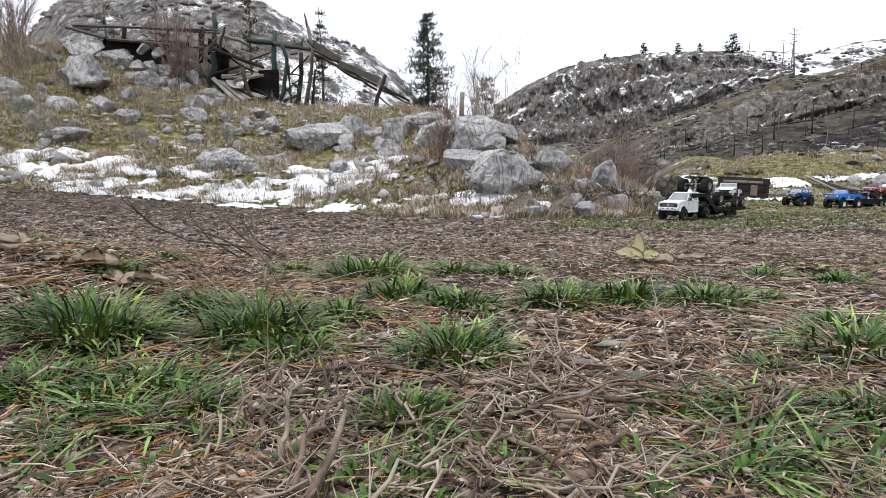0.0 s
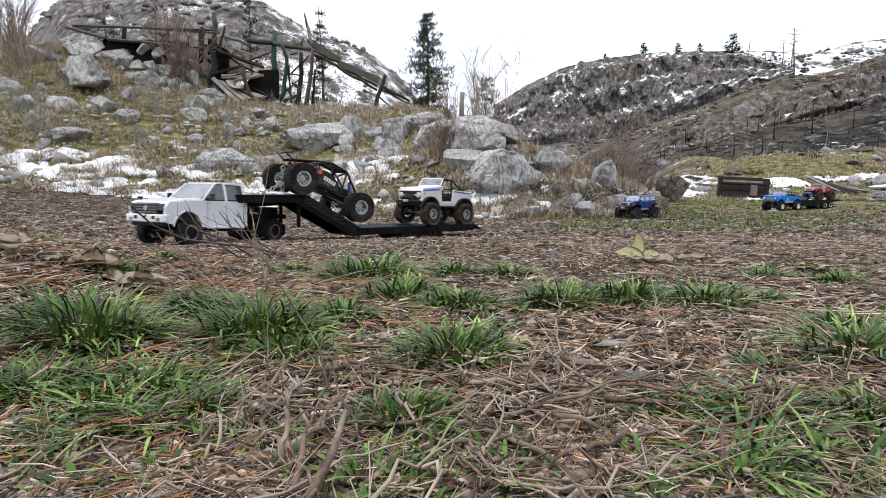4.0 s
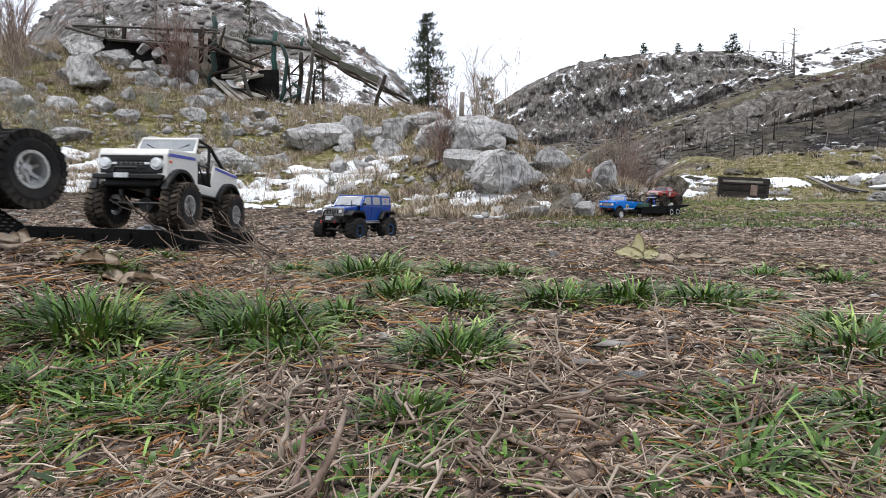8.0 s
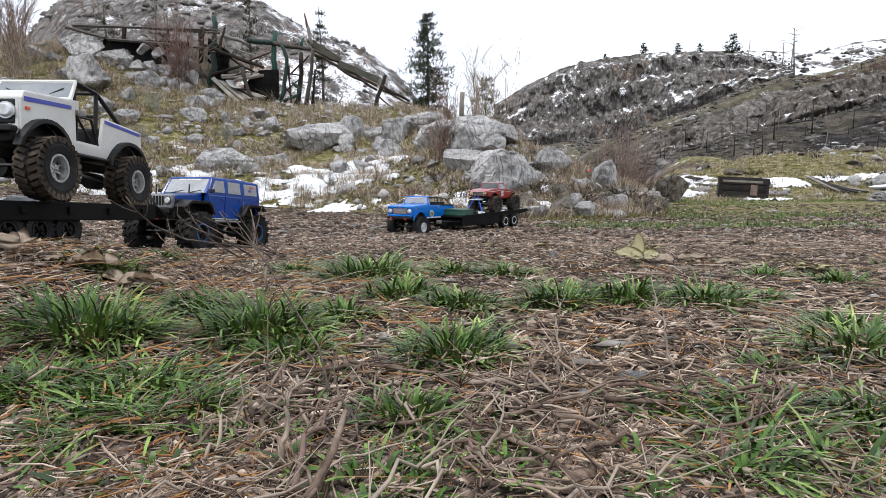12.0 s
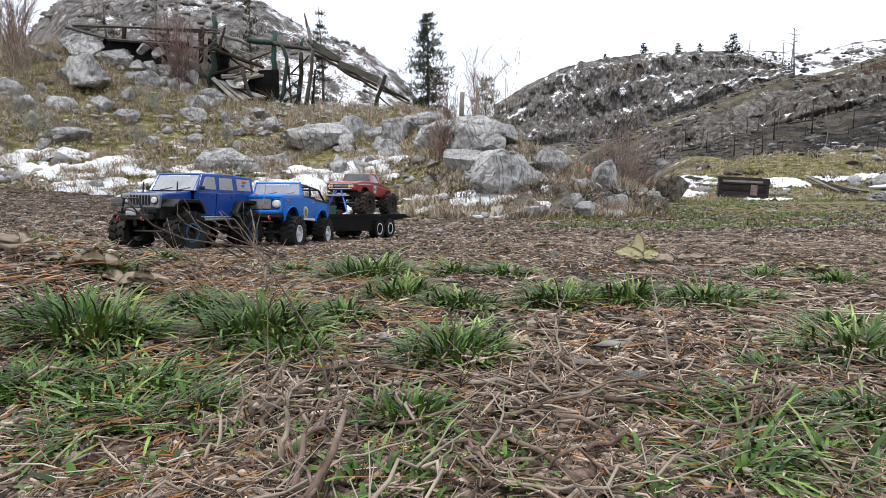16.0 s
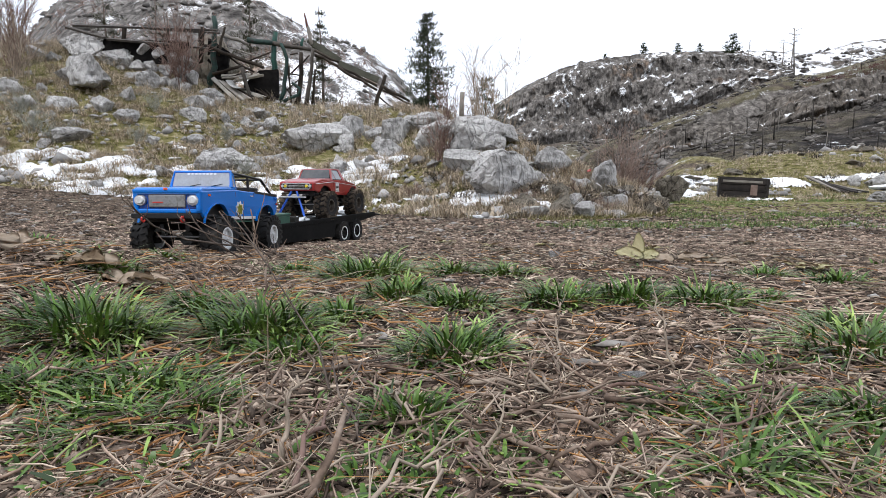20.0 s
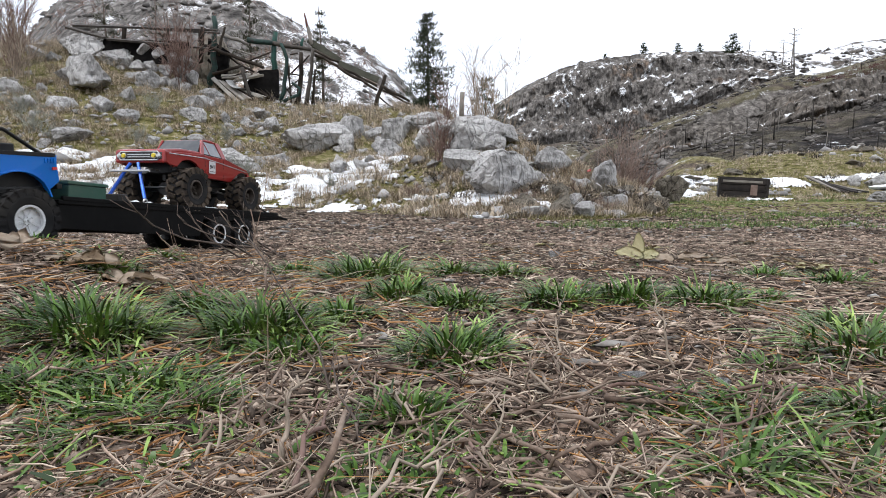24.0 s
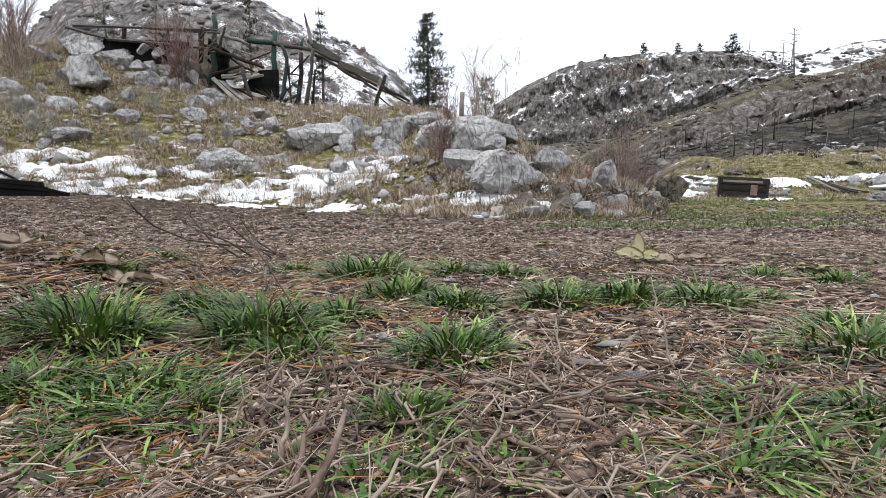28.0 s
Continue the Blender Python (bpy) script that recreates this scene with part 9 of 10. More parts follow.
def make_buggy():
    """Black tube-framed rock crawler with very large tyres."""
    car = thing("rock_crawler", "black tube-framed model rock crawler with huge muddy tyres, chained down", "model car")
    wb, R = 0.330, 0.069
    tyre = wheel_meshes(R, 0.060, 0.034, RUBBER, CHROME, CHROME, 8, 0.0095, 26, 0.28)
    wheels = [add_wheel(car, tyre, e * wb / 2, s * 0.118, R) for e in (1, -1) for s in (1, -1)]
    for e in (1, -1):
        ax = bm_rod([(e * wb / 2, -0.095, R), (e * wb / 2, 0.095, R)], 0.009, 10)
        bm_rod([(e * wb / 2 - 0.02, 0.01, R), (e * wb / 2 + 0.02, 0.01, R)], 0.022, 14, ax)
        part("front_axle" if e > 0 else "rear_axle", ax, BLACK, car)
        for s in (1, -1):
            part("link", bm_rod([(e * wb * 0.48, s * 0.055, R - 0.006), (e * 0.035, s * 0.03, 0.068)], 0.0045, 7), GREY_METAL, car)
            a, b = Vector((e * wb * 0.43, s * 0.068, R + 0.005)), Vector((e * wb * 0.30, s * 0.060, 0.175))
            sh = part("shock", bm_rod([a, b], 0.006, 10), BLACK, car)
            part("spring", coil(a.lerp(b, 0.1), a.lerp(b, 0.9), 0.010, 9, 0.0019), BLUE_METAL, sh)
    tubes = [[(0.21, 0.045, 0.145), (0.10, 0.062, 0.190), (0.02, 0.066, 0.215), (-0.07, 0.062, 0.212), (-0.19, 0.045, 0.120)],
             [(0.15, 0.050, 0.115), (0.06, 0.062, 0.090), (-0.08, 0.062, 0.088), (-0.17, 0.045, 0.115)],
             [(0.10, 0.062, 0.190), (0.06, 0.062, 0.090)], [(0.02, 0.066, 0.215), (-0.02, 0.064, 0.090)], [(-0.07, 0.062, 0.212), (-0.08, 0.062, 0.088)],
             [(0.06, 0.062, 0.092), (-0.07, 0.062, 0.208)], [(-0.07, 0.062, 0.212), (-0.165, 0.047, 0.135)]]
    for s in (1, -1):
        bm = bmesh.new()
        for t in tubes:
            bm_rod([(x, s * y, z) for x, y, z in t], 0.0045, 8, bm)
        part("tube_frame", bm, BLACK, car)
        p = part("side_panel", plate([(0.085, s * 0.067, 0.160), (0.055, s * 0.067, 0.098), (-0.06, s * 0.067, 0.096), (-0.05, s * 0.067, 0.140), (0.03, s * 0.067, 0.168)], 0.0025, 0.0005), GLOSS_BLACK, car)
        bars(p, (0.005, s * 0.0692, 0.130), (1, 0, 0.1), (-0.1, 0, 1), 5, (0.011, 0.019), 0.0145, WHITE_STICKER, "panel_lettering")
        bars(p, (0.012, s * 0.0692, 0.112), (1, 0, 0.1), (-0.1, 0, 1), 4, (0.006, 0.006), 0.010, GREY_METAL, "panel_lettering")
        part("sticker", bm_rod([(0.066, s * 0.0675, 0.148), (0.066, s * 0.0692, 0.148)], 0.010, 14), ORANGE_PAINT, p)
        part("light_pod", bm_box(0.012, 0.022, 0.016, (0.185, s * 0.02, 0.138), 0.003), RED_PLASTIC if s > 0 else BLACK, car)
    for x, y, z in ((0.10, 0.062, 0.190), (0.02, 0.066, 0.215), (-0.07, 0.062, 0.212), (0.15, 0.05, 0.115), (-0.17, 0.045, 0.115)):
        part("cross_tube", bm_rod([(x, -y, z), (x, y, z)], 0.0045, 8), BLACK, car)
    part("front_hoop", bm_rod([(0.20, -0.046, 0.145), (0.240, -0.044, 0.160), (0.215, -0.040, 0.182), (0.215, 0.040, 0.182), (0.240, 0.044, 0.160), (0.20, 0.046, 0.145)], 0.0045, 8), BLACK, car)
    part("hood_panel", plate([(0.205, 0.045, 0.152), (0.205, -0.045, 0.152), (0.09, -0.060, 0.196), (0.09, 0.060, 0.196)], 0.003, 0.0006), GLOSS_BLACK, car)
    part("roof_panel", plate([(0.03, 0.062, 0.219), (0.03, -0.062, 0.219), (-0.07, -0.060, 0.216), (-0.07, 0.060, 0.216)], 0.003, 0.0006), GLOSS_BLACK, car)
    part("light_bar", bm_box(0.012, 0.10, 0.010, (0.035, 0, 0.226), 0.002), GREY_METAL, car)
    part("skid_plate", bm_box(0.24, 0.10, 0.010, (-0.01, 0, 0.078), 0.003), BLACK, car)
    part("motor_box", bm_box(0.10, 0.07, 0.05, (0.08, 0, 0.115), 0.006), BLACK, car)
    part("battery_box", bm_box(0.10, 0.07, 0.05, (-0.10, 0, 0.115), 0.006), BLACK, car)
    part("seat", bm_box(0.04, 0.08, 0.07, (-0.02, 0, 0.13), 0.01), BLACK, car)
    part("steering_link", bm_rod([(wb / 2 + 0.03, -0.09, R + 0.01), (wb / 2 + 0.03, 0.09, R + 0.01)], 0.0035, 7), GREY_METAL, car)
    # the chain hangs from the axle to the upper deck, and a second length runs on along it
    seat = pose(0.757, 0, 0.208, 0, -23.7, 0).inverted()
    top, deck_end, mid, fore = (Vector(p) for p in ((0.925, 0.028, 0.385), (0.932, 0.030, 0.272), (0.929, 0.029, 0.322), (1.075, 0.075, 0.270)))
    ch = part("tow_chain", tie_ring(seat @ top, 0.010, 0.0028), CHAIN_STEEL, car)
    for a, b, n in ((top, deck_end, 7), (mid, fore, 9)):
        for k in range(n):
            p = a.lerp(b, (k + 0.5) / n) - Vector((0, 0, 0.012 * math.sin(math.pi * k / n) if b is fore else 0))
            part("chain_link", tie_ring(seat @ p, 0.0085, 0.0026, None, (0, 1, 0) if k % 2 else (0.8, 0.25, 0.5)), CHAIN_STEEL, ch)
    return car, wheels, R


def make_lowboy():
    """Black gooseneck car trailer; its origin lies under the middle of the low deck's load."""
    car = thing("gooseneck_trailer", "black steel gooseneck model trailer with stepped deck and snow scraps", "model trailer")
    R, zl, zu = 0.033, 0.104, 0.262
    axles = (0.275, 0.205, 0.135, 0.065)
    tyre = wheel_meshes(R, 0.030, 0.018, RUBBER_CLEAN, BLACK, BLACK, 5, 0.004, 22, 0.15)
    wheels = [add_wheel(car, tyre, x, s * 0.092, R + 0.016) for x in axles for s in (1, -1)]
    for x in axles:
        part("axle", bm_rod([(x, -0.085, R + 0.016), (x, 0.085, R + 0.016)], 0.004, 8), BLACK, car)
    part("low_deck", bm_box(0.77, 0.226, 0.008, (0.185, 0, zl - 0.004), 0.001), DECK, car)
    for s in (1, -1):
        part("deck_rail", bm_box(0.77, 0.014, 0.030, (0.185, s * 0.106, zl - 0.021), 0.002), DECK, car)
        part("ramp_beam", slab([(0.56, 0.062), (0.60, 0.062), (0.91, zu - 0.030), (0.91, zu - 0.004), (0.845, zu - 0.004), (0.56, zl)], s * 0.112, s * 0.098, 0.001), DECK, car)
        part("upper_rail", bm_box(0.34, 0.014, 0.034, (1.00, s * 0.106, zu - 0.018), 0.002), DECK, car)
        for k in range(7):
            part("stake_pocket", bm_box(0.012, 0.006, 0.014, (-0.15 + 0.11 * k, s * 0.115, zl - 0.016), 0.001), DECK, car)
        part("wheel_guard", bm_box(0.30, 0.004, 0.006, (0.17, s * 0.1035, 0.0815), 0.001), DECK, car)
    for s in (1, -1):
        t = bmesh.new()
        for row in range(4):
            for k in range(24):
                x = 0.585 + 0.0115 * (k + 0.5 * (row % 2))
                z = zl + (zu - zl) * (x - 0.565) / 0.285 - 0.006 - 0.0095 * row
                bm_box(0.0055, 0.003, 0.0026, (x, s * 0.1130, z), 0, t)
        part("ramp_grip", t, RAMP_STEEL, car)
    part("ramp_deck", plate([(0.565, 0.112, zl), (0.565, -0.112, zl), (0.85, -0.112, zu), (0.85, 0.112, zu)], 0.006, 0.001), DECK, car)
    for k in range(13):
        x = 0.575 + 0.0215 * k
        z = zl + (zu - zl) * (x - 0.565) / 0.285 + 0.005
        part("ramp_cleat", bm_box(0.004, 0.222, 0.004, (x, 0, z), 0.001), GREY_METAL, car)
    part("upper_deck", bm_box(0.33, 0.226, 0.008, (1.01, 0, zu - 0.004), 0.001), DECK, car)
    for s in (1, -1):
        t = bmesh.new()
        for k in range(18):
            bm_box(0.006, 0.006, 0.006, (0.86 + 0.014 * k, s * 0.1095, zu + 0.002), 0, t)
        part("perforated_edge", t, GREY_METAL, car)
    part("neck_beam", slab([(1.17, zu - 0.004), (1.17, zu - 0.045), (1.06, zu - 0.055), (0.90, zu - 0.045), (0.90, zu - 0.004)], -0.04, 0.04, 0.002), DECK, car)
    part("kingpin", bm_rod([(1.06, 0, zu - 0.05), (1.06, 0, 0.155)], 0.010, 12), GREY_METAL, car)
    part("cross_beam", bm_box(0.02, 0.2, 0.03, (0.58, 0, 0.078), 0.002), DECK, car)
    for s in (1, -1):
        part("neck_leg", bm_box(0.014, 0.014, 0.14, (0.88, s * 0.095, 0.185), 0.002), DECK, car)
    part("rear_lip", plate([(-0.20, 0.112, zl), (-0.20, -0.112, zl), (-0.262, -0.105, zl - 0.030), (-0.262, 0.105, zl - 0.030)], 0.005, 0.001), DECK, car)
    return car, wheels, R


def make_flat_trailer():
    """Black tandem-axle deck trailer; its origin lies under the axle pair."""
    car = thing("deck_trailer", "black tandem-axle model deck trailer with dark green toolbox", "model trailer")
    R, zd = 0.049, 0.116
    tyre = wheel_meshes(R, 0.040, 0.029, RUBBER_CLEAN, BLACK, RIM_WHITE, 6, 0.006, 24, 0.2)
    wheels = [add_wheel(car, tyre, e * 0.060, s * 0.098, R) for e in (1, -1) for s in (1, -1)]
    for e in (1, -1):
        part("axle", bm_rod([(e * 0.06, -0.09, R), (e * 0.06, 0.09, R)], 0.005, 8), BLACK, car)
    part("deck", bm_box(0.86, 0.226, 0.010, (0.16, 0, zd - 0.005), 0.002), DECK, car)
    for s in (1, -1):
        part("side_skirt", slab([(0.59, zd - 0.01), (0.59, zd - 0.062), (0.14, zd - 0.076), (0.125, zd - 0.026), (-0.13, zd - 0.026), (-0.27, zd - 0.014), (-0.27, zd - 0.008)], s * 0.110, s * 0.100, 0.001), DECK, car)
        part("deck_rail", bm_box(0.84, 0.008, 0.010, (0.16, s * 0.110, zd + 0.003), 0.002), DECK, car)
    part("belly_box", bm_box(0.42, 0.18, 0.05, (0.36, 0, zd - 0.045), 0.004), DECK, car)
    part("beaver_tail", plate([(-0.268, 0.108, zd - 0.004), (-0.268, -0.108, zd - 0.004), (-0.34, -0.104, zd - 0.012), (-0.34, 0.104, zd - 0.012)], 0.006, 0.001), DECK, car)
    part("tongue", bm_rod([(0.56, 0, zd - 0.03), (0.70, 0, zd - 0.035)], 0.008, 8), DECK, car)
    for s in (1, -1):
        part("tongue_brace", bm_rod([(0.58, s * 0.08, zd - 0.035), (0.69, 0, zd - 0.035)], 0.006, 8), DECK, car)
    part("coupler", bm_box(0.035, 0.024, 0.022, (0.705, 0, zd - 0.032), 0.004), GREY_METAL, car)
    box = part("toolbox", bm_box(0.10, 0.20, 0.034, (0.505, 0, zd + 0.0185), 0.003), GREEN_PAINT, car)
    part("toolbox_lid", bm_box(0.106, 0.206, 0.008, (0.505, 0, zd + 0.0395), 0.002), GREEN_PAINT, box)
    part("wheel_stop", bm_box(0.03, 0.19, 0.024, (0.40, 0, zd + 0.013), 0.003), BLACK, car)
    st = part("tie_strap", bm_rod([(-0.115, 0.06, zd + 0.060), (-0.235, 0.085, zd + 0.008)], 0.0026, 6), BLACK, car)
    part("strap_hook", tie_ring((-0.24, 0.086, zd + 0.008), 0.006, 0.002), CHROME, st)
    return car, wheels, R


def deck_snow(name, spots, seed, label):
    """Scraps of snow left on a deck; each spot is x, y, z, length, width."""
    g, bm = rng(seed), bmesh.new()
    for x, y, z, lx, ly in spots:
        own = bmesh.new()
        bmesh.ops.create_icosphere(own, subdivisions=3, radius=1)
        for v in own.verts:
            n = noise.fractal(v.co * 2.2 + Vector((x * 9, y * 9, seed)), 0.8, 2.0, 3)
            v.co = Vector((v.co.x * lx * (1 + 0.5 * n), v.co.y * ly * (1 + 0.5 * n), max(v.co.z, -0.05) * 0.012 * (1 + n)))
        bmesh.ops.translate(own, vec=(x, y, z), verts=own.verts)
        join(bm, own)
    return tagged(part(name, bm, SNOW, None, "", None, True), label, "snow")


def reshape(car, bend):
    """Gives the body its final proportions: every part but the wheels and running gear goes through bend(x, y, z)."""
    fixed = ("wheel", "axle", "link", "shock", "drive", "steering", "frame_rail", "skid", "gearbox", "tie_down", "tie_bar")
    for ob in car.children:
        if ob.name.split(".")[0].endswith(fixed) or ob.name.startswith(fixed):
            continue
        for o in (ob, *ob.children):
            inv = o.matrix_basis.inverted()
            for v in o.data.vertices:
                v.co = inv @ Vector(bend(*(o.matrix_basis @ v.co)))


def scout_bend(x, y, z):
    k = min(max((z - 0.12) / 0.03, 0), 1)
    push = (0.010 + 0.016 * min(max((z - 0.20) / 0.05, 0), 1)) * math.exp(-(((x - 0.045) / 0.07) ** 2)) * k
    return x + push, y * (1 + 0.05 * k), z if z < 0.115 else 0.115 + (z - 0.115) * 0.89


def hardtop_bend(x, y, z):
    k = min(max((z - 0.13) / 0.05, 0), 1)
    return x, y * (1 + 0.07 * k), z if z < 0.19 else 0.19 + (z - 0.19) * 0.87


def suv_bend(x, y, z):
    k = min(max((z - 0.10) / 0.03, 0), 1)
    wide = 1 + 0.04 * k + 0.08 * min(max((z - 0.205) / 0.04, 0), 1)
    return x - (0.008 if x < -0.15 else 0), y * wide, z - 0.007 * k + 0.007 * min(max((z - 0.19) / 0.03, 0), 1)


def pickup_bend(x, y, z):
    k = min(max((z - 0.09) / 0.03, 0), 1)
    cab = min(max((z - 0.16) / 0.05, 0), 1) * math.exp(-(((x - 0.02) / 0.09) ** 4))
    return x + 0.030 * cab - 0.012 * k * min(max((x - 0.16) / 0.06, 0), 1), y * (1 + 0.06 * k), z - 0.010 * k


truck, truck_wheels, truck_r = make_pickup()
low, low_wheels, low_r = make_lowboy()
bronco, bronco_wheels, bronco_r = make_open_suv()
buggy, buggy_wheels, buggy_r = make_buggy()
jeep, jeep_wheels, jeep_r = make_hardtop()
scout, scout_wheels, scout_r = make_scout()
trailer, trailer_wheels, trailer_r = make_flat_trailer()
red, red_wheels, red_r = make_red_pickup()
scout.scale = (1.06, 1.06, 1.06)
for car, bend in ((scout, scout_bend), (jeep, hardtop_bend), (bronco, suv_bend), (red, pickup_bend)):
    reshape(car, bend)
low_snow = deck_snow("deck_snow", [(0.98, 0.02, 0.262, 0.09, 0.06), (1.09, -0.04, 0.262, 0.05, 0.05), (0.02, -0.05, 0.104, 0.05, 0.03)], 3, "scraps of melting snow on the black trailer deck")
bed_snow = deck_snow("bed_snow", [(-0.17, 0.03, 0.127, 0.07, 0.05), (-0.27, -0.02, 0.127, 0.05, 0.05)], 4, "scraps of melting snow on the truck's flatbed")
tail_snow = deck_snow("trailer_snow", [(0.06, 0.07, 0.116, 0.05, 0.03), (0.00, -0.02, 0.116, 0.06, 0.04), (0.28, 0.02, 0.116, 0.05, 0.05), (-0.2, -0.05, 0.116, 0.05, 0.03)], 5, "scraps of melting snow on the flat trailer deck")


# ---- what moves: seconds, x, y, z, heading and nose-up pitch in degrees ----
TRUCK_WAY = [
    (0.0, 2.339, 5.693, -0.010, 223.0, -0.2), (0.5, 2.104, 5.510, -0.018, 219.6, 0.0), (1.0, 1.642, 5.175, -0.022, 217.0, 0.2), (1.5, 1.175, 4.841, -0.022, 215.6, 0.3),
    (2.0, 0.574, 4.440, -0.014, 215.7, 0.5), (2.5, 0.012, 4.063, 0.003, 219.5, 0.7), (3.0, -0.480, 3.640, 0.024, 228.0, 1.2), (3.5, -0.820, 3.060, 0.060, 240.0, 2.2),
    (4.5, -1.000, 2.00, 0.140, 250.0, 5.5), (5.5, -1.025, 1.33, 0.216, 260.0, 8.0), (6.0, -1.065, 1.17, 0.234, 259.0, 7.0), (6.5, -1.09, 0.955, 0.250, 259.0, 5.0),
    (7.0, -1.06, 0.775, 0.260, 260.0, 3.0), (8.0, -1.04, 0.36, 0.268, 262.0, 1.0), (9.0, -1.02, 0.03, 0.270, 263.0, 0.0), (12.5, -1.06, -0.02, 0.270, 262.0, 0.0), (14.5, -1.18, -1.26, 0.270, 263.0, 0.0),
    (17.0, -1.345, -3.06, 0.270, 264.0, 0.0), (19.0, -1.445, -3.76, 0.27, 264.0, 0.0), (28.0, -1.445, -3.76, 0.27, 264.0, 0.0)]
LOW_WAY = [
    (0, 3.135, 6.484, -0.035, 224.0, 0.0), (1, 2.571, 5.853, -0.030, 216.5, -1.2), (1.5, 2.203, 5.406, -0.024, 211.7, -1.4), (2, 1.715, 4.898, -0.022, 206.5, -1.4),
    (2.5, 1.205, 4.452, -0.022, 203.2, -1.5), (3, 0.703, 4.064, -0.016, 203.4, -1.5), (3.5, 0.258, 3.668, -0.003, 209.0, 0.0), (4.5, -0.262, 3.035, 0.030, 231.4, 2.1),
    (5.5, -0.574, 2.572, 0.054, 244.4, 3.8), (6, -0.670, 2.348, 0.070, 249.2, 5.2), (6.5, -0.702, 2.182, 0.079, 251.8, 6.3), (7, -0.718, 2.032, 0.088, 254.1, 7.1),
    (7.5, -0.739, 1.906, 0.097, 255.9, 6.7), (8, -0.759, 1.631, 0.122, 257.9, 6.1), (8.5, -0.797, 1.411, 0.159, 259.7, 5.1), (9, -0.821, 1.316, 0.191, 261.7, 4.3),
    (9.5, -0.847, 1.310, 0.208, 261.7, 3.9), (10, -0.854, 1.287, 0.216, 261.2, 3.7), (10.5, -0.857, 1.274, 0.219, 261.0, 3.8), (11.5, -0.854, 1.270, 0.216, 260.9, 3.8),
    (12, -0.851, 1.263, 0.215, 261.0, 3.7), (12.5, -0.851, 1.267, 0.218, 260.6, 3.6), (14.5, -1.000, 0.050, 0.268, 262.0, 0.0), (17, -1.200, -1.750, 0.270, 263.5, 0.0),
    (19, -1.300, -2.450, 0.270, 263.5, 0.0), (28, -1.300, -2.450, 0.270, 263.5, 0.0)]
JEEP_WAY = [
    (0, 5.154, 8.556, -0.015, 214.1, 0.0), (1, 5.000, 8.450, -0.015, 214.5, 0.0), (2, 3.979, 7.762, -0.035, 214.8, 0.2), (3, 2.929, 7.006, -0.055, 217.0, 0.5),
    (4.5, 1.655, 5.850, -0.040, 220.0, 0.0), (5.5, 0.872, 5.100, -0.029, 222.7, 0.2), (6, 0.468, 4.760, -0.022, 223.6, 0.4), (6.5, 0.062, 4.270, -0.010, 230.0, 1.0), (7, -0.214, 3.825, 0.000, 236.4, 1.5), (7.5, -0.408, 3.463, 0.025, 239.6, 1.9),
    (8, -0.462, 3.143, 0.042, 245.8, 2.9), (8.5, -0.562, 2.865, 0.064, 250.8, 3.0), (9, -0.689, 2.420, 0.101, 254.0, 3.7), (9.6, -0.809, 2.062, 0.128, 255.7, 3.5), (10, -0.825, 1.990, 0.131, 256.0, 3.7),
    (12, -0.821, 1.990, 0.130, 256.0, 5.1), (12.5, -0.813, 1.968, 0.132, 256.4, 5.0), (13.7, -0.793, 1.918, 0.135, 257.4, 5.2), (14.5, -0.788, 1.877, 0.138, 258.4, 5.7),
    (15, -0.800, 1.860, 0.140, 257.8, 4.9), (16, -0.812, 1.904, 0.143, 255.5, 2.8), (16.5, -0.833, 1.718, 0.155, 258.2, 4.3), (17, -0.852, 1.517, 0.172, 261.7, 6.2),
    (17.5, -0.859, 1.353, 0.193, 265.8, 8.5), (18, -0.853, 1.140, 0.220, 269.0, 9.9), (18.5, -0.907, 0.980, 0.247, 267.7, 7.5), (19.5, -1.050, 0.450, 0.268, 263.0, 1.0),
    (21.5, -1.150, -0.550, 0.270, 263.0, 0.0), (23, -1.200, -1.000, 0.270, 263.0, 0.0), (28, -1.200, -1.000, 0.270, 263.0, 0.0)]
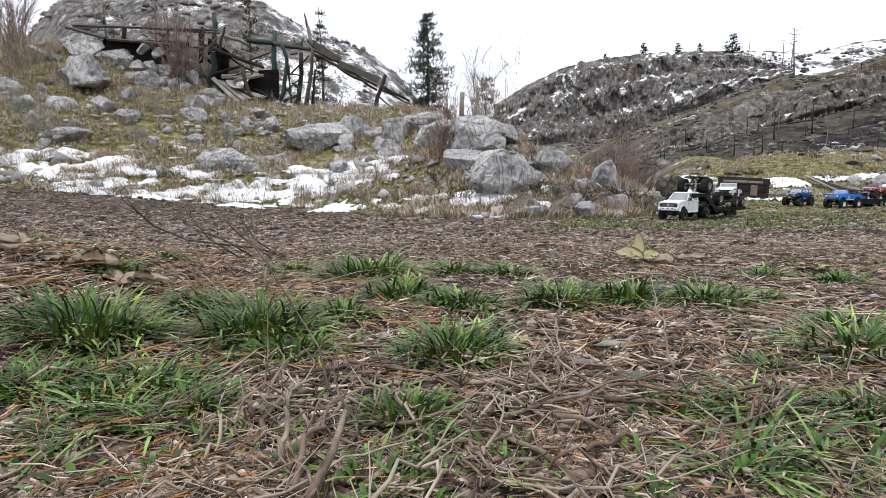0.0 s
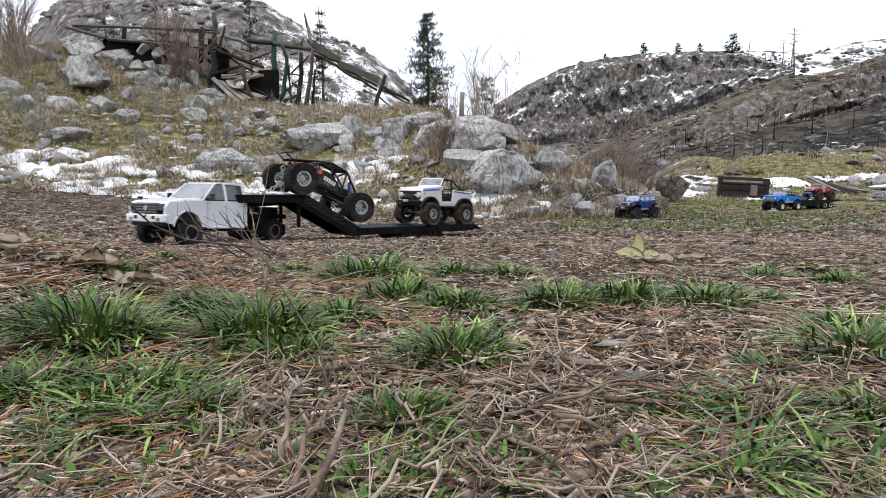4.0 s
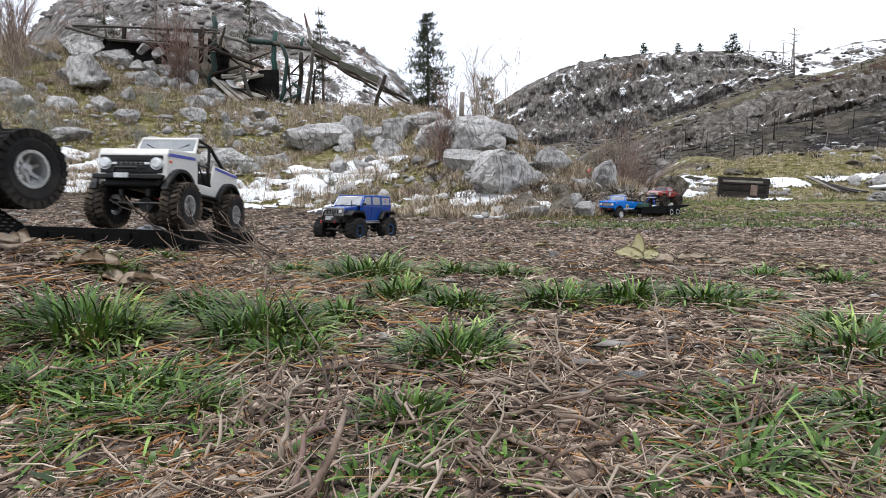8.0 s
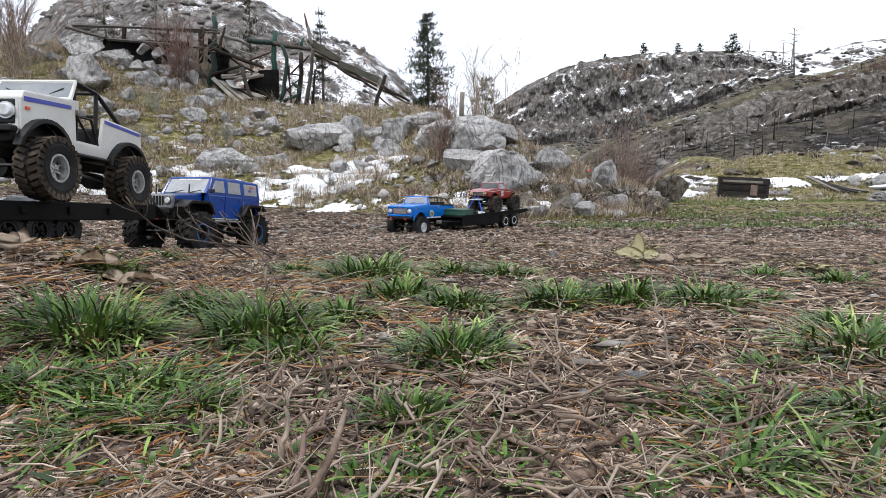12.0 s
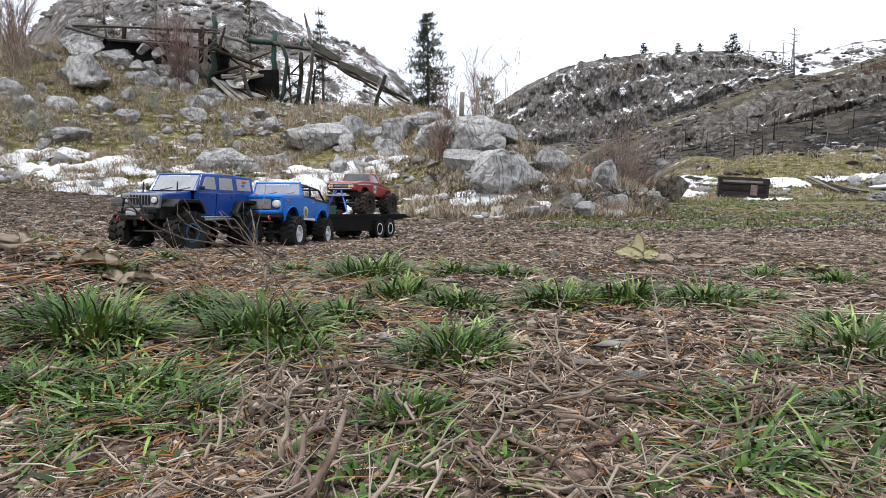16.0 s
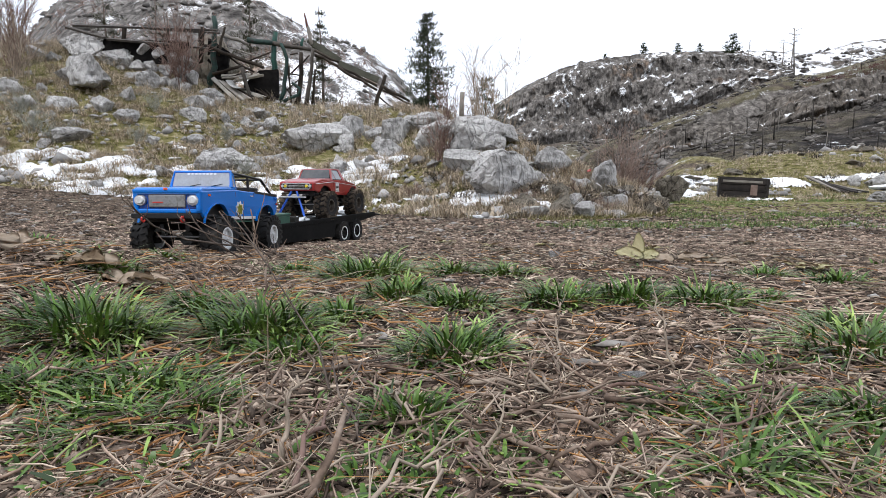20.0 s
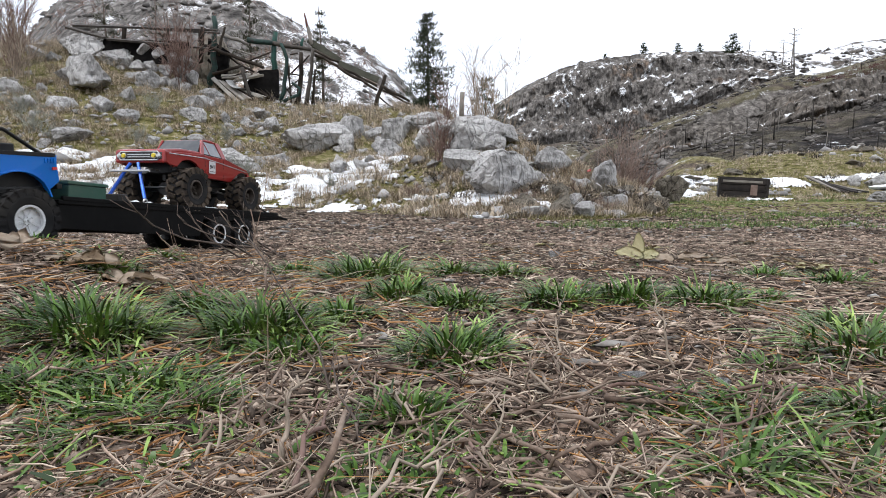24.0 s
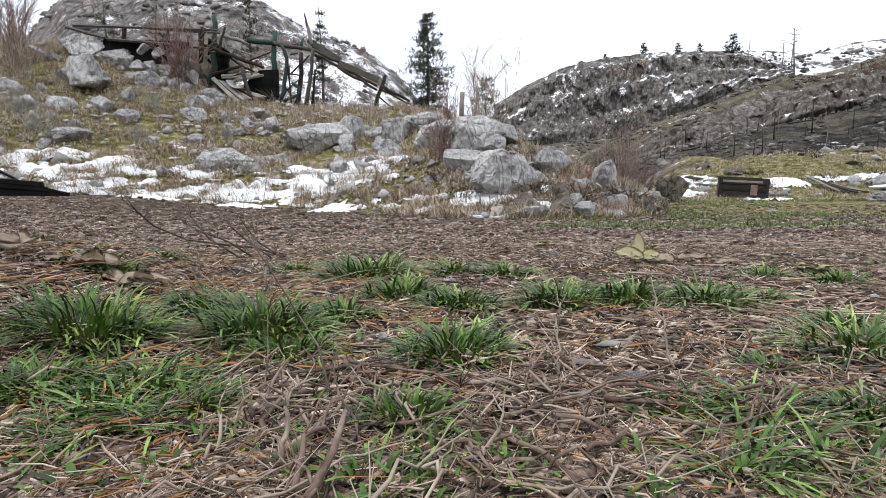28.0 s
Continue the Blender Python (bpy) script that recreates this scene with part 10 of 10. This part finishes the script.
SCOUT_WAY = [
    (0, 5.517, 8.135, -0.030, 204.5, 0.0), (2, 5.394, 8.091, -0.030, 203.0, 0.0), (3.5, 4.720, 7.820, -0.040, 205.0, 0.0), (5.5, 3.400, 7.230, -0.055, 208.5, 0.0),
    (6, 2.960, 6.980, -0.060, 209.8, 0.5), (7, 2.370, 6.647, -0.062, 213.2, 0.8), (8, 1.914, 6.318, -0.062, 215.7, 0.8), (9, 1.387, 5.794, -0.048, 219.9, 0.9),
    (10, 0.796, 5.162, -0.029, 224.5, 1.0), (11, 0.298, 4.588, -0.013, 229.0, 1.0), (11.5, 0.071, 4.202, -0.002, 232.9, 0.6), (12, -0.140, 3.929, 0.002, 237.5, 0.5),
    (12.5, -0.318, 3.591, 0.012, 243.3, 1.1), (13.5, -0.557, 2.911, 0.057, 256.4, 3.7), (14.5, -0.636, 2.438, 0.092, 262.3, 5.0), (15, -0.622, 2.321, 0.098, 262.7, 5.0),
    (15.5, -0.621, 2.299, 0.100, 262.6, 5.0), (16, -0.623, 2.296, 0.098, 262.4, 5.2), (16.5, -0.622, 2.286, 0.099, 262.5, 5.0), (17, -0.625, 2.279, 0.099, 262.3, 4.8),
    (17.5, -0.629, 2.221, 0.106, 261.8, 4.2), (18, -0.637, 2.121, 0.116, 261.5, 3.6), (18.5, -0.648, 2.035, 0.120, 262.2, 3.4), (19, -0.664, 1.961, 0.125, 262.9, 3.3),
    (19.5, -0.681, 1.884, 0.130, 263.2, 3.2), (20, -0.703, 1.798, 0.136, 263.0, 3.2), (20.5, -0.723, 1.685, 0.144, 262.6, 3.1), (21, -0.748, 1.565, 0.156, 261.8, 3.5),
    (21.5, -0.774, 1.431, 0.174, 260.2, 5.0), (22.5, -0.889, 1.308, 0.188, 255.2, 2.9), (23.5, -1.005, 1.185, 0.202, 250.1, 0.9), (24.1, -0.979, 1.026, 0.230, 251.8, -1.6),
    (24.4, -0.967, 0.946, 0.245, 252.6, -2.8), (26, -1.067, 0.586, 0.268, 252.0, 0.0), (28, -1.107, 0.226, 0.268, 257.0, 0.0)]
TRAILER_WAY = [
    (0, 6.250, 8.520, -0.030, 207.0, 0.0), (2, 6.120, 8.460, -0.030, 206.5, 0.0), (4, 5.150, 8.060, -0.030, 206.0, 0.0), (6, 3.902, 7.511, -0.040, 207.9, -1.0),
    (7, 3.200, 7.100, -0.045, 212.0, -0.6), (8, 2.522, 6.666, -0.045, 215.4, -0.3), (9, 1.930, 6.064, -0.039, 218.1, -0.4), (10, 1.405, 5.491, -0.027, 220.7, -1.0),
    (10.5, 1.152, 5.244, -0.017, 221.4, -1.2), (11, 0.906, 4.992, -0.008, 223.5, -1.4), (11.5, 0.634, 4.669, 0.007, 227.2, -1.3), (12, 0.401, 4.380, 0.018, 232.7, -0.9),
    (13.2, -0.010, 3.644, 0.041, 243.8, 0.3), (14.5, -0.381, 2.999, 0.069, 249.9, 1.8), (15, -0.403, 3.011, 0.067, 249.9, 2.6), (16, -0.408, 3.076, 0.066, 248.6, 3.1),
    (17, -0.410, 3.084, 0.066, 248.8, 3.1), (17.5, -0.428, 3.074, 0.067, 248.9, 2.9), (18, -0.453, 3.056, 0.068, 248.7, 2.4), (18.5, -0.473, 3.002, 0.072, 248.8, 1.6),
    (19, -0.492, 2.923, 0.077, 249.4, 0.7), (19.5, -0.507, 2.795, 0.081, 250.5, -0.0), (20, -0.522, 2.661, 0.087, 251.5, -0.3), (20.5, -0.546, 2.542, 0.093, 251.9, -0.4),
    (21, -0.564, 2.399, 0.100, 251.9, -0.1), (21.5, -0.585, 2.269, 0.111, 253.1, 0.5), (22.5, -0.660, 2.088, 0.126, 253.6, 2.4), (23.5, -0.735, 1.906, 0.142, 254.1, 4.4),
    (24, -0.763, 1.833, 0.153, 253.9, 5.7), (24.5, -0.792, 1.760, 0.165, 253.7, 6.9), (25, -0.773, 1.560, 0.166, 255.2, 10.0), (25.5, -0.812, 1.445, 0.182, 258.1, 10.6),
    (26, -0.832, 1.322, 0.204, 261.5, 9.3), (26.5, -0.838, 1.192, 0.230, 263.4, 7.4), (27, -0.852, 1.095, 0.250, 264.6, 5.3), (28, -0.891, 0.860, 0.260, 264.6, 4.3)]


def way_pose(r):
    return pose(r[1], r[2], r[3], 0, -r[5], r[4])


def roll_wheels(wheels, radius, way):
    """Keys every wheel so that it rolls without slipping along the way."""
    steps, turn = [(way[0][0], 0.0)], 0.0
    for a, b in zip(way, way[1:]):
        d = math.degrees(math.hypot(b[1] - a[1], b[2] - a[2]) / radius)
        k = max(1, math.ceil(d / 70))
        for i in range(1, k + 1):
            steps.append((a[0] + (b[0] - a[0]) * i / k, turn + d * i / k))
        turn += d
    for w in wheels:
        at = w.matrix_basis.translation.copy()
        start = random.uniform(0, 360)
        walk(w, [(t, pose(at.x, at.y, at.z, 0, start + ang, 0)) for t, ang in steps])


def motions():
    for ob, way, rider in RIDES:
        walk(ob, [(r[0], way_pose(r) @ rider) for r in way])
    for wheels, radius, way in ROLLING:
        roll_wheels(wheels, radius, way)


RIDES = [(truck, TRUCK_WAY, Matrix()), (bed_snow, TRUCK_WAY, Matrix()), (low, LOW_WAY, Matrix()), (low_snow, LOW_WAY, Matrix()), (bronco, LOW_WAY, pose(0, 0, 0.104, 0, -2.0, 7.5)),
         (buggy, LOW_WAY, pose(0.757, 0, 0.208, 0, -23.7, 0)), (jeep, JEEP_WAY, Matrix()), (scout, SCOUT_WAY, Matrix()),
         (trailer, TRAILER_WAY, Matrix()), (tail_snow, TRAILER_WAY, Matrix()), (red, TRAILER_WAY, pose(0.027, 0, 0.116, 0, 0, 1.2))]
ROLLING = [(truck_wheels, truck_r, TRUCK_WAY), (low_wheels, low_r, LOW_WAY), (jeep_wheels, jeep_r, JEEP_WAY), (scout_wheels, scout_r * 1.06, SCOUT_WAY), (trailer_wheels, trailer_r, TRAILER_WAY)]
motions()
